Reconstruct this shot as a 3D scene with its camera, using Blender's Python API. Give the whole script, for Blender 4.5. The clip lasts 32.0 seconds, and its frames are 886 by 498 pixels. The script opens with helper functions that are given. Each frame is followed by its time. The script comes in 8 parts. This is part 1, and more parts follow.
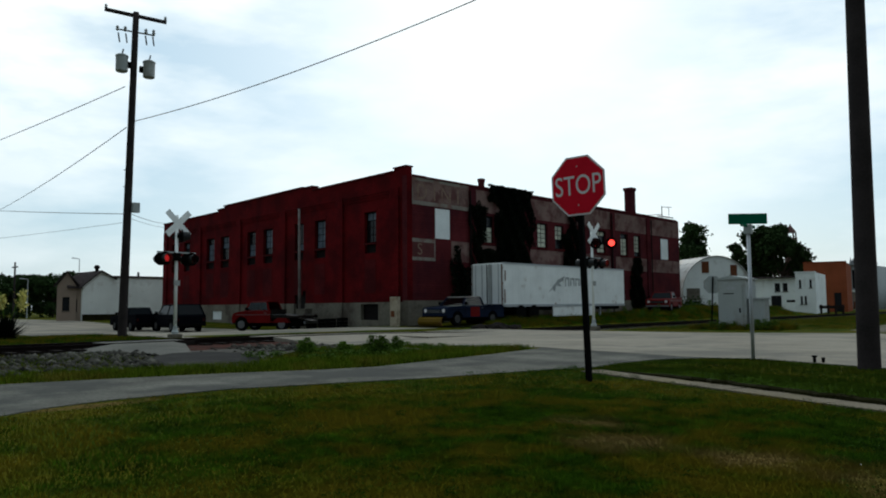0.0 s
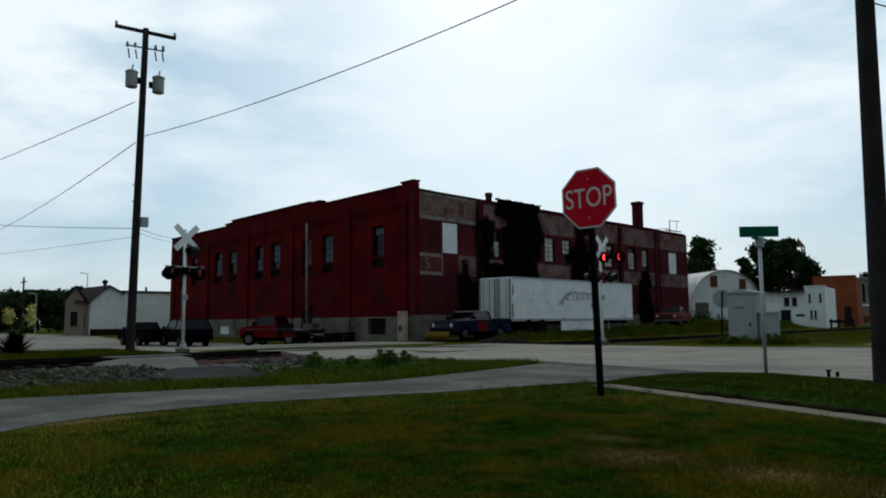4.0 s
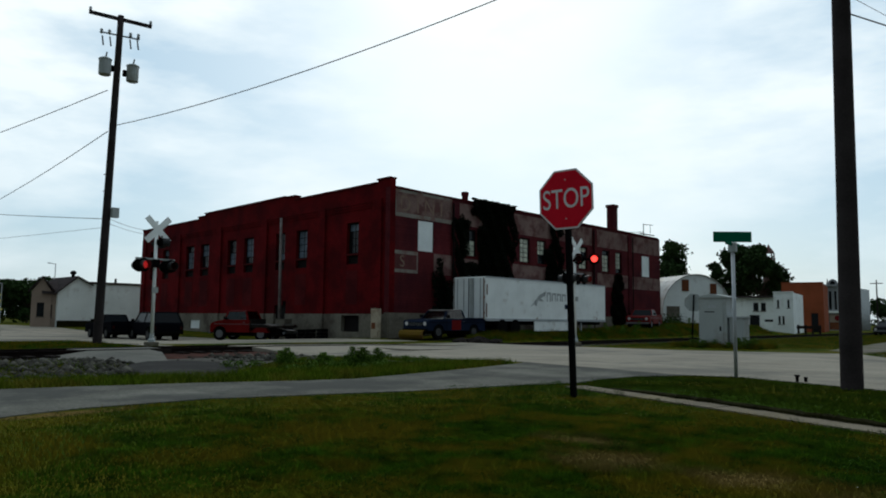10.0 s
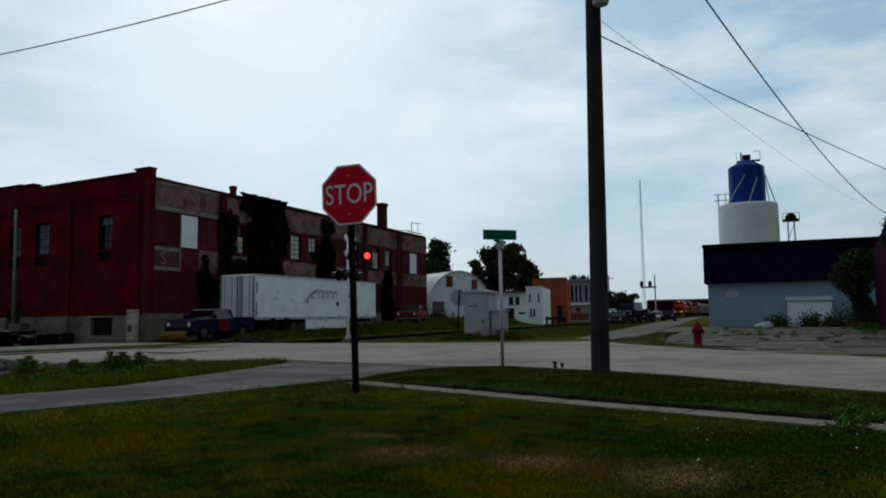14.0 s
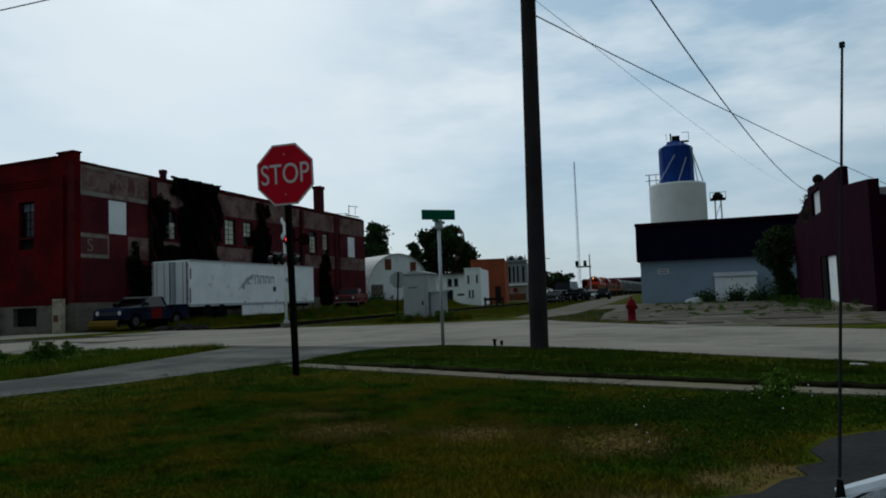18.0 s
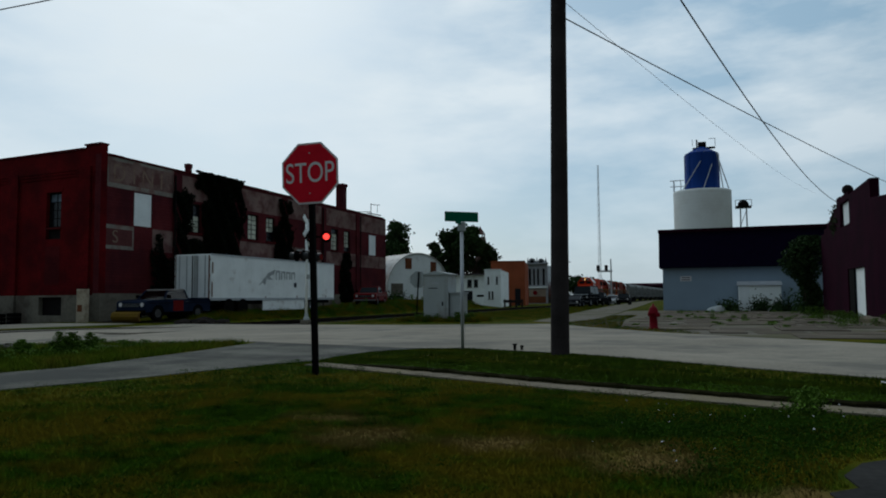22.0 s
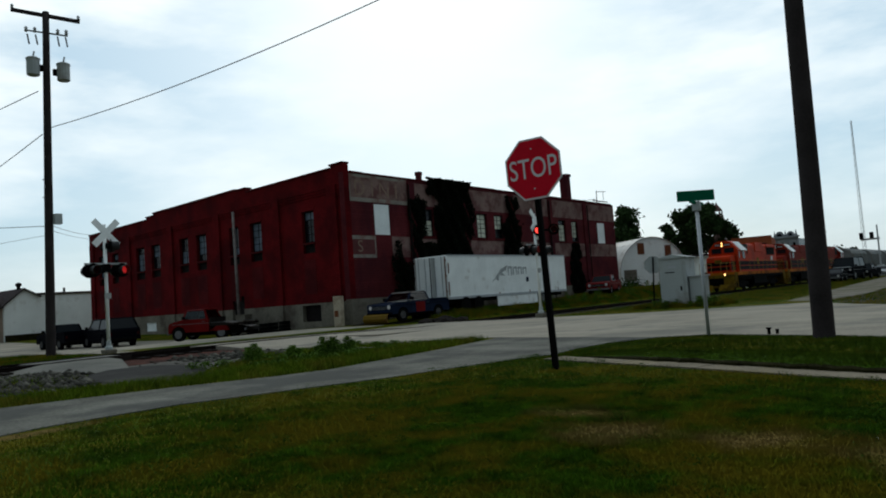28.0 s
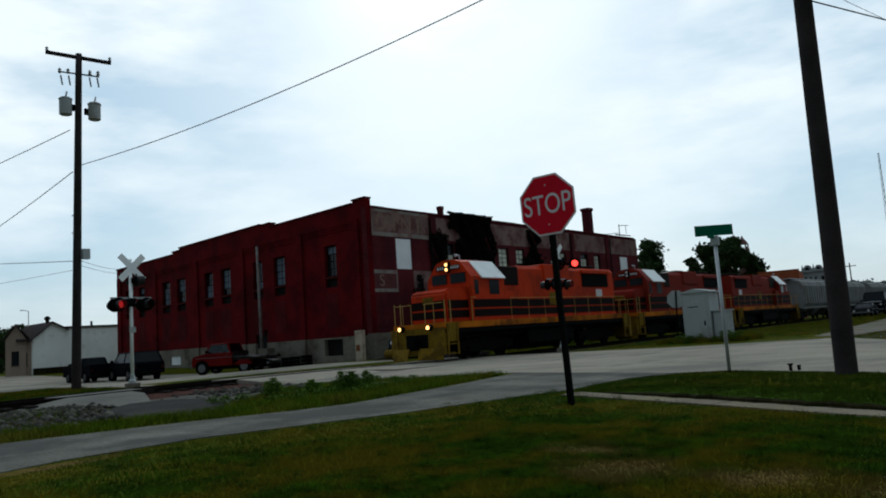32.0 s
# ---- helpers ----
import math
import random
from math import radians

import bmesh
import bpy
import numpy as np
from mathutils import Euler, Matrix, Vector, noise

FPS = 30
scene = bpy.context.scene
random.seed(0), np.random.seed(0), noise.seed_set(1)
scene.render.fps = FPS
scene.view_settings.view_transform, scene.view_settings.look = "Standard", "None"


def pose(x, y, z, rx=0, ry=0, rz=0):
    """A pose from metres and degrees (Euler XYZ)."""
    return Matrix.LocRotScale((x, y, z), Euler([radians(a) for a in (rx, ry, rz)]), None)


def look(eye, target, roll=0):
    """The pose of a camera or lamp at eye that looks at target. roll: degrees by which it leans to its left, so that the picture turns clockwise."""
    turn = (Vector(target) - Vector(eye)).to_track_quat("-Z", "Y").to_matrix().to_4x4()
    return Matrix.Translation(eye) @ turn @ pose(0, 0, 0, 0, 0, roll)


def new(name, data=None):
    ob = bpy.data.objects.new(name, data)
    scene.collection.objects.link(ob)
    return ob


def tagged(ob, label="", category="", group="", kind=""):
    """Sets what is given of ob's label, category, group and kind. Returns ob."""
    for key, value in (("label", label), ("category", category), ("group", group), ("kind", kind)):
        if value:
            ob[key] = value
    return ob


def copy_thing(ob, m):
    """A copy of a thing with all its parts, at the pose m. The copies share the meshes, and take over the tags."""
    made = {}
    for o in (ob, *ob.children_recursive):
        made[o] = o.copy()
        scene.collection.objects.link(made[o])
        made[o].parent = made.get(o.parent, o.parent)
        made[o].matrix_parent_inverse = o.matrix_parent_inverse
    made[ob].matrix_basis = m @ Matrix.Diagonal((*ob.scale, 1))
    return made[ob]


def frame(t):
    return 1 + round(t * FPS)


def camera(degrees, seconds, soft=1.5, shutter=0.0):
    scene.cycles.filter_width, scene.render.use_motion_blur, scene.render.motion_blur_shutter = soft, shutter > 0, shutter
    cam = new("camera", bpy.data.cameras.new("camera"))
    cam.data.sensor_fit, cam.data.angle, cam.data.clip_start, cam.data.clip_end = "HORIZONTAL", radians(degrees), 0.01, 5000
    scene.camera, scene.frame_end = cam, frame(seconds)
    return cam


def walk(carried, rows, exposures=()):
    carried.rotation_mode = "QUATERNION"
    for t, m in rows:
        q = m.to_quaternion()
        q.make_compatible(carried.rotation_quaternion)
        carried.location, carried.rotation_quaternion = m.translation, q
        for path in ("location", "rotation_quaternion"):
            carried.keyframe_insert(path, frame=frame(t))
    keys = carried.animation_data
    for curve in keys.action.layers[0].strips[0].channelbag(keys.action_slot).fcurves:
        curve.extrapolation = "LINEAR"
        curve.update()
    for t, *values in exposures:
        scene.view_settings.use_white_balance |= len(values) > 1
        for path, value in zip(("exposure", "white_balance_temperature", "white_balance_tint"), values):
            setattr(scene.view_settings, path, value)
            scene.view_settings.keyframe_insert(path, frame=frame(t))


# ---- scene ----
cam = camera(62.3, 32.0, soft=1.9)
PATH = [
    (0, (-0.259, -0.216, 1.158), (-1.624, 1.236, 1.313), -0.5),
    (0.5, (-0.258, -0.287, 1.154), (-1.624, 1.162, 1.345), 1.3),
    (1, (-0.283, -0.253, 1.153), (-1.62, 1.223, 1.319), 0.3),
    (1.5, (-0.291, -0.239, 1.164), (-1.602, 1.253, 1.386), 0.9),
    (2, (-0.262, -0.313, 1.164), (-1.589, 1.162, 1.408), 2.2),
    (2.5, (-0.252, -0.28, 1.171), (-1.571, 1.195, 1.457), 1.1),
    (3, (-0.24, -0.269, 1.162), (-1.547, 1.218, 1.445), 1.1),
    (3.5, (-0.285, -0.24, 1.154), (-1.624, 1.224, 1.398), 0.4),
    (5.5, (-0.409, -0.12, 1.097), (-1.826, 1.286, 1.21), -1.8),
    (6, (-0.405, -0.13, 1.114), (-1.775, 1.323, 1.234), 0.5),
    (6.5, (-0.414, -0.137, 1.113), (-1.775, 1.323, 1.225), 0.7),
    (7, (-0.399, -0.155, 1.119), (-1.795, 1.27, 1.252), 0),
    (7.5, (-0.415, -0.126, 1.122), (-1.817, 1.296, 1.243), 0.6),
    (8, (-0.449, -0.11, 1.134), (-1.829, 1.329, 1.276), 1),
    (8.5, (-0.433, -0.144, 1.132), (-1.813, 1.297, 1.265), 1.1),
    (9, (-0.428, -0.144, 1.139), (-1.788, 1.314, 1.296), 1.4),
    (9.5, (-0.432, -0.128, 1.138), (-1.781, 1.341, 1.292), 0.7),
    (10, (-0.408, -0.148, 1.139), (-1.734, 1.336, 1.33), 0.6),
    (10.5, (-0.386, -0.165, 1.128), (-1.698, 1.336, 1.281), 0.1),
    (11, (-0.399, -0.127, 1.138), (-1.705, 1.377, 1.325), -0.2),
    (11.5, (-0.403, -0.131, 1.138), (-1.756, 1.328, 1.335), -0.6),
    (12, (-0.404, -0.129, 1.145), (-1.805, 1.285, 1.326), -0.4),
    (12.5, (-0.412, -0.119, 1.14), (-1.815, 1.299, 1.286), -0.6),
    (13, (-0.394, -0.175, 1.116), (-1.694, 1.342, 1.187), 0.6),
    (13.5, (-0.575, -0.169, 1.112), (-1.622, 1.531, 1.211), 1.9),
    (14, (-0.661, -0.152, 1.124), (-1.463, 1.67, 1.307), -0.8),
    (14.5, (-0.624, -0.143, 1.145), (-1.324, 1.72, 1.345), -1.8),
    (16.5, (-0.66, -0.236, 1.082), (-1.226, 1.678, 1.199), -0.5),
    (17, (-0.698, -0.233, 1.046), (-1.289, 1.677, 1.107), -1.1),
    (17.5, (-0.685, -0.142, 1.059), (-1.295, 1.759, 1.182), -1.3),
    (18, (-0.688, -0.138, 1.064), (-1.336, 1.75, 1.197), -2.1),
    (18.5, (-0.675, -0.151, 1.06), (-1.341, 1.732, 1.176), -2.4),
    (19, (-0.686, -0.095, 1.084), (-1.367, 1.781, 1.218), -2.1),
    (19.5, (-0.702, -0.118, 1.101), (-1.385, 1.756, 1.244), -1.3),
    (20, (-0.695, -0.122, 1.104), (-1.35, 1.761, 1.259), -1),
    (20.5, (-0.708, -0.121, 1.101), (-1.361, 1.765, 1.229), -1),
    (21, (-0.722, -0.112, 1.107), (-1.376, 1.773, 1.234), -0.8),
    (21.5, (-0.721, -0.111, 1.101), (-1.386, 1.771, 1.23), -0.6),
    (22, (-0.752, -0.075, 1.116), (-1.452, 1.793, 1.25), -0.4),
    (22.5, (-0.749, -0.097, 1.104), (-1.485, 1.757, 1.251), -1.2),
    (23, (-0.707, -0.113, 1.094), (-1.501, 1.721, 1.21), -1.9),
    (23.5, (-0.739, -0.099, 1.119), (-1.545, 1.726, 1.263), -2.1),
    (24, (-0.749, -0.108, 1.111), (-1.583, 1.704, 1.25), -2),
    (24.5, (-0.796, -0.051, 1.112), (-1.69, 1.732, 1.25), -1.3),
    (26.5, (-0.824, -0.088, 1.112), (-1.837, 1.635, 1.178), -1.2),
    (27, (-0.806, -0.059, 1.128), (-1.907, 1.608, 1.219), -2.6),
    (27.5, (-0.832, -0.038, 1.13), (-2.018, 1.568, 1.257), -3),
    (28, (-0.793, -0.036, 1.151), (-2.03, 1.53, 1.286), -4.1),
    (28.5, (-0.737, -0.146, 1.158), (-1.909, 1.464, 1.345), -1.1),
    (29, (-0.743, -0.142, 1.161), (-1.914, 1.474, 1.295), -2),
    (29.5, (-0.688, -0.118, 1.154), (-1.931, 1.441, 1.313), -1.9),
    (30, (-0.652, -0.074, 1.163), (-1.924, 1.46, 1.332), -1.9),
    (30.5, (-0.605, -0.086, 1.169), (-1.89, 1.434, 1.358), -3.1),
    (31, (-0.607, -0.073, 1.159), (-1.904, 1.435, 1.374), -2.9),
    (31.5, (-0.592, -0.07, 1.159), (-1.842, 1.478, 1.359), -3.3),
    (32, (-0.627, -0.042, 1.158), (-1.903, 1.481, 1.389), -4),
]
EXPOSURES = [(0.0, -0.11, 6250, 8), (1.0, -0.21, 6200, 8), (3.0, -0.41, 6000, 8), (5.5, -0.16, 6250, 8), (9.0, -0.18, 6200, 8), (12.0, -0.24, 6150, 8), (13.0, -0.11, 6250, 8), (14.2, -0.51, 5950, 8), (17.0, -0.33, 6000, 8), (18.0, -0.58, 5950, 8), (24.0, -0.56, 5950, 8), (27.0, -0.14, 6250, 8), (30.0, -0.24, 6150, 8), (32.0, -0.26, 6050, 8)]
walk(cam, [(t, look(eye, target, roll)) for t, eye, target, roll in PATH], EXPOSURES)


# ---- light ----
world = bpy.data.worlds.new("sky")
scene.world = world
world.use_nodes = True


def build_sky():
    nt = world.node_tree
    nt.nodes.clear()
    add = nt.nodes.new
    out, bg = add("ShaderNodeOutputWorld"), add("ShaderNodeBackground")
    sky = add("ShaderNodeTexSky")
    sky.sky_type, sky.sun_disc = "NISHITA", False
    sky.sun_elevation, sky.sun_rotation = radians(SUN_UP), radians(SUN_TURN)
    sky.air_density, sky.dust_density = 1.0, 2.0
    dim = add("ShaderNodeVectorMath")
    dim.operation = "SCALE"
    dim.inputs["Scale"].default_value = 0.12
    nt.links.new(sky.outputs[0], dim.inputs[0])
    co = add("ShaderNodeTexCoord")
    mp = add("ShaderNodeMapping")
    mp.inputs["Scale"].default_value = (1.0, 1.0, 3.2)
    mp.inputs["Rotation"].default_value = (0.1, 0.25, 0.4)
    nt.links.new(co.outputs["Generated"], mp.inputs[0])
    noi = add("ShaderNodeTexNoise")
    noi.inputs["Scale"].default_value, noi.inputs["Detail"].default_value, noi.inputs["Roughness"].default_value = 2.6, 8.0, 0.55
    nt.links.new(mp.outputs[0], noi.inputs["Vector"])
    ramp = add("ShaderNodeValToRGB")
    ramp.color_ramp.elements[0].position, ramp.color_ramp.elements[1].position = 0.40, 0.60
    nt.links.new(noi.outputs["Fac"], ramp.inputs[0])
    # thin veil of cloud, brighter round the hidden sun
    sep = add("ShaderNodeSeparateXYZ")
    nt.links.new(co.outputs["Generated"], sep.inputs[0])
    low = add("ShaderNodeMapRange")
    low.inputs["From Min"].default_value, low.inputs["From Max"].default_value = 0.0, 0.3
    low.inputs["To Min"].default_value, low.inputs["To Max"].default_value = 0.3, 1.0
    nt.links.new(sep.outputs["Z"], low.inputs["Value"])
    cov = add("ShaderNodeMath")
    cov.operation = "MULTIPLY"
    nt.links.new(ramp.outputs[0], cov.inputs[0])
    nt.links.new(low.outputs[0], cov.inputs[1])
    dot = add("ShaderNodeVectorMath")
    dot.operation = "DOT_PRODUCT"
    dot.inputs[1].default_value = SUN_DIR
    nt.links.new(co.outputs["Generated"], dot.inputs[0])
    glow = add("ShaderNodeMapRange")
    glow.inputs["From Min"].default_value, glow.inputs["From Max"].default_value = -0.45, 0.78
    glow.inputs["To Min"].default_value, glow.inputs["To Max"].default_value = 0.31, 1.15
    nt.links.new(dot.outputs["Value"], glow.inputs["Value"])
    base = add("ShaderNodeMix")
    base.data_type = "RGBA"
    base.inputs["Factor"].default_value = 0.75
    base.inputs["B"].default_value = (*HAZE, 1)
    nt.links.new(dim.outputs[0], base.inputs["A"])
    mix = add("ShaderNodeMix")
    mix.data_type = "RGBA"
    nt.links.new(cov.outputs[0], mix.inputs["Factor"])
    nt.links.new(base.outputs["Result"], mix.inputs["A"])
    mix.inputs["B"].default_value = (*CLOUD, 1)
    lit = add("ShaderNodeVectorMath")
    lit.operation = "SCALE"
    nt.links.new(mix.outputs["Result"], lit.inputs[0])
    nt.links.new(glow.outputs[0], lit.inputs["Scale"])
    nt.links.new(lit.outputs[0], bg.inputs[0])
    bg.inputs[1].default_value = 1.0
    nt.links.new(bg.outputs[0], out.inputs[0])


SUN_UP, SUN_TURN = 33.0, -38.0
SUN_DIR = (math.sin(radians(SUN_TURN)) * math.cos(radians(SUN_UP)), math.cos(radians(SUN_TURN)) * math.cos(radians(SUN_UP)), math.sin(radians(SUN_UP)))
CLOUD = (0.99, 1.04, 1.03)
HAZE = (0.40, 0.59, 0.70)
build_sky()
sun = new("sun", bpy.data.lights.new("sun", "SUN"))
sun.data.energy, sun.data.angle, sun.data.color = 0.5, radians(14), (1.0, 0.95, 0.88)
sun.matrix_world = look((0, 0, 60), (-SUN_DIR[0], -SUN_DIR[1], 60 - SUN_DIR[2]))


# ---- materials ----
def mat(name, col, rough=0.8, metal=0.0, var=0.25, scale=3.0, grain=40.0, bump=0.2, stain=None, stain_scale=0.6, stain_cut=0.55, stain_amt=0.7, island=0.0, coat=0.0, spec=0.04):
    """Surface with variation at two scales, an optional stain colour, and fine relief. Scales are per metre."""
    m = bpy.data.materials.new(name)
    m.use_nodes = True
    nt = m.node_tree
    nt.nodes.clear()
    add, link = nt.nodes.new, nt.links.new
    out, bs = add("ShaderNodeOutputMaterial"), add("ShaderNodeBsdfPrincipled")
    link(bs.outputs[0], out.inputs[0])
    co = add("ShaderNodeTexCoord")
    big, fine = add("ShaderNodeTexNoise"), add("ShaderNodeTexNoise")
    for n, s, d in ((big, scale, 5.0), (fine, grain, 3.0)):
        n.inputs["Scale"].default_value, n.inputs["Detail"].default_value = s, d
        link(co.outputs["Object"], n.inputs["Vector"])
    both = add("ShaderNodeMath")
    both.operation = "MULTIPLY_ADD"
    both.inputs[1].default_value = 0.6
    link(big.outputs["Fac"], both.inputs[0])
    half = add("ShaderNodeMath")
    half.operation = "MULTIPLY"
    half.inputs[1].default_value = 0.4
    link(fine.outputs["Fac"], half.inputs[0])
    link(half.outputs[0], both.inputs[2])
    rng = add("ShaderNodeMapRange")
    rng.inputs["From Min"].default_value, rng.inputs["From Max"].default_value = 0.32, 0.68
    rng.inputs["To Min"].default_value, rng.inputs["To Max"].default_value = 1 - var, 1 + var
    link(both.outputs[0], rng.inputs["Value"])
    colour = add("ShaderNodeVectorMath")
    colour.operation = "SCALE"
    colour.inputs[0].default_value = col
    link(rng.outputs[0], colour.inputs["Scale"])
    last = colour.outputs[0]
    if island:
        geo, obi = add("ShaderNodeNewGeometry"), add("ShaderNodeObjectInfo")
        tog = add("ShaderNodeMath")
        tog.operation = "ADD"
        link(geo.outputs["Random Per Island"], tog.inputs[0])
        link(obi.outputs["Random"], tog.inputs[1])
        r2 = add("ShaderNodeMapRange")
        r2.inputs["From Max"].default_value = 2.0
        r2.inputs["To Min"].default_value, r2.inputs["To Max"].default_value = 1 - island, 1 + island
        link(tog.outputs[0], r2.inputs["Value"])
        c2 = add("ShaderNodeVectorMath")
        c2.operation = "SCALE"
        link(last, c2.inputs[0])
        link(r2.outputs[0], c2.inputs["Scale"])
        last = c2.outputs[0]
    if stain:
        sn = add("ShaderNodeTexNoise")
        sn.inputs["Scale"].default_value, sn.inputs["Detail"].default_value, sn.inputs["Roughness"].default_value = stain_scale, 8.0, 0.65
        link(co.outputs["Object"], sn.inputs["Vector"])
        cut = add("ShaderNodeMapRange")
        cut.inputs["From Min"].default_value, cut.inputs["From Max"].default_value = stain_cut - 0.06, stain_cut + 0.06
        cut.inputs["To Max"].default_value = stain_amt
        link(sn.outputs["Fac"], cut.inputs["Value"])
        mx = add("ShaderNodeMix")
        mx.data_type = "RGBA"
        mx.inputs["B"].default_value = (*stain, 1)
        link(cut.outputs[0], mx.inputs["Factor"])
        link(last, mx.inputs["A"])
        last = mx.outputs["Result"]
    link(last, bs.inputs["Base Color"])
    bs.inputs["Roughness"].default_value, bs.inputs["Metallic"].default_value = rough, metal
    bs.inputs["Specular IOR Level"].default_value = spec
    bs.inputs["Coat Weight"].default_value = coat
    if bump:
        bp = add("ShaderNodeBump")
        bp.inputs["Strength"].default_value, bp.inputs["Distance"].default_value = bump, 0.02
        link(both.outputs[0], bp.inputs["Height"])
        link(bp.outputs[0], bs.inputs["Normal"])
    return m


def glowing(name, col, strength):
    m = bpy.data.materials.new(name)
    m.use_nodes = True
    bs = m.node_tree.nodes["Principled BSDF"]
    bs.inputs["Base Color"].default_value = (*col, 1)
    bs.inputs["Emission Color"].default_value = (*col, 1)
    bs.inputs["Emission Strength"].default_value = strength
    return m


def glassy(name, col, rough=0.08, spec=0.5):
    m = bpy.data.materials.new(name)
    m.use_nodes = True
    bs = m.node_tree.nodes["Principled BSDF"]
    bs.inputs["Base Color"].default_value = (*col, 1)
    bs.inputs["Roughness"].default_value = rough
    bs.inputs["Specular IOR Level"].default_value = spec
    return m


def see_through(name, tint):
    """Thin clear glass: tinted passage with a sharp gloss."""
    m = bpy.data.materials.new(name)
    m.use_nodes = True
    nt = m.node_tree
    nt.nodes.clear()
    add, link = nt.nodes.new, nt.links.new
    out, mix, clear, gloss, fre = add("ShaderNodeOutputMaterial"), add("ShaderNodeMixShader"), add("ShaderNodeBsdfTransparent"), add("ShaderNodeBsdfGlossy"), add("ShaderNodeFresnel")
    clear.inputs["Color"].default_value = (*tint, 1)
    gloss.inputs["Roughness"].default_value = 0.06
    fre.inputs["IOR"].default_value = 1.45
    link(fre.outputs[0], mix.inputs[0])
    link(clear.outputs[0], mix.inputs[1])
    link(gloss.outputs[0], mix.inputs[2])
    link(mix.outputs[0], out.inputs[0])
    return m


def brickwork(name, col, mortar, stain, stain_cut=0.55, along="x"):
    """Weathered brick courses at true size; along: the axis of the wall."""
    m = mat(name, col, 0.9, var=0.35, scale=0.5, grain=9, bump=0.3, stain=stain, stain_scale=0.35, stain_cut=stain_cut)
    nt = m.node_tree
    add, link = nt.nodes.new, nt.links.new
    bs = next(n for n in nt.nodes if n.type == "BSDF_PRINCIPLED")
    co = next(n for n in nt.nodes if n.type == "TEX_COORD")
    sep, com = add("ShaderNodeSeparateXYZ"), add("ShaderNodeCombineXYZ")
    link(co.outputs["Object"], sep.inputs[0])
    link(sep.outputs["X" if along == "x" else "Y"], com.inputs[0])
    link(sep.outputs["Z"], com.inputs[1])
    br = add("ShaderNodeTexBrick")
    br.inputs["Scale"].default_value = 1.0
    br.inputs["Brick Width"].default_value, br.inputs["Row Height"].default_value, br.inputs["Mortar Size"].default_value = 0.215, 0.075, 0.008
    br.inputs["Color1"].default_value, br.inputs["Color2"].default_value = (1, 1, 1, 1), (0.8, 0.78, 0.78, 1)
    br.inputs["Mortar"].default_value = (*mortar, 1)
    link(com.outputs[0], br.inputs["Vector"])
    old = bs.inputs["Base Color"].links[0].from_socket
    mx = add("ShaderNodeMix")
    mx.data_type, mx.blend_type = "RGBA", "MULTIPLY"
    mx.inputs["Factor"].default_value = 0.8
    link(old, mx.inputs["A"])
    link(br.outputs["Color"], mx.inputs["B"])
    link(mx.outputs["Result"], bs.inputs["Base Color"])
    return m


def dry_patches(m, spots, col):
    """Dry worn patches of grass at their places on the lawn: x, y, half-lengths."""
    nt = m.node_tree
    add, link = nt.nodes.new, nt.links.new
    bs = next(n for n in nt.nodes if n.type == "BSDF_PRINCIPLED")
    co = next(n for n in nt.nodes if n.type == "TEX_COORD")
    wob = add("ShaderNodeTexNoise")
    wob.inputs["Scale"].default_value, wob.inputs["Detail"].default_value = 2.5, 4.0
    link(co.outputs["Object"], wob.inputs["Vector"])
    total = None
    for x, y, a, b in spots:
        mp = add("ShaderNodeMapping")
        mp.inputs["Location"].default_value = (-x / a, -y / b, 0)
        mp.inputs["Scale"].default_value = (1 / a, 1 / b, 0)
        link(co.outputs["Object"], mp.inputs[0])
        ln = add("ShaderNodeVectorMath")
        ln.operation = "LENGTH"
        link(mp.outputs[0], ln.inputs[0])
        rag = add("ShaderNodeMath")
        rag.operation = "MULTIPLY_ADD"
        rag.inputs[1].default_value = 2.6
        link(wob.outputs["Fac"], rag.inputs[0])
        link(ln.outputs["Value"], rag.inputs[2])
        mr = add("ShaderNodeMapRange")
        mr.inputs["From Min"].default_value, mr.inputs["From Max"].default_value = 1.65, 2.75
        mr.inputs["To Min"].default_value, mr.inputs["To Max"].default_value = 0.8, 0.0
        link(rag.outputs[0], mr.inputs["Value"])
        if total is None:
            total = mr.outputs[0]
        else:
            mx = add("ShaderNodeMath")
            mx.operation = "MAXIMUM"
            link(total, mx.inputs[0])
            link(mr.outputs[0], mx.inputs[1])
            total = mx.outputs[0]
    old = bs.inputs["Base Color"].links[0].from_socket
    mix = add("ShaderNodeMix")
    mix.data_type = "RGBA"
    mix.inputs["B"].default_value = (*col, 1)
    link(total, mix.inputs["Factor"])
    link(old, mix.inputs["A"])
    link(mix.outputs["Result"], bs.inputs["Base Color"])


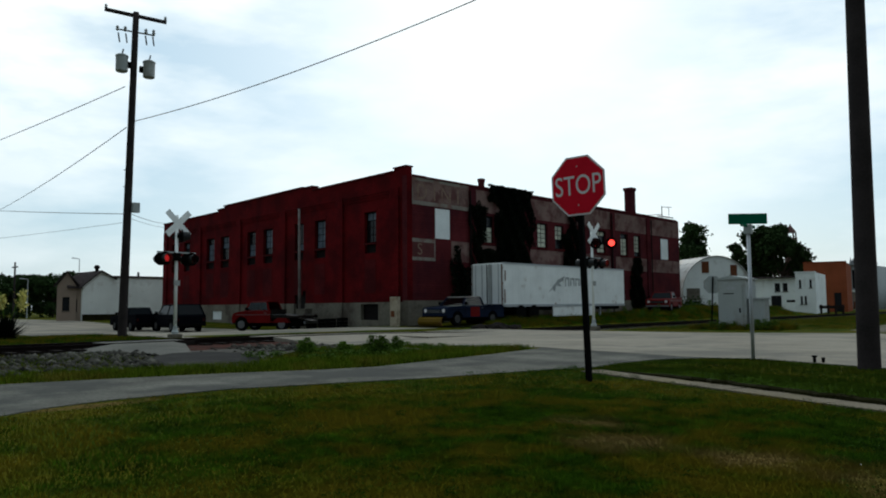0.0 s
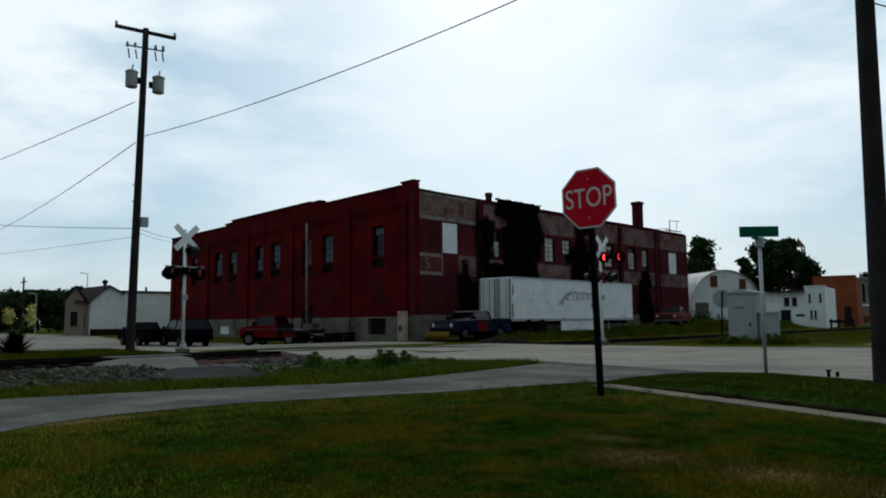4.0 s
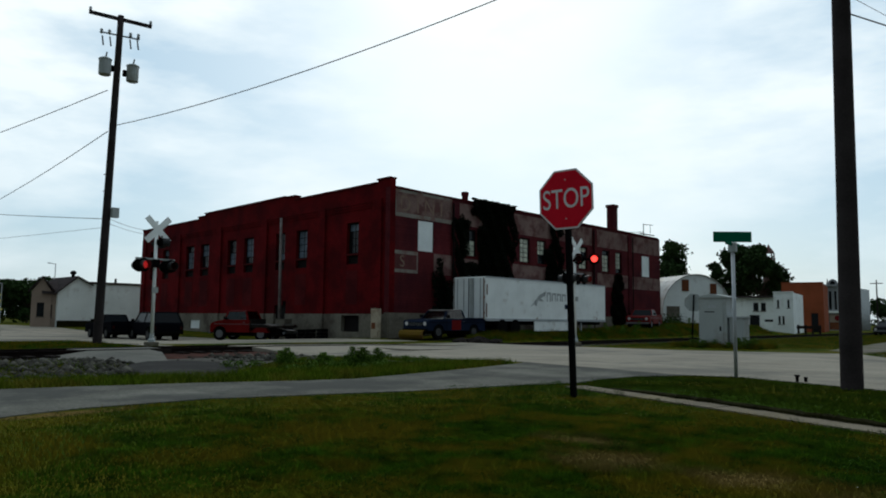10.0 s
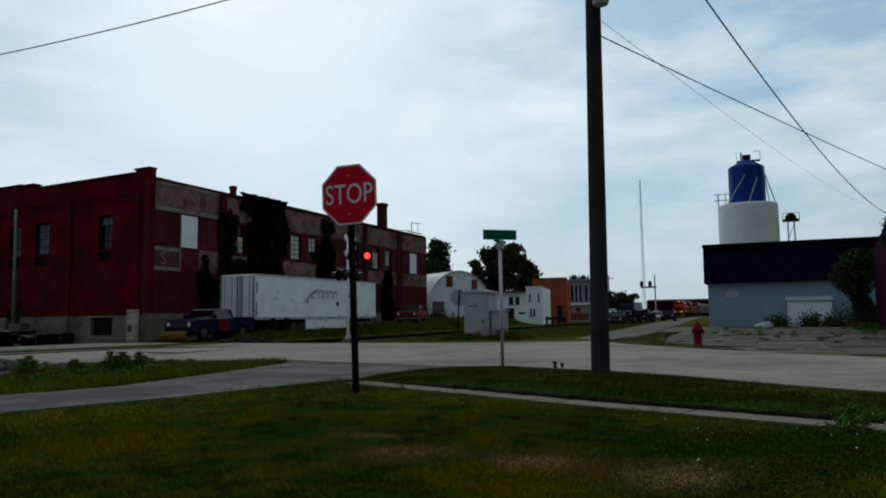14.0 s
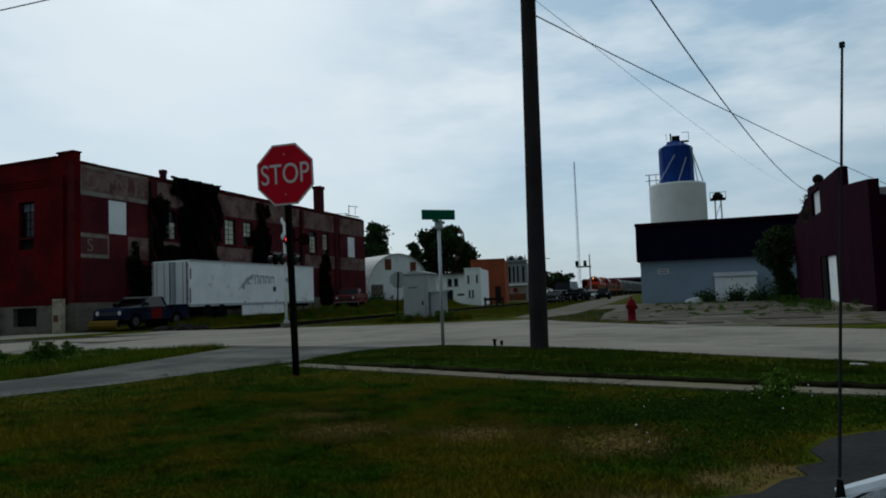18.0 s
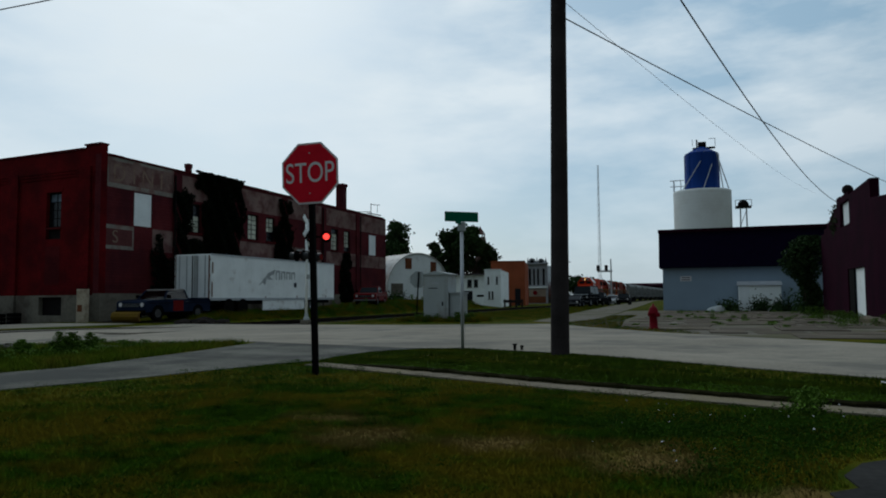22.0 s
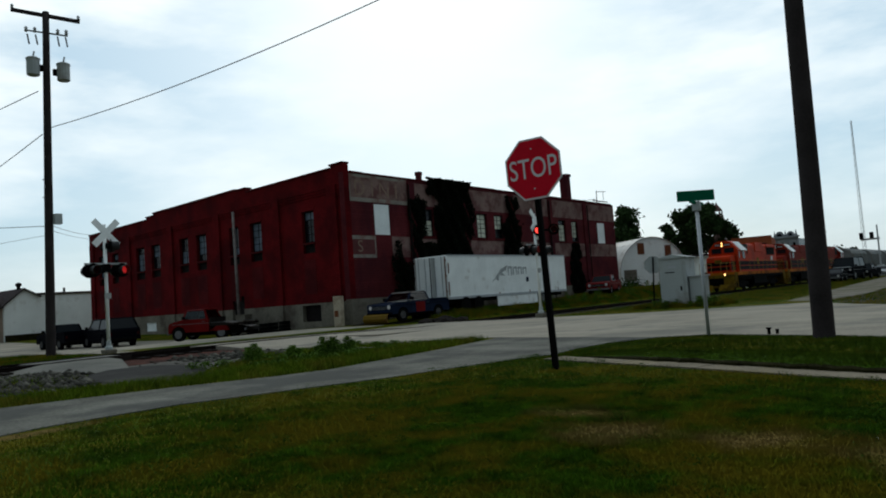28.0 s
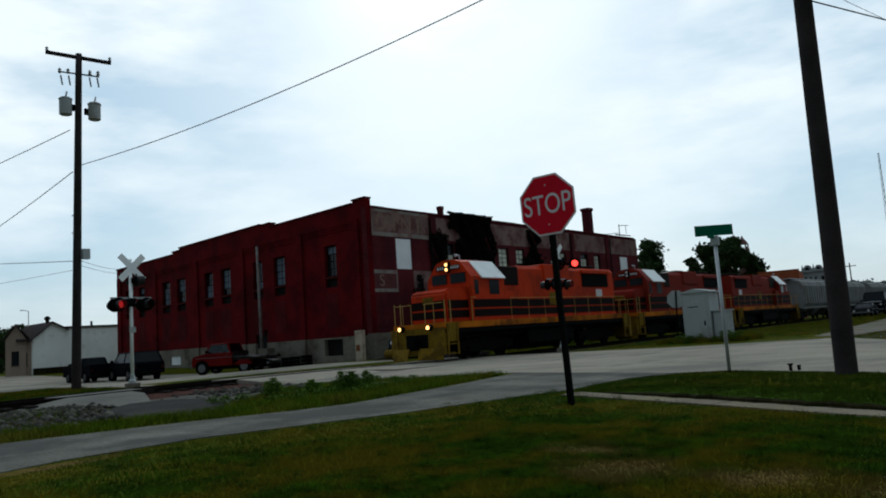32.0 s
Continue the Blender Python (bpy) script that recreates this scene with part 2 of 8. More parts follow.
M = {
    "grass": mat("grass_soil", (0.032, 0.054, 0.003), 1.0, var=0.7, scale=2.2, grain=14, bump=0.6, spec=0.01, stain=(0.090, 0.078, 0.006), stain_scale=0.55, stain_cut=0.50, stain_amt=0.85),
    "blade": mat("grass_blade", (0.040, 0.092, 0.004), 0.9, var=0.9, scale=2.6, grain=13, bump=0, island=0.5, spec=0.01, stain=(0.19, 0.145, 0.010), stain_scale=0.7, stain_cut=0.51, stain_amt=0.95),
    "verge_soil": mat("verge_soil", (0.026, 0.056, 0.003), 1.0, var=0.6, scale=2, grain=14, bump=0.5, spec=0.01),
    "verge_blade": mat("verge_blade", (0.046, 0.080, 0.005), 0.9, var=0.7, scale=1.6, grain=12, bump=0, island=0.45, spec=0.01, stain=(0.10, 0.10, 0.006), stain_scale=0.5, stain_cut=0.58, stain_amt=0.7),
    "rough_blade": mat("rough_grass_blade", (0.075, 0.115, 0.007), 0.9, var=0.6, scale=1.4, grain=10, bump=0, island=0.5, spec=0.01, stain=(0.16, 0.13, 0.02), stain_scale=0.8, stain_cut=0.55, stain_amt=0.8),
    # near-black soil tone with shade put into the colour
    "turf_side": mat("painted_shade_dark", (0.018, 0.017, 0.006), 1.0, var=0.5, scale=3, grain=20, bump=0.6),
    # mottled dark soil that carries the trailer's shadow in its colour
    "oil_soil": mat("painted_shadow_soil", (0.018, 0.015, 0.012), 1.0, var=0.5, scale=1.0, grain=12, bump=0.6, spec=0.02, stain=(0.045, 0.04, 0.015), stain_scale=0.8, stain_cut=0.62),
    "rust_grey": mat("weathered_grey_metal", (0.22, 0.20, 0.19), 0.8, var=0.3, scale=2, stain=(0.07, 0.035, 0.025), stain_scale=1.2, stain_cut=0.56),
    "gravel_lane": mat("dusty_gravel_lane", (0.165, 0.150, 0.122), 1.0, var=0.35, scale=0.6, grain=14, bump=0.6, spec=0.02, stain=(0.10, 0.095, 0.05), stain_scale=0.35, stain_cut=0.53, stain_amt=0.8),
    "rim": mat("dull_wheel_rim", (0.07, 0.07, 0.07), 0.7, var=0.3, scale=4),
    "pale_post": mat("stained_pale_concrete", (0.42, 0.36, 0.27), 0.9, var=0.25, scale=2, stain=(0.2, 0.15, 0.1), stain_scale=1.5),
    "weed": mat("weed_leaf", (0.075, 0.14, 0.016), 0.7, var=0.3, scale=3, grain=30, bump=0, island=0.4),
    "dark_weed": mat("dark_weed_leaf", (0.026, 0.066, 0.004), 0.9, var=0.4, scale=3, grain=30, bump=0, island=0.3, spec=0.02),
    "asphalt": mat("worn_asphalt", (0.128, 0.125, 0.106), 0.95, var=0.55, scale=0.8, grain=22, bump=0.6, spec=0.05, stain=(0.060, 0.061, 0.056), stain_scale=0.42, stain_cut=0.52, stain_amt=0.85),
    "concrete_road": mat("worn_concrete_road", (0.285, 0.255, 0.205), 0.95, var=0.3, scale=0.45, grain=14, bump=0.5, spec=0.05, stain=(0.15, 0.142, 0.12), stain_scale=0.22, stain_cut=0.54, stain_amt=0.85),
    "sidewalk": mat("sidewalk_concrete", (0.20, 0.17, 0.125), 0.95, var=0.25, scale=1.0, grain=30, bump=0.4, stain=(0.2, 0.17, 0.1), stain_scale=0.8),
    "lot": mat("broken_lot_concrete", (0.11, 0.092, 0.072), 0.95, island=0.35, var=0.35, scale=0.5, grain=12, bump=0.6, stain=(0.085, 0.075, 0.045), stain_scale=0.7, stain_cut=0.56, stain_amt=0.8),
    "gravel": mat("gravel", (0.11, 0.105, 0.088), 1.0, var=0.6, scale=2.5, grain=25, bump=0.8, island=0.95, stain=(0.025, 0.024, 0.02), stain_scale=1.8, stain_cut=0.52, stain_amt=0.8),
    "ballast": mat("ballast_bed", (0.085, 0.08, 0.07), 1.0, var=0.5, scale=3, grain=18, bump=1.0),
    "asphalt_dark": mat("dark_patched_asphalt", (0.034, 0.033, 0.031), 0.95, var=0.4, scale=0.9, grain=18, bump=0.5, spec=0.03, stain=(0.065, 0.06, 0.055), stain_scale=0.6, stain_cut=0.6),
    "asphalt_pale": mat("pale_worn_asphalt", (0.14, 0.136, 0.12), 0.95, var=0.35, scale=0.7, grain=18, bump=0.5, stain=(0.11, 0.11, 0.10), stain_scale=0.5, stain_cut=0.54),
    "rusty_ballast": mat("rusty_ballast", (0.075, 0.03, 0.022), 1.0, var=0.5, scale=2, grain=16, bump=1.0, spec=0.02, stain=(0.03, 0.022, 0.02), stain_scale=1.2, stain_cut=0.5),
    "rail": mat("rail_steel", (0.012, 0.008, 0.007), 0.8, 0.0, var=0.3, scale=4),
    "tie": mat("tie_wood", (0.022, 0.018, 0.016), 0.95, var=0.4, scale=4, bump=0.5),
    "brick_s": brickwork("red_brick", (0.125, 0.006, 0.008), (0.75, 0.7, 0.68), (0.05, 0.004, 0.006), 0.52, "x"),
    "brick_e": brickwork("aged_brick", (0.10, 0.018, 0.022), (0.8, 0.75, 0.7), (0.05, 0.012, 0.018), 0.52, "y"),
    "brick_infill": brickwork("grey_red_infill_brick", (0.105, 0.011, 0.013), (0.8, 0.75, 0.7), (0.045, 0.006, 0.008), 0.5, "x"),
    "faded_grey": mat("faded_grey_lettering", (0.36, 0.38, 0.38), 0.7, var=0.25, scale=2, grain=15, stain=(0.7, 0.72, 0.72), stain_scale=2.5, stain_cut=0.55),
    "coping": mat("coping_clay", (0.075, 0.009, 0.010), 0.8, var=0.3, scale=1),
    "tan_paint": mat("faded_sign_paint", (0.19, 0.125, 0.11), 0.92, var=0.35, scale=0.8, grain=10, bump=0.2, stain=(0.10, 0.04, 0.04), stain_scale=0.9, stain_cut=0.52, stain_amt=0.8),
    "sign_grey": mat("faded_grey_paint", (0.24, 0.22, 0.19), 0.92, var=0.3, scale=0.8, grain=10, stain=(0.17, 0.08, 0.07), stain_scale=1.0, stain_cut=0.54),
    "sign_dark": mat("faded_dark_paint", (0.11, 0.04, 0.04), 0.92, var=0.3, scale=1.0, grain=10),
    "stone": mat("foundation_stone", (0.17, 0.155, 0.125), 0.95, var=0.3, scale=0.7, grain=6, bump=0.4, stain=(0.07, 0.055, 0.045), stain_scale=0.6),
    "roof": mat("tar_roof", (0.06, 0.055, 0.05), 0.95, var=0.3),
    "win_dark": glassy("dim_window_glass", (0.008, 0.010, 0.013), 0.2, 0.2),
    "win_pale": mat("dusty_window_glass", (0.60, 0.62, 0.50), 0.35, var=0.35, scale=1.5, grain=6, bump=0.05),
    "win_blue": mat("dusty_blue_glass", (0.10, 0.135, 0.18), 0.5, var=0.5, scale=2, grain=8, bump=0.02, spec=0.4),
    "faded_letter": mat("faded_letter_paint", (0.24, 0.17, 0.13), 0.92, var=0.35, scale=1.5, grain=10, stain=(0.12, 0.06, 0.05), stain_scale=1.4, stain_cut=0.52),
    "win_frame": mat("dark_steel_sash", (0.012, 0.010, 0.010), 0.7, var=0.3),
    "board": mat("white_board", (0.78, 0.82, 0.82), 0.75, var=0.12, scale=0.8, grain=15),
    "white": mat("white_paint", (0.88, 0.91, 0.90), 0.55, var=0.10, scale=1.0, grain=20, bump=0.05, stain=(0.42, 0.38, 0.33), stain_scale=1.2, stain_cut=0.64, stain_amt=0.5),
    "white_wall": mat("white_wall", (0.86, 0.90, 0.88), 0.85, var=0.1, scale=0.5, grain=12, stain=(0.45, 0.43, 0.38), stain_scale=0.7, stain_cut=0.62, stain_amt=0.5),
    "visor_grey": mat("weathered_visor_steel", (0.018, 0.019, 0.02), 0.5, 0.2, var=0.4, scale=3, spec=0.3),
    "dark": mat("black_steel", (0.003, 0.003, 0.003), 0.85, var=0.3, spec=0.05),
    "rubber": mat("rubber", (0.004, 0.004, 0.004), 0.9, var=0.2, grain=60),
    "steel": mat("galvanised_steel", (0.42, 0.44, 0.46), 0.5, 0.5, var=0.2, scale=2),
    "pole": mat("utility_pole_wood", (0.036, 0.030, 0.030), 0.95, var=0.35, scale=2, grain=30, bump=0.5),
    "bark": mat("bark", (0.07, 0.055, 0.045), 0.95, var=0.3),
    "leaf": mat("tree_leaf", (0.030, 0.056, 0.018), 0.8, var=0.35, scale=0.4, grain=8, bump=0, island=0.45),
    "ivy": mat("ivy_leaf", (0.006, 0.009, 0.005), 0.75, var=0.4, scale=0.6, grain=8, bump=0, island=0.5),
    "stop_red": mat("stop_red", (0.58, 0.008, 0.024), 0.4, var=0.1, scale=4, bump=0.02),
    "letter": mat("reflective_white", (0.66, 0.64, 0.64), 0.5, var=0.05, bump=0),
    "street_green": mat("street_sign_green", (0.006, 0.12, 0.065), 0.5, var=0.1, bump=0),
    "lens_red": glassy("red_lens", (0.03, 0.002, 0.002), 0.4, 0.1),
    "lit_red": glowing("lit_red_lamp", (1.0, 0.05, 0.035), 3.0),
    "warm_lamp": glowing("warm_headlight", (1.0, 0.5, 0.15), 4.0),
    "orange": mat("locomotive_orange", (0.50, 0.038, 0.007), 0.5, var=0.16, scale=0.8, grain=15, bump=0.05, stain=(0.15, 0.02, 0.007), stain_scale=0.7, stain_cut=0.56, stain_amt=0.55),
    "faded_orange": mat("faded_locomotive_orange", (0.20, 0.020, 0.012), 0.65, var=0.2, scale=0.8, grain=15, bump=0.05, stain=(0.13, 0.025, 0.016), stain_scale=0.8, stain_cut=0.54, stain_amt=0.6),
    "stripe": mat("black_stripe", (0.010, 0.005, 0.004), 0.6, var=0.2),
    "sill": mat("dirty_orange_sill", (0.44, 0.13, 0.008), 0.7, var=0.35, scale=1.2, stain=(0.05, 0.025, 0.01), stain_scale=0.8, stain_cut=0.52),
    "dim_red": glowing("dim_red_lamp", (0.6, 0.02, 0.02), 0.55),
    "yellow": mat("locomotive_yellow", (0.21, 0.125, 0.010), 0.65, var=0.45, scale=1.6, stain=(0.045, 0.03, 0.01), stain_scale=1.6, stain_cut=0.50),
    "rail_yellow": mat("pale_handrail_paint", (0.42, 0.27, 0.08), 0.6, var=0.3, scale=3, bump=0),
    "hopper": mat("hopper_grey", (0.19, 0.20, 0.20), 0.75, var=0.2, scale=0.6, stain=(0.14, 0.12, 0.1), stain_scale=0.5, stain_cut=0.54),
    "car_glass_clear": see_through("clear_car_glass", (0.62, 0.68, 0.68)),
    "tinted_glass": see_through("tinted_windscreen", (0.16, 0.20, 0.21)),
    "car_red": mat("faded_red_paint", (0.135, 0.006, 0.006), 0.5, var=0.25, scale=1.5, bump=0.03),
    "car_black": mat("black_car_paint", (0.003, 0.0035, 0.006), 0.7, var=0.15, bump=0.0, spec=0.01),
    "car_blue": mat("blue_car_paint", (0.005, 0.011, 0.029), 0.5, var=0.3, scale=1.5, bump=0.03),
    "car_white": mat("white_car_paint", (0.75, 0.78, 0.8), 0.3, var=0.04, bump=0.0, coat=0.5),
    "dash": mat("grey_dashboard_vinyl", (0.09, 0.10, 0.11), 0.6, var=0.15, scale=8),
    "car_silver": mat("silver_car_paint", (0.4, 0.42, 0.44), 0.3, 0.4, var=0.06, bump=0.0, coat=0.4),
    "car_glass": glassy("car_glass", (0.008, 0.011, 0.014), 0.3, 0.08),
    "hubcap": mat("dull_chrome", (0.16, 0.165, 0.175), 0.35, 0.7, var=0.15, scale=6, bump=0.0),
    "plow": mat("plow_yellow", (0.13, 0.080, 0.008), 0.6, var=0.3, scale=2, stain=(0.1, 0.05, 0.02), stain_scale=2),
    "bin_blue": mat("blue_bin_steel", (0.015, 0.05, 0.24), 0.45, var=0.12, scale=0.4, bump=0.03),
    "bin_white": mat("white_bin_steel", (0.82, 0.83, 0.80), 0.7, var=0.05, scale=0.3, bump=0.05, stain=(0.6, 0.57, 0.52), stain_scale=0.3, stain_amt=0.3),
    "shed_blue": mat("pale_blue_steel", (0.27, 0.345, 0.42), 0.6, var=0.1, scale=0.4),
    "shed_navy": mat("dark_mansard_steel", (0.005, 0.003, 0.014), 0.9, spec=0.02, var=0.2),
    "brick_dark": mat("dark_painted_brick", (0.020, 0.003, 0.010), 0.95, spec=0.02, var=0.3, scale=0.7, grain=8, bump=0.3, stain=(0.013, 0.003, 0.008), stain_scale=0.6),
    "brick_orange": mat("orange_brick", (0.259, 0.072, 0.032), 0.9, var=0.2, scale=0.6, grain=9),
    "grey_stone": mat("grey_trim_facade", (0.28, 0.29, 0.31), 0.9, var=0.3, scale=0.8),
    "tan_wall": mat("tan_brick", (0.32, 0.25, 0.2), 0.9, var=0.2, scale=0.6),
    "shingle": mat("dark_shingle", (0.05, 0.04, 0.04), 0.95, var=0.3, scale=2),
    "galv_roof": mat("weathered_galvanised_roof", (0.5, 0.5, 0.48), 0.55, 0.2, var=0.2, scale=0.5, stain=(0.33, 0.27, 0.2), stain_scale=0.5),
    "rust": mat("rust", (0.16, 0.06, 0.03), 0.9, var=0.4, scale=3),
    "hydrant": mat("hydrant_red", (0.15, 0.006, 0.012), 0.5, var=0.2, scale=5),
    "cabinet": mat("silver_cabinet_paint", (0.40, 0.43, 0.43), 0.6, 0.1, var=0.12, scale=1.0, stain=(0.28, 0.27, 0.24), stain_scale=1.0),
    "flower": mat("yellow_flower", (0.65, 0.6, 0.2), 0.8, var=0.2, bump=0, island=0.3),
    "wire": mat("black_wire", (0.02, 0.02, 0.02), 0.8, var=0.1, bump=0),
    "far_wood": mat("far_wood_leaf", (0.045, 0.065, 0.035), 0.9, var=0.4, scale=0.15, grain=2, bump=0, island=0.3),
}

SPOTS = [(-3.5, 5.4, 0.5, 0.45), (-2.38, 5.4, 0.42, 0.4), (-1.3, 5.22, 0.46, 0.52), (-0.35, 4.15, 0.35, 0.3), (-0.85, 3.45, 0.3, 0.3), (-9.45, 3.4, 0.18, 0.8), (-4.2, 6.1, 0.4, 0.25), (-0.98, 3.72, 0.26, 0.2), (-0.62, 4.25, 0.16, 0.24), (-0.34, 4.5, 0.22, 0.2)]
def upright(m):
    """Thin leaves take the light of the turf as a whole: their shading normal points up."""
    nt = m.node_tree
    bs = next(n for n in nt.nodes if n.type == "BSDF_PRINCIPLED")
    up = nt.nodes.new("ShaderNodeCombineXYZ")
    up.inputs[2].default_value = 1.0
    nt.links.new(up.outputs[0], bs.inputs["Normal"])


upright(M["blade"])
upright(M["verge_blade"])
upright(M["dark_weed"])
dry_patches(M["grass"], SPOTS, (0.15, 0.098, 0.034))
dry_patches(M["blade"], SPOTS, (0.205, 0.132, 0.042))


# ---- building helpers ----
def thing(name, m=None, label="", category="", group="", kind=""):
    ob = new(name)
    ob.empty_display_size = 0.2
    if m is not None:
        ob.matrix_basis = m
    return tagged(ob, label, category, group, kind)


def mesh_of(name, bm, material):
    me = bpy.data.meshes.new(name)
    bmesh.ops.recalc_face_normals(bm, faces=bm.faces)
    bm.to_mesh(me)
    bm.free()
    for one in material if isinstance(material, (list, tuple)) else [material]:
        me.materials.append(M[one] if isinstance(one, str) else one)
    return me


def part(name, bm, material, parent, label="", smooth=False):
    ob = new(name, mesh_of(name, bm, material))
    ob.parent = parent
    if smooth:
        ob.data.polygons.foreach_set("use_smooth", [True] * len(ob.data.polygons))
    if label:
        ob["label"] = label
    return ob


def solid(name, bm, material, label, category, group="", kind="", m=None):
    ob = new(name, mesh_of(name, bm, material))
    if m is not None:
        ob.matrix_basis = m
    return tagged(ob, label, category, group, kind)


def box(bm, x0, x1, y0, y1, z0, z1, mi=0, bevel=0.0):
    v = [bm.verts.new((x, y, z)) for x in (x0, x1) for y in (y0, y1) for z in (z0, z1)]
    fs = [bm.faces.new([v[i] for i in q]) for q in ((0, 1, 3, 2), (4, 6, 7, 5), (0, 4, 5, 1), (2, 3, 7, 6), (0, 2, 6, 4), (1, 5, 7, 3))]
    for f in fs:
        f.material_index = mi
    if bevel:
        es = list({e for f in fs for e in f.edges})
        bmesh.ops.bevel(bm, geom=es, offset=bevel, segments=2, affect="EDGES", profile=0.6)
    return bm


def boxed(*a, **k):
    return box(bmesh.new(), *a, **k)


def rod(bm, p, q, r0, r1=None, n=8, caps=True):
    p, q = Vector(p), Vector(q)
    r1 = r0 if r1 is None else r1
    d = (q - p).normalized()
    a = d.orthogonal().normalized()
    b = d.cross(a)
    rings = [[bm.verts.new(c + r * (math.cos(t) * a + math.sin(t) * b)) for t in [2 * math.pi * i / n for i in range(n)]] for c, r in ((p, r0), (q, r1))]
    for i in range(n):
        bm.faces.new((rings[0][i], rings[0][(i + 1) % n], rings[1][(i + 1) % n], rings[1][i]))
    if caps:
        bm.faces.new(rings[0][::-1])
        bm.faces.new(rings[1])
    return bm


def rodded(*a, **k):
    return rod(bmesh.new(), *a, **k)


def prism(bm, pts, a, b, axis="y", mi=0):
    """Extrudes a closed outline from a to b along an axis; the outline lies in the two other axes, in order."""
    def at(u, v, w):
        return {"x": (w, u, v), "y": (u, w, v), "z": (u, v, w)}[axis]
    lo, hi = [bm.verts.new(at(u, v, a)) for u, v in pts], [bm.verts.new(at(u, v, b)) for u, v in pts]
    n = len(pts)
    fs = [bm.faces.new(lo[::-1]), bm.faces.new(hi)]
    fs += [bm.faces.new((lo[i], lo[(i + 1) % n], hi[(i + 1) % n], hi[i])) for i in range(n)]
    for f in fs:
        f.material_index = mi
    return bm


def prismed(*a, **k):
    return prism(bmesh.new(), *a, **k)


def lathe(bm, profile, n=16, at=(0, 0, 0)):
    """Turns (radius, height) pairs about z."""
    rings = []
    for r, z in profile:
        rings.append([bm.verts.new((at[0] + r * math.cos(2 * math.pi * i / n), at[1] + r * math.sin(2 * math.pi * i / n), at[2] + z)) for i in range(n)])
    for u, v in zip(rings, rings[1:]):
        for i in range(n):
            bm.faces.new((u[i], u[(i + 1) % n], v[(i + 1) % n], v[i]))
    bm.faces.new(rings[0][::-1])
    bm.faces.new(rings[-1])
    return bm


def wall_with_openings(bm, length, z0, height, t0, t1, openings, mi=0):
    """A wall along x from 0 to length, between y = t0 and t1, with openings (x0, x1, z0, z1) cut through it."""
    xs = sorted({0.0, length, *[v for o in openings for v in o[:2]]})
    zs = sorted({z0, height, *[v for o in openings for v in o[2:]]})
    for i, (xa, xb) in enumerate(zip(xs, xs[1:])):
        run = None
        for za, zb in zip(zs, zs[1:]):
            hole = any(o[0] <= xa + 1e-6 and xb - 1e-6 <= o[1] and o[2] <= za + 1e-6 and zb - 1e-6 <= o[3] for o in openings)
            if hole:
                if run:
                    box(bm, xa, xb, t0, t1, *run, mi)
                run = None
            else:
                run = (run[0], zb) if run else (za, zb)
        if run:
            box(bm, xa, xb, t0, t1, *run, mi)
    bmesh.ops.remove_doubles(bm, verts=bm.verts, dist=1e-4)
    return bm


def flat(name, pts, z, material, label, category, kind="structure", thick=0.06):
    return solid(name, prismed(pts, z - thick, z, "z"), material, label, category, kind=kind)


def leaf_mesh(name, points, size, rng, up=0.3, squash=1.0):
    """Many small bent leaf quads at the given points, as one mesh."""
    pts = np.asarray(points, float)
    n = len(pts)
    d = rng.normal(size=(n, 3))
    d[:, 2] += up
    d /= np.linalg.norm(d, axis=1)[:, None]
    a = np.cross(d, rng.normal(size=(n, 3)))
    a /= np.linalg.norm(a, axis=1)[:, None]
    b = np.cross(d, a)
    s = size * rng.uniform(0.6, 1.4, (n, 1))
    v = np.stack([pts - a * s, pts - b * s * 0.6 * squash + d * s * 0.2, pts + a * s, pts + b * s * 0.6 * squash + d * s * 0.2], 1).reshape(-1, 3)
    me = bpy.data.meshes.new(name)
    me.vertices.add(4 * n)
    me.vertices.foreach_set("co", v.ravel())
    me.loops.add(4 * n)
    me.loops.foreach_set("vertex_index", np.arange(4 * n))
    me.polygons.add(n)
    me.polygons.foreach_set("loop_start", np.arange(0, 4 * n, 4))
    me.update(calc_edges=True)
    return me


# ---- ground, roads, track ----
EX, SY, SLANT = -31.3, 29.72, 4.6  # factory corner and the slant of its street side
TRACK, RAIL, SINK = -22.0, 0.2, 0.2


def smooth(v):
    v = max(0.0, min(1.0, v))
    return v * v * (3 - 2 * v)


def gz(x, y):
    """Height of the ground: the street falls to the west, and a weedy bank rises beyond the track."""
    west = -0.36 * smooth((-31 - x) / 12) * smooth((34 - y) / 5) * (1 - smooth((-60 - x) / 20))
    bank = (0.22 * smooth((y - 29) / 5) + 0.5 * smooth((y - 45) / 18)) * smooth((-25.0 - x) / 1.6) * (1 - smooth((y - 74) / 14)) * (1 - smooth((-60 - x) / 15))
    return west + bank - track_sink(y) * smooth((x + 25.6) / 1.0) * smooth((-18.4 - x) / 1.0)


def track_sink(y):
    """How far the track has sunk north of the street."""
    return SINK * smooth((y - 15) / 12)


def draped(name, pts, lift, material, label, category):
    """A flat polygon laid on the ground, cut so that it follows it."""
    bm = bmesh.new()
    bm.faces.new([bm.verts.new((x, y, 0)) for x, y in pts])
    for x in np.arange(-80, -29, 2.0):
        bmesh.ops.bisect_plane(bm, geom=[*bm.verts, *bm.edges, *bm.faces], plane_co=(x, 0, 0), plane_no=(1, 0, 0))
    for v in bm.verts:
        v.co.z = gz(v.co.x, v.co.y) + lift
    solid(name, bm, material, label, category, kind="structure")


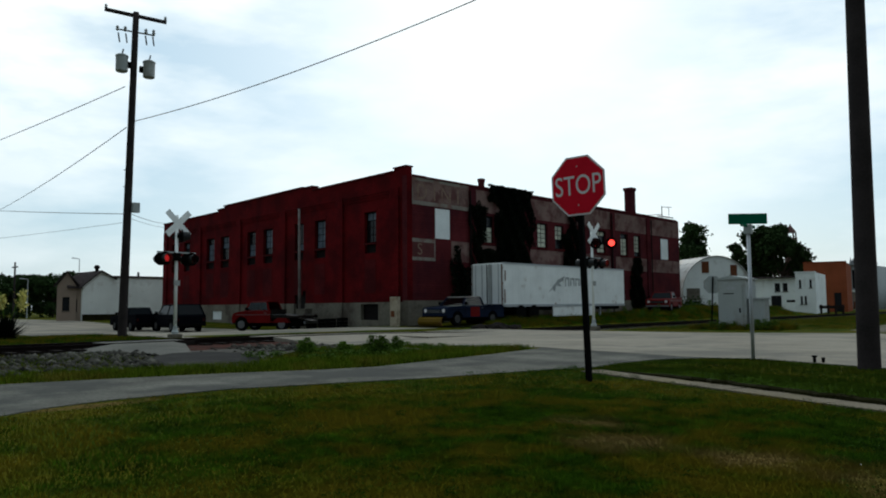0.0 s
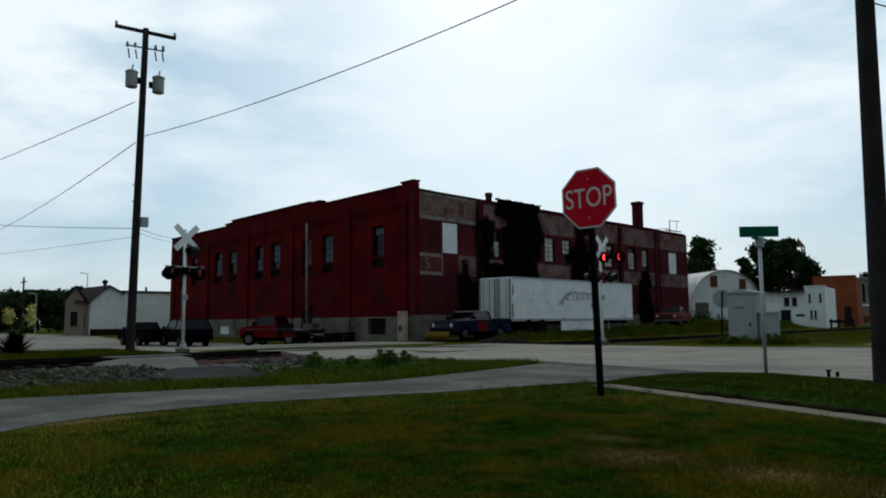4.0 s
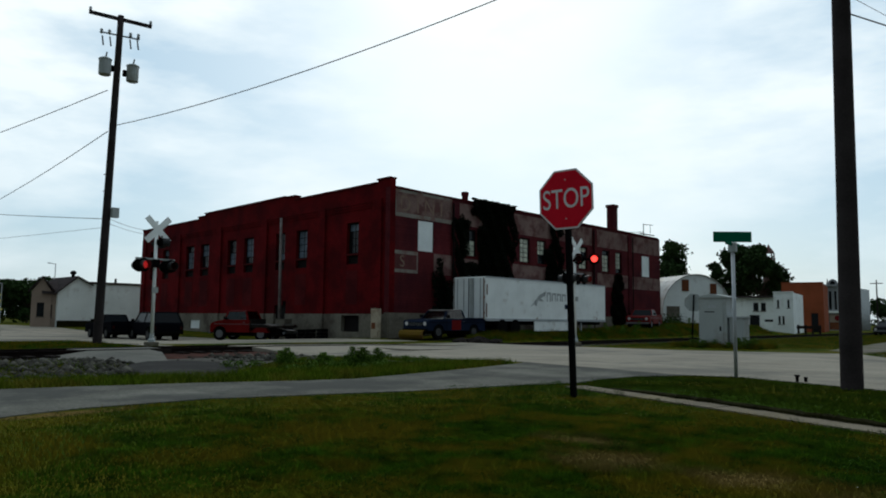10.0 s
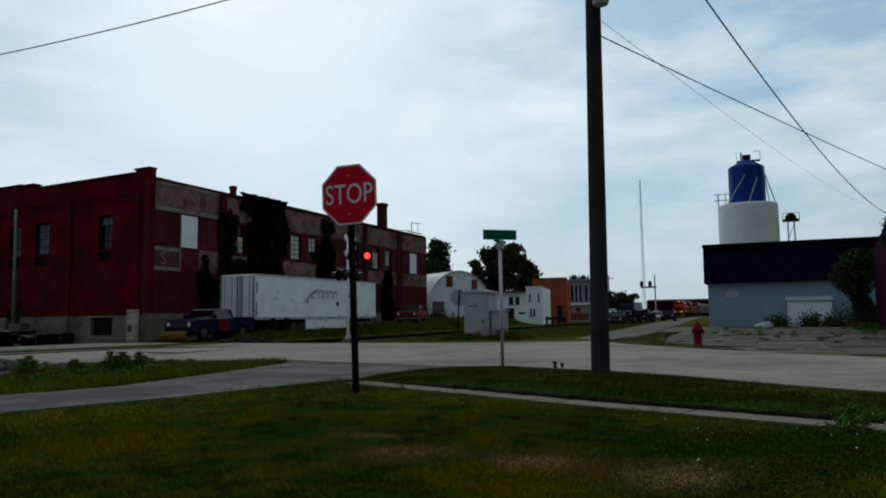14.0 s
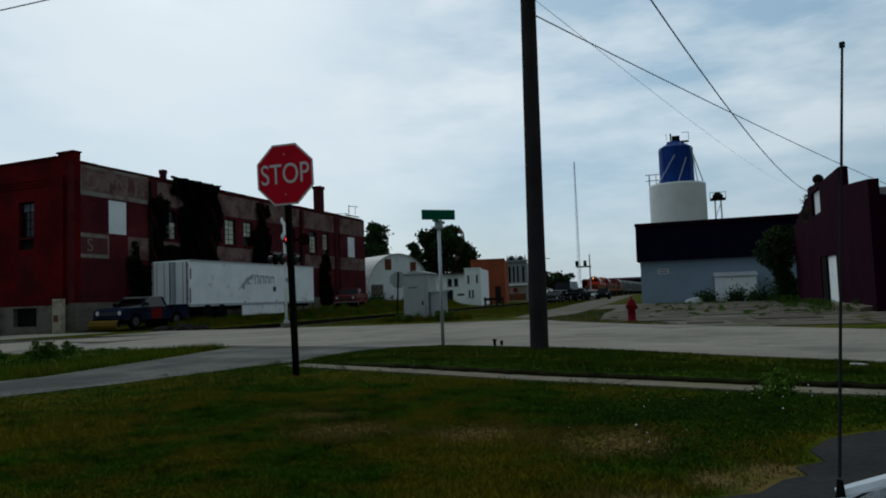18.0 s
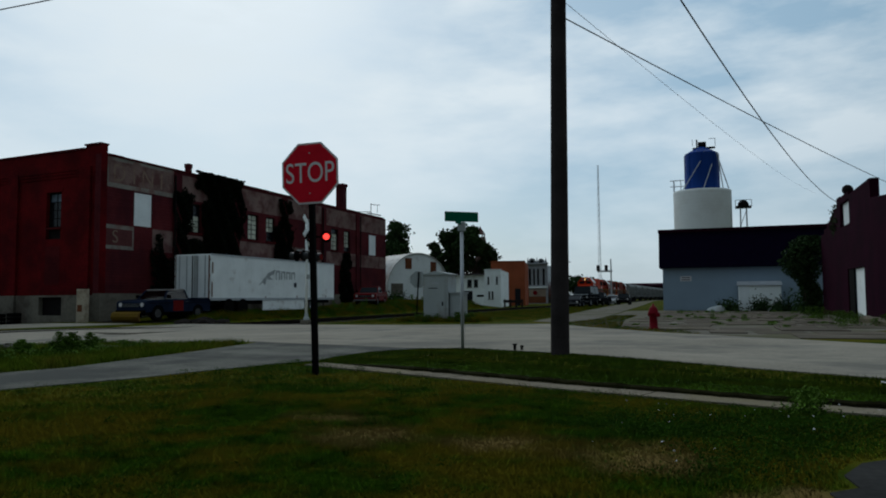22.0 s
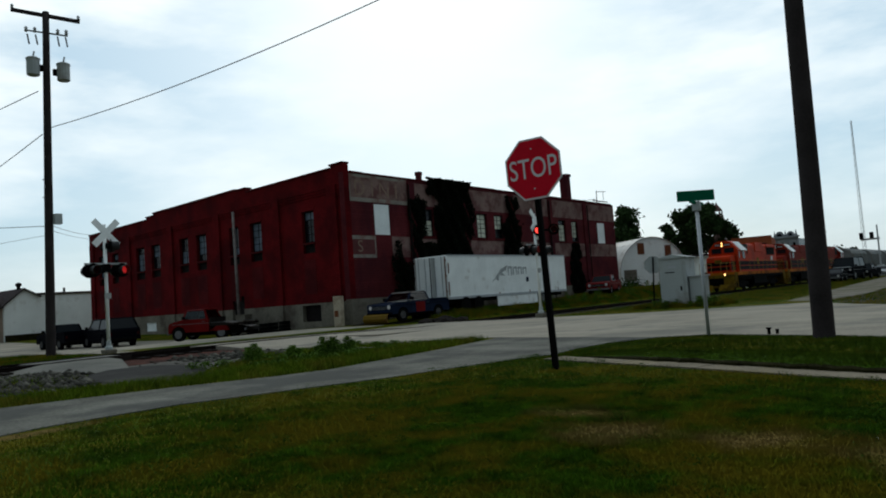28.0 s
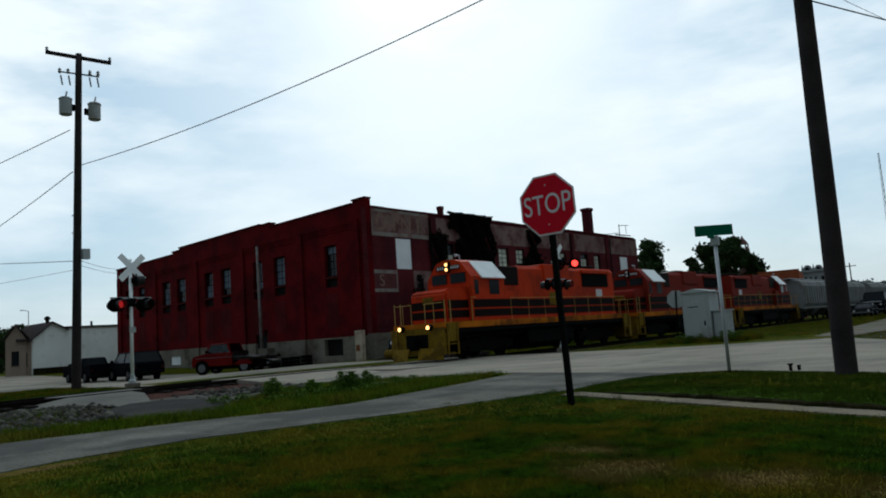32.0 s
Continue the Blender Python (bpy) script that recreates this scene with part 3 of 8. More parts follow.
# edges of the lane beside the lawn, and of the verge along the street
LANE_NEAR = [(-9.05, -30), (-9.1, 2.0), (-9.6, 2.9), (-9.78, 3.7), (-9.7, 5.4), (-9.2, 6.7), (-8.58, 8.3), (-8.3, 9.5), (-8.0, 10.6), (-7.6, 11.6), (-7.72, 12.7), (-7.65, 13.8), (-7.0, 15.0)]
LANE_FAR = [(-13.4, -30), (-13.3, 2.5), (-13.0, 3.6), (-12.6, 4.9), (-12.0, 6.6), (-11.2, 8.2), (-10.9, 9.2), (-11.1, 10.9), (-11.4, 13.2), (-11.9, 15.8)]
KERB_LINE = [(-6.1, 15.4), (-4.9, 15.0), (-3.6, 14.5), (-2.1, 13.6), (-0.26, 12.2), (1.2, 11.25)]
WALK_LINE = [(-7.3, 10.72), (-5.8, 10.1), (-4.3, 9.5), (-2.9, 8.85), (-1.6, 8.4), (-0.2, 7.9), (1.3, 7.5), (2.8, 7.0), (4.4, 6.4)]
WALK_WIDE = 0.42
APRON = [(-18.3, 8.7), (-17.4, 7.8), (-16.2, 7.2), (-14.7, 6.8), (-13.5, 6.7), (-12.9, 7.2), (-13.2, 8.2), (-14.4, 9.1), (-15.8, 9.7), (-17.2, 9.9), (-18.2, 9.6)]
# raised turf beyond the sidewalk: distance from its far edge, height
TURF = [(0.0, -0.03), (0.0, 0.06), (0.04, 0.085), (0.6, 0.09), (1.5, 0.03), (1.9, -0.03)]


def turf_height(px, py):
    """Height of the raised turf at arrays of places."""
    out = np.zeros(len(px))
    for i, ((xa, ya), (xb, yb)) in enumerate(zip(WALK_LINE, WALK_LINE[1:])):
        l = math.hypot(xb - xa, yb - ya)
        dx, dy = (xb - xa) / l, (yb - ya) / l
        u = (px - xa) * dx + (py - ya) * dy
        v = -(px - xa) * dy + (py - ya) * dx - WALK_WIDE
        z = np.interp(v, [d for d, h in TURF[2:]], [max(h, 0.0) for d, h in TURF[2:]])
        z = np.where((v > 0) & (v < 1.9) & (u > -0.1) & (u < l + 0.1), z, 0)
        if i == 0:
            z = z * np.clip(u / l, 0, 1)
        out = np.maximum(out, z)
    return out


def build_turf():
    n = [(-(yb - ya), xb - xa) for (xa, ya), (xb, yb) in zip(WALK_LINE, WALK_LINE[1:])]
    n = [Vector(v).normalized() for v in n]
    n = [n[0], *[(a + b).normalized() for a, b in zip(n, n[1:])], n[-1]]
    bm, side = bmesh.new(), bmesh.new()
    for prof, mesh in ((TURF[2:], bm), (TURF[:3], side)):
        rows = []
        rag = random.Random(12)
        for i in range(8 * (len(WALK_LINE) - 1) + 1):
            j, f = min(i // 8, len(WALK_LINE) - 2), (i - 8 * min(i // 8, len(WALK_LINE) - 2)) / 8
            x, y = [a + (b - a) * f for a, b in zip(WALK_LINE[j], WALK_LINE[j + 1])]
            d = n[j].lerp(n[j + 1], f)
            s = min(1.0, 0.15 + 0.1 * i) * rag.uniform(0.85, 1.1)
            w = WALK_WIDE + rag.uniform(-0.05, 0.05)
            rows.append([mesh.verts.new((x + d.x * (w + a), y + d.y * (w + a), h * s if h > 0 else h)) for a, h in prof])
        for ra, rb in zip(rows, rows[1:]):
            for j in range(len(prof) - 1):
                mesh.faces.new((ra[j], rb[j], rb[j + 1], ra[j + 1]))
    turf = thing("verge", pose(0, 0, 0), "raised grass verge with a steep shaded turf edge", "verge", kind="structure")
    part("turf", bm, "verge_soil", turf, smooth=True)
    # the bank's shade is painted into this face's dark colour
    part("turf_edge", side, "turf_side", turf, "steep edge of the turf with shade painted into its colour")


def build_ground():
    far = [90, 110, 140, 190, 280, 450, 800, 1500, 2600]
    xs = np.array([*[-85 - v for v in far[::-1]], *np.arange(-85, -62, 4.0), *np.arange(-62, -16, 1.0), *np.arange(-16, 12, 2.0), 14, 20, 30, 45, 65, *[v for v in far]])
    ys = np.array([*[-v for v in far[::-1]], -60, -40, -25, -12, *np.arange(-4, 26, 2.0), *np.arange(26, 92, 1.0), *[95, 105, 120], *[v + 50 for v in far]])
    gx, gy = np.meshgrid(xs, ys)
    z = np.array([[gz(x, y) for x in xs] for y in ys])
    v = np.stack([gx, gy, z], -1).reshape(-1, 3)
    nx, ny = len(xs), len(ys)
    idx = np.arange(nx * ny).reshape(ny, nx)
    q = np.stack([idx[:-1, :-1], idx[:-1, 1:], idx[1:, 1:], idx[1:, :-1]], -1).reshape(-1, 4)
    me = bpy.data.meshes.new("ground")
    me.from_pydata(v.tolist(), [], q.tolist())
    me.materials.append(M["grass"])
    tagged(new("ground", me), "patchy green and dry brown lawn and rough grass", "ground", kind="structure")
    flat("road", [*LANE_NEAR, (-6.1, 15.7), (-12.2, 16.6), *LANE_FAR[::-1]], 0.012, "asphalt", "narrow worn grey asphalt lane beside the lawn", "road")
    flat("road", [(-24.0, 13.2), (-20.2, 13.4), (-16.0, 14.6), (-12.2, 16.3), (-7.0, 15.05), *KERB_LINE, (6, 7.2), (14, -1), (24, 5), (12, 11), (4.1, 17.6), (1.1, 20.6), (-2.3, 23.6), (-5.2, 27.2), (-7.2, 30.6), (-13, 28.2), (-20, 27.6), (-24.0, 27.7)], 0.016, "concrete_road", "pale worn concrete street crossing the railway", "road")
    draped("road", [(-24.0, 13.2), (-24.0, 27.7), (-27, 27.6), (-33, 27.4), (-64, 27.8), (-120, 30), (-120, 17.2), (-62, 15.4), (-34, 13.6)], 0.016, "concrete_road", "pale worn concrete street passing the factory", "road")
    flat("road", [(-8.9, 33.5), (-7.2, 31.4), (-6.6, 37.5), (-6.9, 45), (-7.8, 60), (-10.2, 100), (-16.0, 190), (-19.0, 260), (-21.0, 260), (-18.5, 190), (-14.2, 104), (-11.2, 63), (-10.0, 48)], 0.010, "gravel_lane", "dusty gravel lane running beside the railway", "road")
    flat("gravel_yard", [(-7.1, 31.6), (-4.9, 27.6), (-1.2, 23.0), (1.2, 21.0), (5.4, 29.0), (5.4, 61.8), (-5.0, 61.8), (-7.6, 60), (-6.8, 45), (-6.5, 37.5)], 0.006, "gravel_lane", "weedy gravel yard round the broken concrete lot", "yard")
    lot = thing("parking_lot", pose(0, 0, 0), "cracked and broken pale concrete lot with weeds in the joints", "parking lot", kind="structure")
    y = 21.0
    while y < 61:
        d = random.uniform(1.3, 2.6)
        x = -4.6 + (0.0 if y > 27 else (27 - y) * 0.95)
        while x < 7.5:
            w = random.uniform(1.3, 3.0)
            if not (x + w > 5.0 and y > 28) and random.random() > 0.1:
                g = random.uniform(0.05, 0.16)
                pts = [(x + g * random.uniform(0.4, 2), y + g), (x + w * random.uniform(0.4, 0.6), y + g * random.uniform(0.3, 3)), (x + w - g * random.uniform(0.5, 2), y + g), (x + w - g * random.uniform(0.4, 2), y + d - g), (x + w * random.uniform(0.3, 0.7), y + d - g * random.uniform(0.5, 2.2)), (x + g, y + d - g)]
                part("slab", prismed(pts, -0.05, 0.012 + random.uniform(0, 0.03), "z"), "lot", lot)
            x += w
        y += d
    flat("driveway", [(-4.0, -6), (-1.5, 2.8), (-1.06, 3.5), (-0.74, 3.8), (-0.44, 4.0), (-0.3, 4.3), (-0.16, 4.42), (-0.2, 4.62), (-0.02, 4.8), (-0.06, 5.1), (0.1, 5.5), (0.38, 5.78), (0.85, 6.1), (3.5, 7.7), (9.0, 3.0), (4, -8)], 0.010, "asphalt_dark", "dark grey driveway with a ragged grass edge", "driveway")
    mound = bmesh.new()
    cx, cy = sum(x for x, y in APRON) / len(APRON), sum(y for x, y in APRON) / len(APRON)
    rings = [[mound.verts.new((cx + (x - cx) * k, cy + (y - cy) * k, z)) for x, y in APRON] for k, z in ((1.0, -0.03), (0.9, 0.035), (0.6, 0.075))]
    for ra, rb in zip(rings, rings[1:]):
        for j in range(len(APRON)):
            i = (j + 1) % len(APRON)
            mound.faces.new((ra[j], ra[i], rb[i], rb[j]))
    mound.faces.new(rings[-1])
    solid("apron", mound, "asphalt_dark", "rounded dark asphalt apron beside the railway crossing", "pavement", kind="structure")
    draped("gravel_bed", [(-19.6, 11.0), (-19.4, 9.6), (-18.2, 9.3), (-16.6, 9.1), (-15.0, 8.1), (-14.2, 7.2), (-12.9, 7.4), (-13.6, 8.6), (-15.0, 10.4), (-16.6, 12.4), (-16.0, 14.4), (-19.6, 13.6)], 0.012, "ballast", "stony dirt between lane, street and track", "ground")
    # narrow sidewalk in slabs
    walk_way = thing("sidewalk", pose(0, 0, 0), "narrow overgrown concrete sidewalk across the lawn", "sidewalk", kind="structure")
    line = WALK_LINE
    for (xa, ya), (xb, yb) in zip(line, line[1:]):
        w = WALK_WIDE
        d = Vector((xb - xa, yb - ya)).normalized()
        nx, ny = -d.y * w, d.x * w
        g = 0.012
        p = [(xa + d.x * g, ya + d.y * g), (xb - d.x * g, yb - d.y * g), (xb - d.x * g + nx, yb - d.y * g + ny), (xa + d.x * g + nx, ya + d.y * g + ny)]
        part("slab", prismed(p, -0.05, 0.024, "z"), "sidewalk", walk_way)
    build_turf()


def sunk(bm):
    """Lets a piece of the track follow its sinking northwards."""
    for v in bm.verts:
        v.co.z -= track_sink(v.co.y)
    return bm


def tapered(pts, y0, y1, cut):
    """A ramp whose far end is cut back towards its outer edge."""
    bm = prismed(pts, y0, y1)
    for v in bm.verts:
        if v.co.y > y1 - 0.01 and v.co.x > 2:
            v.co.y -= cut
    return bm


def build_track():
    bed = thing("railway_bed", pose(TRACK, 0, 0), "grey crushed-stone railway bed", "track bed", kind="structure")
    prof = [(-3.0, -0.02), (-1.75, 0.07), (1.75, 0.07), (3.0, -0.02)]
    low = [(-3.0, -0.03), (-1.75, 0.0), (1.75, 0.0), (3.0, -0.03)]
    part("ballast", prismed([*low, (3.0, -0.1), (-3.0, -0.1)], -120, 8.6), "ballast", bed)
    part("ballast", sunk(prismed([*prof, (3.0, -0.1), (-3.0, -0.1)], 28.2, 420)), "ballast", bed)
    for side in (-0.72, 0.72):
        rail = thing("rail", pose(TRACK + side, 0, 0), "rusty steel rail", "rail", "rails", "structure")
        sec = [(-0.07, 0.03), (0.07, 0.03), (0.07, 0.045), (0.012, 0.06), (0.012, 0.15), (0.036, 0.165), (0.036, RAIL), (-0.036, RAIL), (-0.036, 0.165), (-0.012, 0.15), (-0.012, 0.06), (-0.07, 0.045)]
        for y0, y1 in zip((-120, 15, 18, 21, 24, 27), (15, 18, 21, 24, 27, 420)):
            part("rail_bar", sunk(prismed(sec, y0, y1)), "rail", rail)
    ties = thing("railway_ties", pose(TRACK, 0, 0), "dark weathered wooden railway ties", "railway ties", kind="structure")
    tie = mesh_of("tie", boxed(-1.3, 1.3, -0.11, 0.11, -0.05, 0.085), "tie")
    for y in [*np.arange(-20, 8.5, 0.55), *np.arange(11.2, 13.6, 0.55), *np.arange(28.6, 110, 0.55)]:
        ob = new("tie", tie)
        ob.parent = ties
        ob.location = (random.uniform(-0.04, 0.04), y, -track_sink(y))
    # planked crossing
    crossing = thing("grade_crossing", pose(TRACK, 0, 0), "raised asphalt and dark timber railway crossing", "crossing", kind="structure")
    for y0, y1, mt in ((8.5, 10.95, "asphalt_pale"), (13.75, 18.5, "concrete_road"), (18.5, 23.5, "concrete_road"), (23.5, 28.2, "concrete_road")):
        for out_edge, in_edge in ((-3.2, -0.85), (4.1 if y0 < 10 else 3.4, 0.85)):
            sec = [(out_edge, 0.0 if y0 < 15 else 0.12), (in_edge * 1.9, 0.13), (in_edge, 0.18), (in_edge, -0.02), (out_edge, -0.05)]
            short = y0 < 10 and out_edge > 0
            part("ramp", sunk(tapered(sec, y0, y1 - (0.7 if short else 0), 1.1 if short else 0.0)), mt, crossing)
            if y0 < 10:  # worn end that slopes down to the ballast
                end = prismed(sec, y0 - 1.5, y0)
                for v in end.verts:
                    if v.co.y < y0 - 1:
                        v.co.z = min(v.co.z, 0.0) - 0.03
                        v.co.x *= 0.85
                part("ramp", end, mt, crossing)
        part("plank_panel", sunk(boxed(-0.6, 0.6, y0, y1, 0.0, 0.18)), mt, crossing)
        for x in (-0.8, 0.8):
            part("timber", sunk(boxed(x - 0.05, x + 0.05, y0, y1, 0.0, 0.165)), "tie", crossing)
    part("track_gap", prismed([(-1.6, -0.05), (-1.6, 0.03), (2.9, 0.036), (3.7, -0.05)], 9.0, 13.75), "rusty_ballast", crossing, "rust-stained ballast between the crossing slabs")


build_ground()
build_track()


# ---- factory ----
def sash(parent, x0, x1, z0, z1, y, cols, rows, glass, name="window", blind=0):
    """A steel sash window in a wall along x; y is the face of the glass."""
    w = thing(name)
    w.parent = parent
    fr = bmesh.new()
    t = 0.06
    box(fr, x0, x0 + t, y - 0.05, y + 0.05, z0, z1)
    box(fr, x1 - t, x1, y - 0.05, y + 0.05, z0, z1)
    box(fr, x0 + t, x1 - t, y - 0.05, y + 0.05, z1 - t, z1)
    box(fr, x0 + t, x1 - t, y - 0.05, y + 0.05, z0, z0 + t)
    part("frame", fr, "win_frame", w)
    cw, ch = (x1 - x0 - 2 * t) / cols, (z1 - z0 - 2 * t) / rows
    for i in range(cols):
        for j in range(rows):
            a, b = x0 + t + i * cw, z0 + t + j * ch
            g = glass if not isinstance(glass, (list, tuple)) else glass[(i * 7 + j * 3 + blind) % len(glass)]
            part("pane", boxed(a + 0.02, a + cw - 0.02, y - 0.008, y + 0.008, b + 0.02, b + ch - 0.02), g, w)
    for i in range(1, cols):
        part("glazing_bar", boxed(x0 + t + i * cw - 0.02, x0 + t + i * cw + 0.02, y - 0.03, y + 0.03, z0 + t, z1 - t), "win_frame", w)
    for j in range(1, rows):
        for i in range(cols):
            part("glazing_bar", boxed(x0 + t + i * cw + 0.02, x0 + t + (i + 1) * cw - 0.02, y - 0.03, y + 0.03, z0 + t + j * ch - 0.02, z0 + t + j * ch + 0.02), "win_frame", w)
    part("sill", boxed(x0 - 0.05, x1 + 0.05, y - 0.3, y + 0.05, z0 - 0.1, z0 - 0.004), "coping", w)
    return w


def build_factory():
    fac = thing("factory_building", pose(EX, SY, 0), "derelict two-storey red brick factory with boarded and broken windows", "factory")
    # street side: x runs from the west end (0) to the corner (LS)
    LS = 37.0
    south = thing("street_wall", pose(0, 0, 0, 0, 0, -SLANT) @ pose(-LS, 0, 0))
    south.parent = fac
    k = lambda u: LS - u  # noqa: E731
    wins = [(4.25, 3.05), (10.1, 8.75), (12.75, 11.55), (17.35, 15.95), (19.95, 18.6), (24.65, 23.15), (27.4, 25.9), (32.2, 30.9), (35.0, 33.6)]
    holes = [(k(a), k(b), 4.5, 7.1) for a, b in wins]
    cellar = [(k(4.6), k(2.75), 0.32, 1.32), (k(26.0), k(24.2), 0.2, 0.9)]
    bm = wall_with_openings(bmesh.new(), LS, 1.42, 8.9, 0.0, 0.4, [*holes, (k(12.7), k(11.2), 1.42, 2.3)])
    part("brick_wall", bm, "brick_s", south)
    bm = wall_with_openings(bmesh.new(), LS, -0.1, 1.42, -0.06, 0.4, [*cellar, (k(12.7), k(11.2), 0.1, 1.42)])
    part("stone_base", bm, "stone", south)
    # stepped parapet
    for a, b, h in ((0.0, 1.2, 9.46), (1.2, 10.4, 9.28), (10.4, 11.6, 9.55), (11.6, 24.1, 9.62), (24.1, 25.3, 9.42), (25.3, 37.0, 9.22)):
        part("parapet", boxed(k(b), k(a), 0.0, 0.4, 8.9, h), "brick_s", south)
    for a, b, h in ((0.0, 1.24, 9.46), (1.24, 10.36, 9.28), (10.36, 11.64, 9.55), (11.64, 24.1, 9.62), (24.1, 25.3, 9.42), (25.3, 37.0, 9.22)):
        part("coping", boxed(k(b) - 0.01, k(a) + 0.01, -0.08, 0.48, h, h + 0.09), "coping", south)
    for u in (1.1, 6.95, 14.3, 21.3, 28.8, 36.3):
        part("pilaster", boxed(k(u) - 0.42, k(u) + 0.42, -0.14, -0.002, 1.42, 8.3), "brick_s", south)
        part("pilaster_foot", boxed(k(u) - 0.45, k(u) + 0.45, -0.2, -0.064, -0.1, 1.42), "stone", south)
    edges = [1.5, 6.5, 7.4, 13.85, 14.75, 20.85, 21.75, 28.35, 29.25, 35.85]
    for a, b in zip(edges[::2], edges[1::2]):
        cb = bmesh.new()
        for j in range(3):
            box(cb, k(b), k(a), -0.05 - 0.035 * j, -0.002, 7.85 + 0.16 * j, 7.99 + 0.16 * j)
        part("corbel_band", cb, "brick_s", south)
    for n, (a, b) in enumerate(wins):
        sash(south, k(a), k(b), 5.15, 7.1, 0.26, 2, 4, ("win_dark", "win_blue", "win_blue", "win_dark", "win_blue", "win_blue", "win_dark"), blind=n * 2)
        part("lower_panel", boxed(k(a), k(b), 0.2, 0.26, 4.5, 5.04), "win_frame", south)
        part("lintel", boxed(k(a) - 0.15, k(b) + 0.15, -0.02, 0.2, 7.1, 7.3), "brick_s", south)
        # bricked-up lower opening
        part("infill_panel", boxed(k(a) + 0.02, k(b) - 0.02, -0.012, -0.003, 2.0, 4.1), "brick_infill", south)
    part("door", boxed(k(12.65), k(11.25), 0.12, 0.18, 0.1, 2.28), "win_frame", south, "dark weathered door")
    part("cellar_window", boxed(k(4.6), k(2.75), 0.2, 0.24, 0.32, 1.32), "win_frame", south, "black boarded cellar window")
    part("cellar_window", boxed(k(26.0), k(24.2), 0.02, 0.06, 0.2, 0.9), "board", south, "white boarded cellar window")
    # track side: x runs from the corner northwards
    LE, HE = 35.65, 8.95
    east = thing("track_wall", pose(0, 0, 0, 0, 0, 90))
    east.parent = fac
    ew = [(6.95, 8.1, 5.3, 7.12), (13.05, 14.3, 5.3, 7.1), (15.25, 16.4, 5.3, 7.1), (21.1, 22.45, 5.3, 7.1), (24.8, 26.05, 5.25, 7.1), (27.1, 28.2, 5.25, 7.1)]
    boards = [(2.4, 3.75, 5.3, 7.18), (31.95, 33.4, 5.2, 7.1)]
    lower = [(9.5, 10.8, 1.9, 3.5), (14.0, 15.4, 1.9, 3.5)]
    bm = wall_with_openings(bmesh.new(), LE, 1.5, HE, 0.003, 0.4, [*ew, *boards, *lower])
    part("brick_wall", bm, "brick_e", east)
    part("stone_base", boxed(0, LE, -0.06, 0.4, -0.1, 1.5), "stone", east)
    tiles = [mesh_of("coping_tile", boxed(0, 0.52, -0.07, 0.47, 0, 0.07 + 0.02 * i), "coping") for i in range(2)]
    x = 0.45
    while x < LE - 0.52:
        tile = new("coping_tile", tiles[int(x * 7) % 2])
        tile.parent = east
        tile.location = (x, 0, HE)
        x += 0.56
    for n, o in enumerate(ew):
        sash(east, *o, 0.2, 2, 5, ("win_pale", "win_pale", "win_dark", "win_pale", "win_pale", "win_dark", "win_pale"), blind=n)
    for n, o in enumerate(boards):
        part("window_board", boxed(o[0] + 0.01, o[1] - 0.01, 0.02, 0.06, o[2] + 0.01, o[3] - 0.01), "board", east, "white board over a window")
    for n, o in enumerate(lower):
        part("window_board", boxed(o[0] + 0.01, o[1] - 0.01, 0.1, 0.14, o[2] + 0.01, o[3] - 0.01), "win_frame", east, "dark boarded window")
    for u in (5.9, 11.7, 17.6, 23.5, 29.6):
        part("pilaster", boxed(u - 0.3, u + 0.3, -0.1, 0.0, 1.5, 8.7), "brick_e", east)
    # faded painted signs and pale bands
    def paint(nm, a, b, c, d, mt, y=-0.006, lab=""):
        part(nm, boxed(a, b, y, y + 0.004, c, d), mt, east, lab)
    paint("painted_sign", 0.05, 5.55, 7.26, 8.9, "sign_grey", -0.004, "faded grey painted sign band")
    paint("painted_sign", 0.5, 5.5, 7.5, 8.72, "tan_paint", -0.010)
    for x0, x1 in ((6.25, 11.35), (12.05, 17.25), (17.95, 23.15), (23.85, 29.25), (29.95, 35.6)):
        paint("painted_band", x0, x1, 7.3, 8.75, "tan_paint", -0.002)
        paint("painted_band", x0, x1, 4.0, 5.12, "tan_paint", -0.002)
    paint("painted_sign", 0.05, 2.4, 3.9, 5.22, "sign_grey", -0.004, "faded grey painted sign")
    paint("painted_sign", 0.35, 2.3, 4.1, 5.0, "sign_dark", -0.010)
    paint("painted_sign", 3.85, 5.55, 3.92, 5.22, "tan_paint", -0.004)
    # what is left of the painted letters
    def letter(ch, x, z, size, mt):
        cu = bpy.data.curves.new("painted_letter", "FONT")
        cu.body, cu.size, cu.align_x = ch, size, "CENTER"
        ob = new("painted_letter", cu)
        dg = bpy.context.evaluated_depsgraph_get()
        me = bpy.data.meshes.new_from_object(ob.evaluated_get(dg))
        bpy.data.objects.remove(ob)
        me.materials.append(M[mt])
        o2 = new("painted_letter", me)
        o2.parent = east
        o2.matrix_basis = pose(x, -0.0145, z, 90)
    for ch, x in (("D", 1.25), ("I", 2.35), ("N", 3.4), ("I", 4.5)):
        letter(ch, x, 7.62, 1.35, "faded_letter")
    letter("S", 1.05, 4.25, 1.0, "faded_letter")
    part("painted_letter", boxed(1.5, 2.15, -0.0145, -0.0125, 4.45, 4.6), "sign_dark", east)
    # weathered downpipes and conduits
    for u in (5.55, 23.2, 29.95):
        part("downpipe", rodded((u, -0.16, 0.2), (u, -0.16, 8.6), 0.05), "win_frame", east)
    # roof, rear walls, chimneys
    c, s = math.cos(radians(SLANT)), math.sin(radians(SLANT))
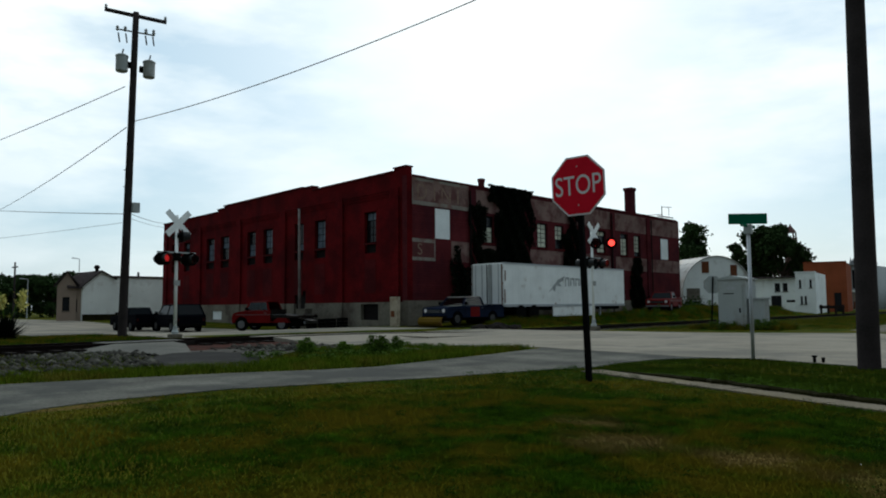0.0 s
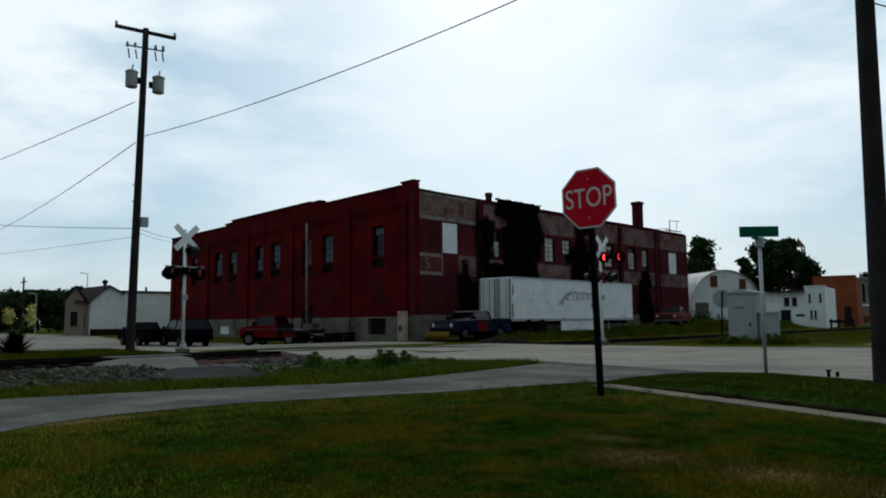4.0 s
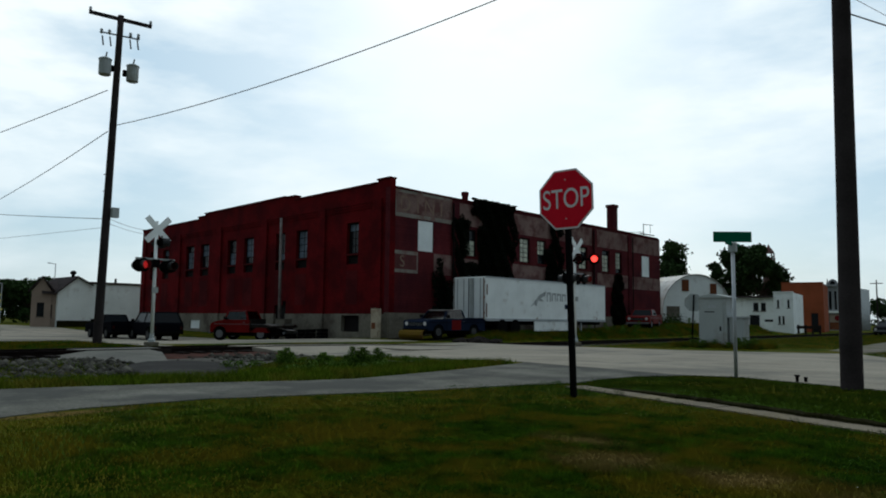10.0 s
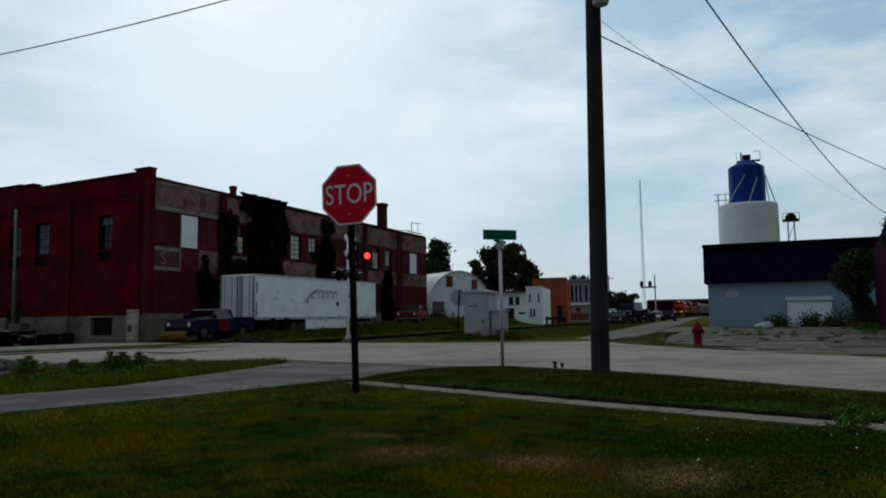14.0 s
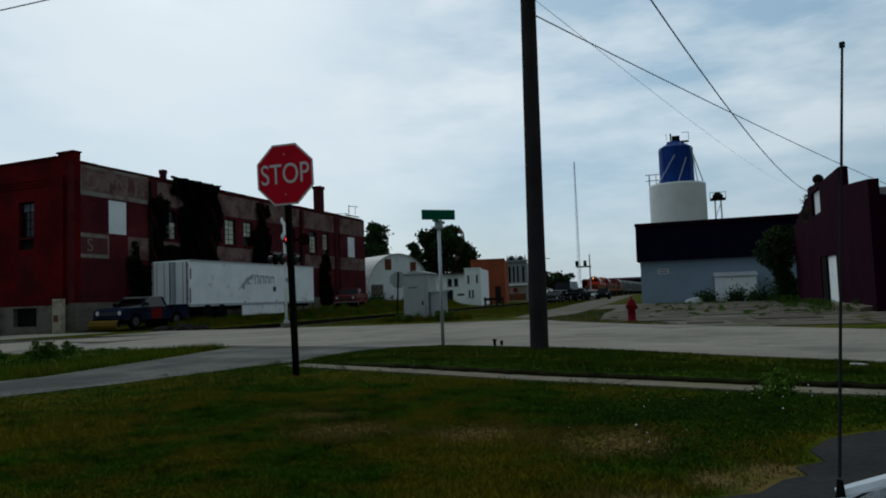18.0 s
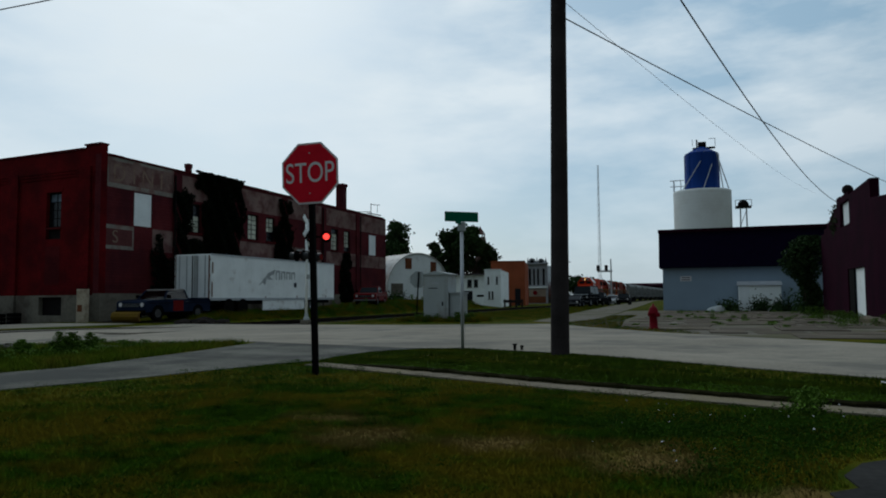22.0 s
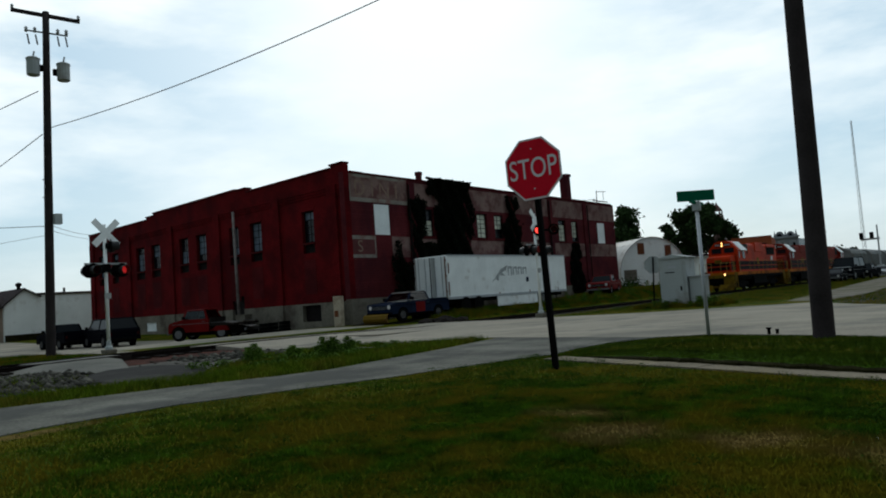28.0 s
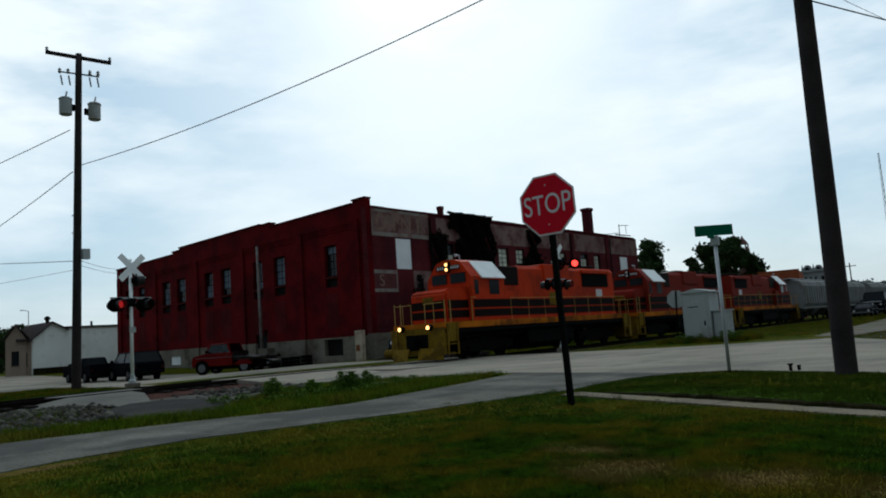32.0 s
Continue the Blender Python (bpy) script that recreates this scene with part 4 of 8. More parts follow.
    pts = [(-0.45, 0.35), (-LS * c + 0.4, LS * s + 0.4), (-LS * c + 0.4, LE - 0.4), (-0.45, LE - 0.4)]
    part("roof", prismed(pts, 8.55, 8.7, "z"), "roof", fac)
    part("rear_wall", boxed(-LS * c, -0.41, LE - 0.35, LE, -0.1, 8.9), "brick_e", fac)
    part("rear_wall", boxed(-LS * c, -LS * c + 0.35, LS * s + 0.42, LE - 0.36, -0.1, 8.9), "brick_e", fac)
    for x, y, w, top, d in ((-1.2, 28.75, 0.7, 11.5, 0.7), (-0.6, 7.55, 0.3, 9.7, 0.3)):
        ch = part("chimney", boxed(x - w / 2, x + w / 2, y - d / 2, y + d / 2, 8.5, top - 0.25), "brick_e", fac)
        part("chimney_cap", boxed(x - w * 0.6, x + w * 0.6, y - d * 0.6, y + d * 0.6, top - 0.25, top), "brick_e", ch)
    ant = bmesh.new()
    rod(ant, (-0.6, 33.6, 8.6), (-0.6, 33.6, 10.3), 0.04)
    rod(ant, (-0.6, 29.5, 9.05), (-0.6, 33.6, 9.5), 0.025)
    rod(ant, (-0.6, 33.6, 10.2), (-0.6, 35.6, 10.35), 0.03)
    rod(ant, (-0.6, 35.0, 9.5), (-0.6, 35.0, 10.3), 0.025)
    rod(ant, (-0.6, 32.8, 9.3), (-0.6, 35.8, 9.35), 0.05)
    part("roof_railing", ant, "dark", fac, "dark bent metal pipes on the roof edge")


build_factory()


def build_ivy():
    rng = np.random.default_rng(4)
    patches = [  # stretches along the wall: from, to, low, high, leaves
        ([(8.35, 12.0, 3.3, 9.05, 4600), (7.5, 8.6, 8.3, 9.05, 260), (11.9, 12.3, 5.5, 8.2, 150)], "thick dark ivy covering the wall up to the parapet"),
        ([(5.75, 6.9, 4.6, 7.4, 900), (5.8, 8.4, 3.3, 4.9, 1000), (6.0, 6.6, 7.2, 8.1, 120)], "dark ivy round a broken window"),
        ([(16.3, 18.6, 3.3, 6.2, 1500), (16.9, 18.3, 6.0, 8.3, 700)], "dark ivy climbing the wall"),
        ([(3.95, 4.5, 3.2, 5.0, 110), (3.9, 5.6, 0.3, 3.3, 420)], "ivy climbing the wall above a parked pickup"),
        ([(26.3, 28.2, 0.3, 3.6, 1300), (26.7, 27.8, 3.4, 5.0, 350)], "ivy climbing the wall beside the trailer"),
    ]
    for stretches, lab in patches:
        pts = []
        for u0, u1, z0, z1, k in stretches:
            k *= 8
            u, z = rng.uniform(u0 - 0.25, u1 + 0.25, k), rng.uniform(z0 - 0.2, z1 + 0.3, k)
            # how far inside the stretch a leaf lies, with a lobed outline
            rag = 0.35 * np.sin(z * 2.3 + u0 * 3) + 0.22 * np.sin(z * 6.1 + u0) + 0.2 * np.sin(u * 4.7 + z)
            deep = np.minimum(np.minimum(u - u0, u1 - u), np.minimum(z - z0 + 0.3, z1 - z)) + rag * 0.6
            keep = deep > rng.uniform(-0.2, 0.16, k)
            u, z = u[keep], z[keep]
            pts.append(np.stack([0.02 + rng.uniform(0.0, 0.2, len(u)) * (1 + 0.8 * np.sin(u * 5 + z * 3)), u, np.clip(z, 0.2, 9.2)], 1))
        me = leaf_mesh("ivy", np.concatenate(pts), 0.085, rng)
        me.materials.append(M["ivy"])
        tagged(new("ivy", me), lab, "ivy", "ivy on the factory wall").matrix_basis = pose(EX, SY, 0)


build_ivy()


# ---- poles, wires, signs ----
def build_pole(name, x, y, h, r0, r1, label, lean=(0, 0)):
    p = thing(name, pose(x, y, 0), label, "utility pole", "utility poles")
    bm = bmesh.new()
    steps, n = 9, 16
    rings = []
    for i in range(steps + 1):
        a = i / steps
        r = r0 + (r1 - r0) * a
        rings.append([bm.verts.new((lean[0] * a + r * math.cos(2 * math.pi * j / n), lean[1] * a + r * math.sin(2 * math.pi * j / n), -0.3 + (h + 0.3) * a)) for j in range(n)])
    for u, v in zip(rings, rings[1:]):
        for j in range(n):
            bm.faces.new((u[j], u[(j + 1) % n], v[(j + 1) % n], v[j]))
    bm.faces.new(rings[-1])
    part("shaft", bm, "pole", p, smooth=True)
    return p


def insulator(parent, x, y, z, s=1.0):
    part("insulator", lathe(bmesh.new(), [(0.025 * s, 0), (0.06 * s, 0.05 * s), (0.03 * s, 0.08 * s), (0.055 * s, 0.12 * s), (0.02 * s, 0.17 * s)], 8, (x, y, z)), "steel", parent)


def build_poles():
    lp = build_pole("utility_pole", -30.3, 12.65, 13.55, 0.18, 0.12, "tall weathered wooden utility pole with transformers and crossarm", (0.25, 0.15))
    ax = Vector((0.42, 0.91, 0)).normalized()
    at = lambda d, z: (0.25 + ax.x * d, 0.15 + ax.y * d, z)  # noqa: E731
    bm = bmesh.new()
    rod(bm, at(-1.2, 13.52), at(1.2, 13.28), 0.09, n=4)
    part("crossarm", bm, "pole", lp)
    for d, z in ((-1.15, 13.55), (1.15, 13.33)):
        insulator(lp, *at(d, z), 1.2)
    part("crossarm", rodded(at(-0.75, 12.75), at(0.75, 12.65), 0.035, n=6), "dark", lp)
    for d in (-0.7, -0.4, 0.4, 0.7):
        insulator(lp, *at(d, 12.68), 1.3)
        part("fuse", rodded(at(d * 0.95, 12.6), at(d * 0.95 + 0.06, 12.2), 0.03, n=6), "dark", lp)
    for d, z in ((-0.5, 10.95), (0.55, 10.8)):
        tr = part("transformer", lathe(bmesh.new(), [(0.2, 0), (0.24, 0.03), (0.24, 0.62), (0.26, 0.64), (0.26, 0.68), (0.16, 0.74)], 14, at(d, z)), "cabinet", lp, "grey can transformer")
        part("bushing", rodded(at(d, z + 0.72), at(d + 0.05, z + 0.98), 0.035, n=6), "steel", tr)
        part("bracket", boxed(*sorted((at(d * 0.3, 0)[0], at(d * 0.8, 0)[0])), *sorted((at(d * 0.3, 0)[1], at(d * 0.8, 0)[1])), z + 0.2, z + 0.45), "dark", tr)
    part("meter_box", boxed(0.2, 0.45, 0.15, 0.42, 5.1, 5.5), "cabinet", lp, "small grey box on the pole")
    for z in (4.2, 6.2, 6.9):
        part("bolt", rodded((-0.2, 0.0, z), (0.25, 0.05, z + 0.02), 0.02, n=6), "dark", lp)
    rp = build_pole("utility_pole", -3.67, 14.15, 11.5, 0.185, 0.135, "stout weathered wooden utility pole in the lawn", (0.14, 0.0))
    arm = part("lamp_arm", rodded((0.05, 0, 7.35), (0.3, -0.25, 7.5), 0.025), "steel", rp)
    part("lamp_head", lathe(bmesh.new(), [(0.05, 0.22), (0.12, 0.2), (0.17, 0.08), (0.14, 0.0)], 12, (0.3, -0.25, 7.2)), "cabinet", arm, "round grey street lamp head")
    far = build_pole("utility_pole", 9.5, 30.0, 9.0, 0.16, 0.12, "utility pole beside the dark brick building")
    far.location.z = 0


def wire(a, b, sag, r=0.012, label="black overhead wire between wooden poles", n=20):
    a, b = Vector(a), Vector(b)
    bm = bmesh.new()
    side = (b - a).cross(Vector((0, 0, 1))).normalized()
    rings = []
    for i in range(n + 1):
        p = a.lerp(b, i / n) - Vector((0, 0, sag * 4 * (i / n) * (1 - i / n)))
        rings.append([bm.verts.new(p + r * (math.cos(t) * side + math.sin(t) * Vector((0, 0, 1)))) for t in (0, 1.257, 2.513, 3.77, 5.027)])
    for u, v in zip(rings, rings[1:]):
        for j in range(5):
            bm.faces.new((u[j], u[(j + 1) % 5], v[(j + 1) % 5], v[j]))
    solid("overhead_wire", bm, "wire", label, "wire", "overhead wires")


def octagon(r):
    return [(r * math.cos(math.pi / 8 + i * math.pi / 4), r * math.sin(math.pi / 8 + i * math.pi / 4)) for i in range(8)]


def text_mesh(body, size, parent, m, mt, name="lettering", depth=0.002, sx=1.0):
    cu = bpy.data.curves.new(name, "FONT")
    cu.body, cu.size, cu.align_x, cu.align_y, cu.extrude = body, size, "CENTER", "CENTER", depth
    ob = new(name, cu)
    me = bpy.data.meshes.new_from_object(ob.evaluated_get(bpy.context.evaluated_depsgraph_get()))
    bpy.data.objects.remove(ob)
    me.materials.append(M[mt])
    o2 = new(name, me)
    o2.parent = parent
    o2.matrix_basis = m @ Matrix.Diagonal((sx, 1, 1, 1))
    return o2


def build_signs():
    st = thing("stop_sign", pose(-6.33, 9.42, 0, 0, 0, 43) @ pose(0, 0, 0, 0, -1.5, 0) @ pose(0, 0, 0, 0, 0, STOP_YAW - 43), "red octagonal stop sign on a dark steel post", "stop sign")
    post = bmesh.new()
    box(post, -0.042, 0.042, -0.015, 0.06, -0.3, 3.25, bevel=0.008)
    part("post", post, "dark", st)
    R = 0.457 / math.cos(math.pi / 8)
    C = 2.985
    part("rim", prismed([(x, z + C) for x, z in octagon(R)], -0.028, -0.022, "y"), "letter", st, "white sign border")
    part("plate", prismed([(x, z + C) for x, z in octagon(R - 0.028)], -0.032, -0.0285, "y"), "stop_red", st, "red sign face")
    part("back", prismed([(x, z + C) for x, z in octagon(R)], -0.0215, -0.018, "y"), "steel", st)
    text_mesh("STOP", 0.43, st, pose(0, -0.0335, C - 0.005, 90), "letter", sx=0.78)
    for z in (C - 0.3, C + 0.3):
        part("bolt", rodded((0, -0.032, z), (0, -0.037, z), 0.012), "steel", st)
    sn = thing("street_sign", pose(-6.05, 15.25, 0), "green street-name sign on a galvanised post", "street sign")
    part("post", rodded((0, 0, -0.2), (0, 0, 2.66), 0.038, n=10), "steel", sn, smooth=True)
    part("bracket", boxed(-0.08, 0.08, -0.055, 0.055, 2.6, 2.8, bevel=0.015), "cabinet", sn)
    g = thing("name_plate", pose(0, 0, 2.92, 0, 0, 40))
    g.parent = sn
    part("plate", boxed(-0.395, 0.395, -0.012, 0.012, -0.11, 0.11, bevel=0.004), "street_green", g, "green name plate")
    for x0, x1 in ((-0.32, -0.1), (-0.05, 0.17), (0.22, 0.32)):
        part("name_bar", boxed(x0, x1, -0.0145, -0.0125, -0.045, 0.045), "street_green", g)
    part("name_plate", boxed(-0.012, 0.012, -0.38, 0.38, 2.74, 2.8), "street_green", sn, "edge-on green name plate")
    bs = thing("traffic_sign", pose(-15.55, 35.4, 0, 0, 3, 20), "back of a grey sign on a dark leaning post", "traffic sign")
    part("post", boxed(-0.035, 0.035, -0.035, 0.035, -0.2, 2.5), "dark", bs)
    part("plate", prismed([(x, z + 2.1) for x, z in octagon(0.46)], 0.04, 0.05, "y"), "cabinet", bs)


def build_signal(x, y, face, label, flip, side, off):
    """A flashing railway crossing signal: mast, crossbuck and two pairs of lamps."""
    s = thing("crossing_signal", pose(x, y, 0.05, 0, 0, face), label, "crossing signal", "railway crossing signals")
    part("base", boxed(-0.2, 0.2, -0.2, 0.2, -0.15, 0.16, bevel=0.03), "stone", s, "weathered concrete footing")
    part("base_collar", lathe(bmesh.new(), [(0.13, 0.16), (0.13, 0.24), (0.085, 0.3), (0.075, 0.46)], 12), "cabinet", s)
    part("mast", rodded((0, 0, 0.45), (0, 0, 4.6), 0.06, n=12), "white", s, smooth=True)
    for i, a in enumerate((45, -45)):
        blade = boxed(-0.62, 0.62, -0.11 - 0.012 * i, -0.1 - 0.012 * i, -0.115, 0.115)
        bmesh.ops.rotate(blade, cent=(0, 0, 0), matrix=Matrix.Rotation(radians(a), 3, "Y"), verts=blade.verts)
        bmesh.ops.translate(blade, vec=(0, 0, 4.28), verts=blade.verts)
        part("crossbuck_blade", blade, "white", s, "white crossbuck blade")
    part("crossarm", boxed(-0.75, 0.75, -0.04, 0.04, 3.16, 3.22), "cabinet", s)
    part("crossarm", boxed(-0.5, 0.5, -0.04, 0.04, 2.9, 2.98), "dark", s)
    part("junction_box", boxed(-0.13, 0.13, -0.12, 0.12, 2.88, 3.18, bevel=0.02), "dark", s)

    def lamp(px, py, pz, out, turn, key):
        head = thing("lamp_head", pose(px, py, pz, 0, 0, turn) @ pose(0, -abs(out), 0) if turn != 180 else pose(px, abs(out), pz, 0, 0, 180))
        head.parent = s
        part("background", rodded((0, -0.02, 0), (0, 0.0, 0), 0.25, n=20), "dark", head, "round black background plate")
        part("housing", rodded((0, 0.0, 0), (0, 0.16, 0), 0.13, 0.1, n=14), "dark", head)
        visor = bmesh.new()
        rings = []
        for i in range(13):
            a = math.pi * (-0.35 + 1.7 * i / 12)
            rings.append([visor.verts.new((k * math.cos(a), y, k * math.sin(a))) for k, y in ((0.155, -0.02), (0.155, -0.3), (0.163, -0.3), (0.163, -0.02))])
        for p, q in zip(rings, rings[1:]):
            for j in range(4):
                visor.faces.new((p[j], q[j], q[(j + 1) % 4], p[(j + 1) % 4]))
        for p in (rings[0], rings[-1]):
            visor.faces.new(p)
        part("visor", visor, "visor_grey", head)
        # the beacon turns its lit face to the front and away again
        bulb = thing("beacon", pose(0, -0.03, 0))
        bulb.parent = head
        part("lit_face", rodded((0, -0.022, 0), (0, -0.001, 0), 0.14, n=18), "lit_red" if x > -20 else "dim_red", bulb, "glowing red lens")
        part("dark_face", rodded((0, 0.001, 0), (0, 0.022, 0), 0.14, n=18), "lens_red", bulb, "dark red lens")
        BEACONS.append((bulb, key))

    for sx, key in ((-1, flip), (1, 1 - flip)):
        lamp(sx * 0.52, 0, 2.95, -0.16, 0, key)
        lamp(sx * 0.52, 0, 2.95, 0.16, 180, key)
    # upper pair for the side lane
    c, q = math.cos(radians(side)), math.sin(radians(side))
    arm = boxed(-0.05, off + 0.4, -0.04, 0.04, 3.78, 3.86)
    bmesh.ops.rotate(arm, cent=(0, 0, 0), matrix=Matrix.Rotation(radians(side), 3, "Z"), verts=arm.verts)
    part("crossarm", arm, "dark", s)
    for sx, key in ((-1, flip), (1, 1 - flip)):
        lamp((off + sx * 0.34) * c, (off + sx * 0.34) * q, 3.82, -0.16, side, key)
    part("track_count_plate", boxed(-0.12, 0.12, -0.085, -0.075, 1.95, 2.15), "cabinet", s)
    return s


BEACONS = []
STOP_YAW = 4.0
build_poles()
build_signs()
build_signal(-26.3, 12.9, 90, "white railway crossing signal with crossbuck and red flashing lamps", 1, 75, 0.3)
build_signal(-17.75, 28.1, 90, "railway crossing signal with crossbuck and lit red lamp", 0, -57, 0.5)
wire((-30.15, 12.9, 8.95), (-3.55, 14.15, 9.75), 0.55, 0.016)
wire((-30.25, 12.6, 8.65), (-90.0, 20.0, 9.6), 0.7, 0.018)
wire((-30.25, 12.5, 10.35), (-90.0, 8.0, 10.9), 0.6, 0.018)
wire((-30.3, 12.65, 5.05), (-80.0, 10.0, 10.9), 0.3, 0.014)
wire((-30.3, 12.65, 4.7), (-80.0, 10.0, 6.2), 0.2, 0.008)
wire((-30.3, 12.65, 5.15), (-62.0, 30.5, 8.7), 0.2, 0.012)
wire((-30.3, 12.65, 4.95), (-61.5, 30.5, 8.3), 0.2, 0.010)
wire((-3.7, 14.4, 6.9), (11.0, 50.0, 6.6), 0.15, 0.014)
wire((-1.9, 9.0, 6.3), (5.6, 43.4, 5.9), 0.85, 0.014)
wire((-3.7, 14.4, 7.3), (12.0, 110, 15.0), 0.6, 0.006)


# ---- trailer, train ----
def build_trailer():
    t = thing("semi_trailer", pose(-28.15, 33.3, 0), "white box semi-trailer with faded grey lettering, parked by the factory", "trailer")
    L, W = 13.9, 2.36
    part("body", boxed(-W / 2, W / 2, 0.0, L, 1.15, 3.66, bevel=0.03), "white", t)
    for i in range(24):
        y = 0.3 + i * 0.58
        part("panel_seam", boxed(W / 2 + 0.001, W / 2 + 0.004, y, y + 0.012, 1.3, 3.5), "white", t)
    part("bottom_rail", boxed(W / 2 - 0.02, W / 2 + 0.03, 0.02, L - 0.02, 1.08, 1.22), "steel", t)
    part("top_rail", boxed(W / 2 - 0.02, W / 2 + 0.03, 0.02, L - 0.02, 3.6, 3.68), "steel", t)
    part("underframe", boxed(-0.9, 0.9, 0.3, L - 0.3, 0.85, 1.15), "dark", t)
    for i, x in enumerate((-0.625, 0.625)):
        d = part("rear_door", boxed(x - 0.6, x + 0.6, -0.05, -0.005, 1.2, 3.6, bevel=0.015), "board", t)
        for dx in (-0.25, 0.25):
            part("lock_rod", rodded((x + dx, -0.08, 1.2), (x + dx, -0.08, 3.58), 0.02), "steel", d)
        for z in (1.5, 2.4, 3.3):
            part("hinge", boxed(x + (0.5 if x > 0 else -0.58), x + (0.58 if x > 0 else -0.5), -0.075, -0.05, z, z + 0.1), "rust", d)
    part("bumper", boxed(-1.1, 1.1, -0.02, 0.05, 0.5, 0.62), "steel", t)
    for y in (1.6, 2.9):
        part("axle", rodded((-1.1, y, 0.7), (1.1, y, 0.7), 0.07), "dark", t)
        for x in (-1.0, 1.0):
            wheel(t, x, y, 0.7, 0.48, 0.5, "x", "dark")
    part("side_skirt", boxed(W / 2 - 0.05, W / 2, 5.0, 9.8, 0.45, 1.1), "white", t, "white board hung below the trailer")
    for x in (-0.9, 0.9):
        part("landing_leg", boxed(x - 0.06, x + 0.06, L - 3.0, L - 2.88, 0.25, 1.0), "steel", t)
        part("landing_foot", boxed(x - 0.15, x + 0.15, L - 3.1, L - 2.78, 0.2, 0.25), "steel", t)
    # faded logo: an upswept wing and plain bars
    lg = bmesh.new()
    prism(lg, [(4.5, 1.95), (5.5, 2.75), (6.3, 3.0), (6.15, 2.7), (5.65, 2.55), (6.0, 2.35), (5.35, 2.35), (5.2, 2.0), (4.95, 2.15)], W / 2 + 0.012, W / 2 + 0.016, "x")
    part("faded_logo", lg, "faded_grey", t, "faded grey swoosh")
    for a, b, z0, z1 in ((6.35, 6.85, 2.35, 2.95), (6.95, 7.45, 2.38, 2.92), (7.55, 8.05, 2.4, 2.9), (8.15, 8.6, 2.4, 2.88)):
        for c0, c1, d0, d1 in ((0, 0.12, 0, 1), (0.36, 0.5, 0, 1), (0, 0.5, 0.75, 1)):
            part("faded_lettering", boxed(W / 2 + 0.012 + 0.002 * (d0 > 0), W / 2 + 0.016 + 0.002 * (d0 > 0), a + c0, min(b, a + c1), z0 + d0 * (z1 - z0), z1), "faded_grey", t)
    for x0, x1, mt, lab in ((-1.16, -1.12, "rust_grey", "weathered corner post"), (1.1, 1.16, "rust", "rusty corner post"), (-0.02, 0.02, "dark", "dark door gap"), (0.1, 0.32, "cabinet", "grey door stile")):
        part("door_post", boxed(x0, x1, -0.085, -0.051, 1.2, 3.58), mt, t, lab)
    for y, z0, z1 in ((0.06, 1.3, 2.1), (0.1, 2.6, 3.2), (5.2, 1.2, 1.32), (8.8, 1.2, 1.35), (12.6, 1.22, 1.4)):
        part("rust_patch", boxed(W / 2 + 0.0305, W / 2 + 0.034, y, y + 0.09, z0, z1), "rust", t, "rust streak")
    part("placard", boxed(W / 2 + 0.01, W / 2 + 0.02, 8.5, 8.8, 1.9, 2.2), "car_blue", t)


def wheel(parent, x, y, z, r, w, axis="x", rim="rim", name="wheel"):
    def e(d):
        return (x + d, y, z) if axis == "x" else (x, y + d, z)
    wh = thing(name)
    wh.parent = parent
    t = bmesh.new()
    rod(t, e(-w / 2), e(w / 2), r, n=20)
    bmesh.ops.bevel(t, geom=[ed for ed in t.edges if len(ed.link_faces) == 2 and abs(ed.calc_face_angle(0)) > 1], offset=0.04 * r / 0.4, segments=2, affect="EDGES")
    part("tyre", t, "rubber", wh)
    s = bmesh.new()
    rod(s, e(-w / 2 - 0.012), e(w / 2 + 0.012), r * 0.58, r * 0.58, n=16)
    part("rim", s, rim, wh)
    h = bmesh.new()
    rod(h, e(-w / 2 - 0.03), e(w / 2 + 0.03), r * 0.2, n=10)
    part("hub", h, rim, wh)
    return wh


def truck_bogie(parent, y, axles, wb):
    """A railway bogie with side frames and wheels; z from the rail."""
    b = thing("bogie")
    b.parent = parent
    for x in (-1.02, 1.02):
        fr = prismed([(y - wb / 2 - 0.6, 0.42), (y - wb / 2 + 0.3, 0.32), (y + wb / 2 - 0.3, 0.32), (y + wb / 2 + 0.6, 0.42), (y + wb / 2 + 0.6, 0.75), (y + 0.5, 0.95), (y - 0.5, 0.95), (y - wb / 2 - 0.6, 0.75)], x - 0.08, x + 0.08, "x")
        part("side_frame", fr, "dark", b)
    for i in range(axles):
        ya = y - wb / 2 + wb * i / (axles - 1)
        ws = bmesh.new()
        for x in (-0.76, 0.76):
            rod(ws, (x - 0.06, ya, 0.5), (x + 0.06, ya, 0.5), 0.5, n=18)
        rod(ws, (-1.2, ya, 0.5), (1.2, ya, 0.5), 0.09, n=8)
        part("wheelset", ws, "dark", b)
    return b


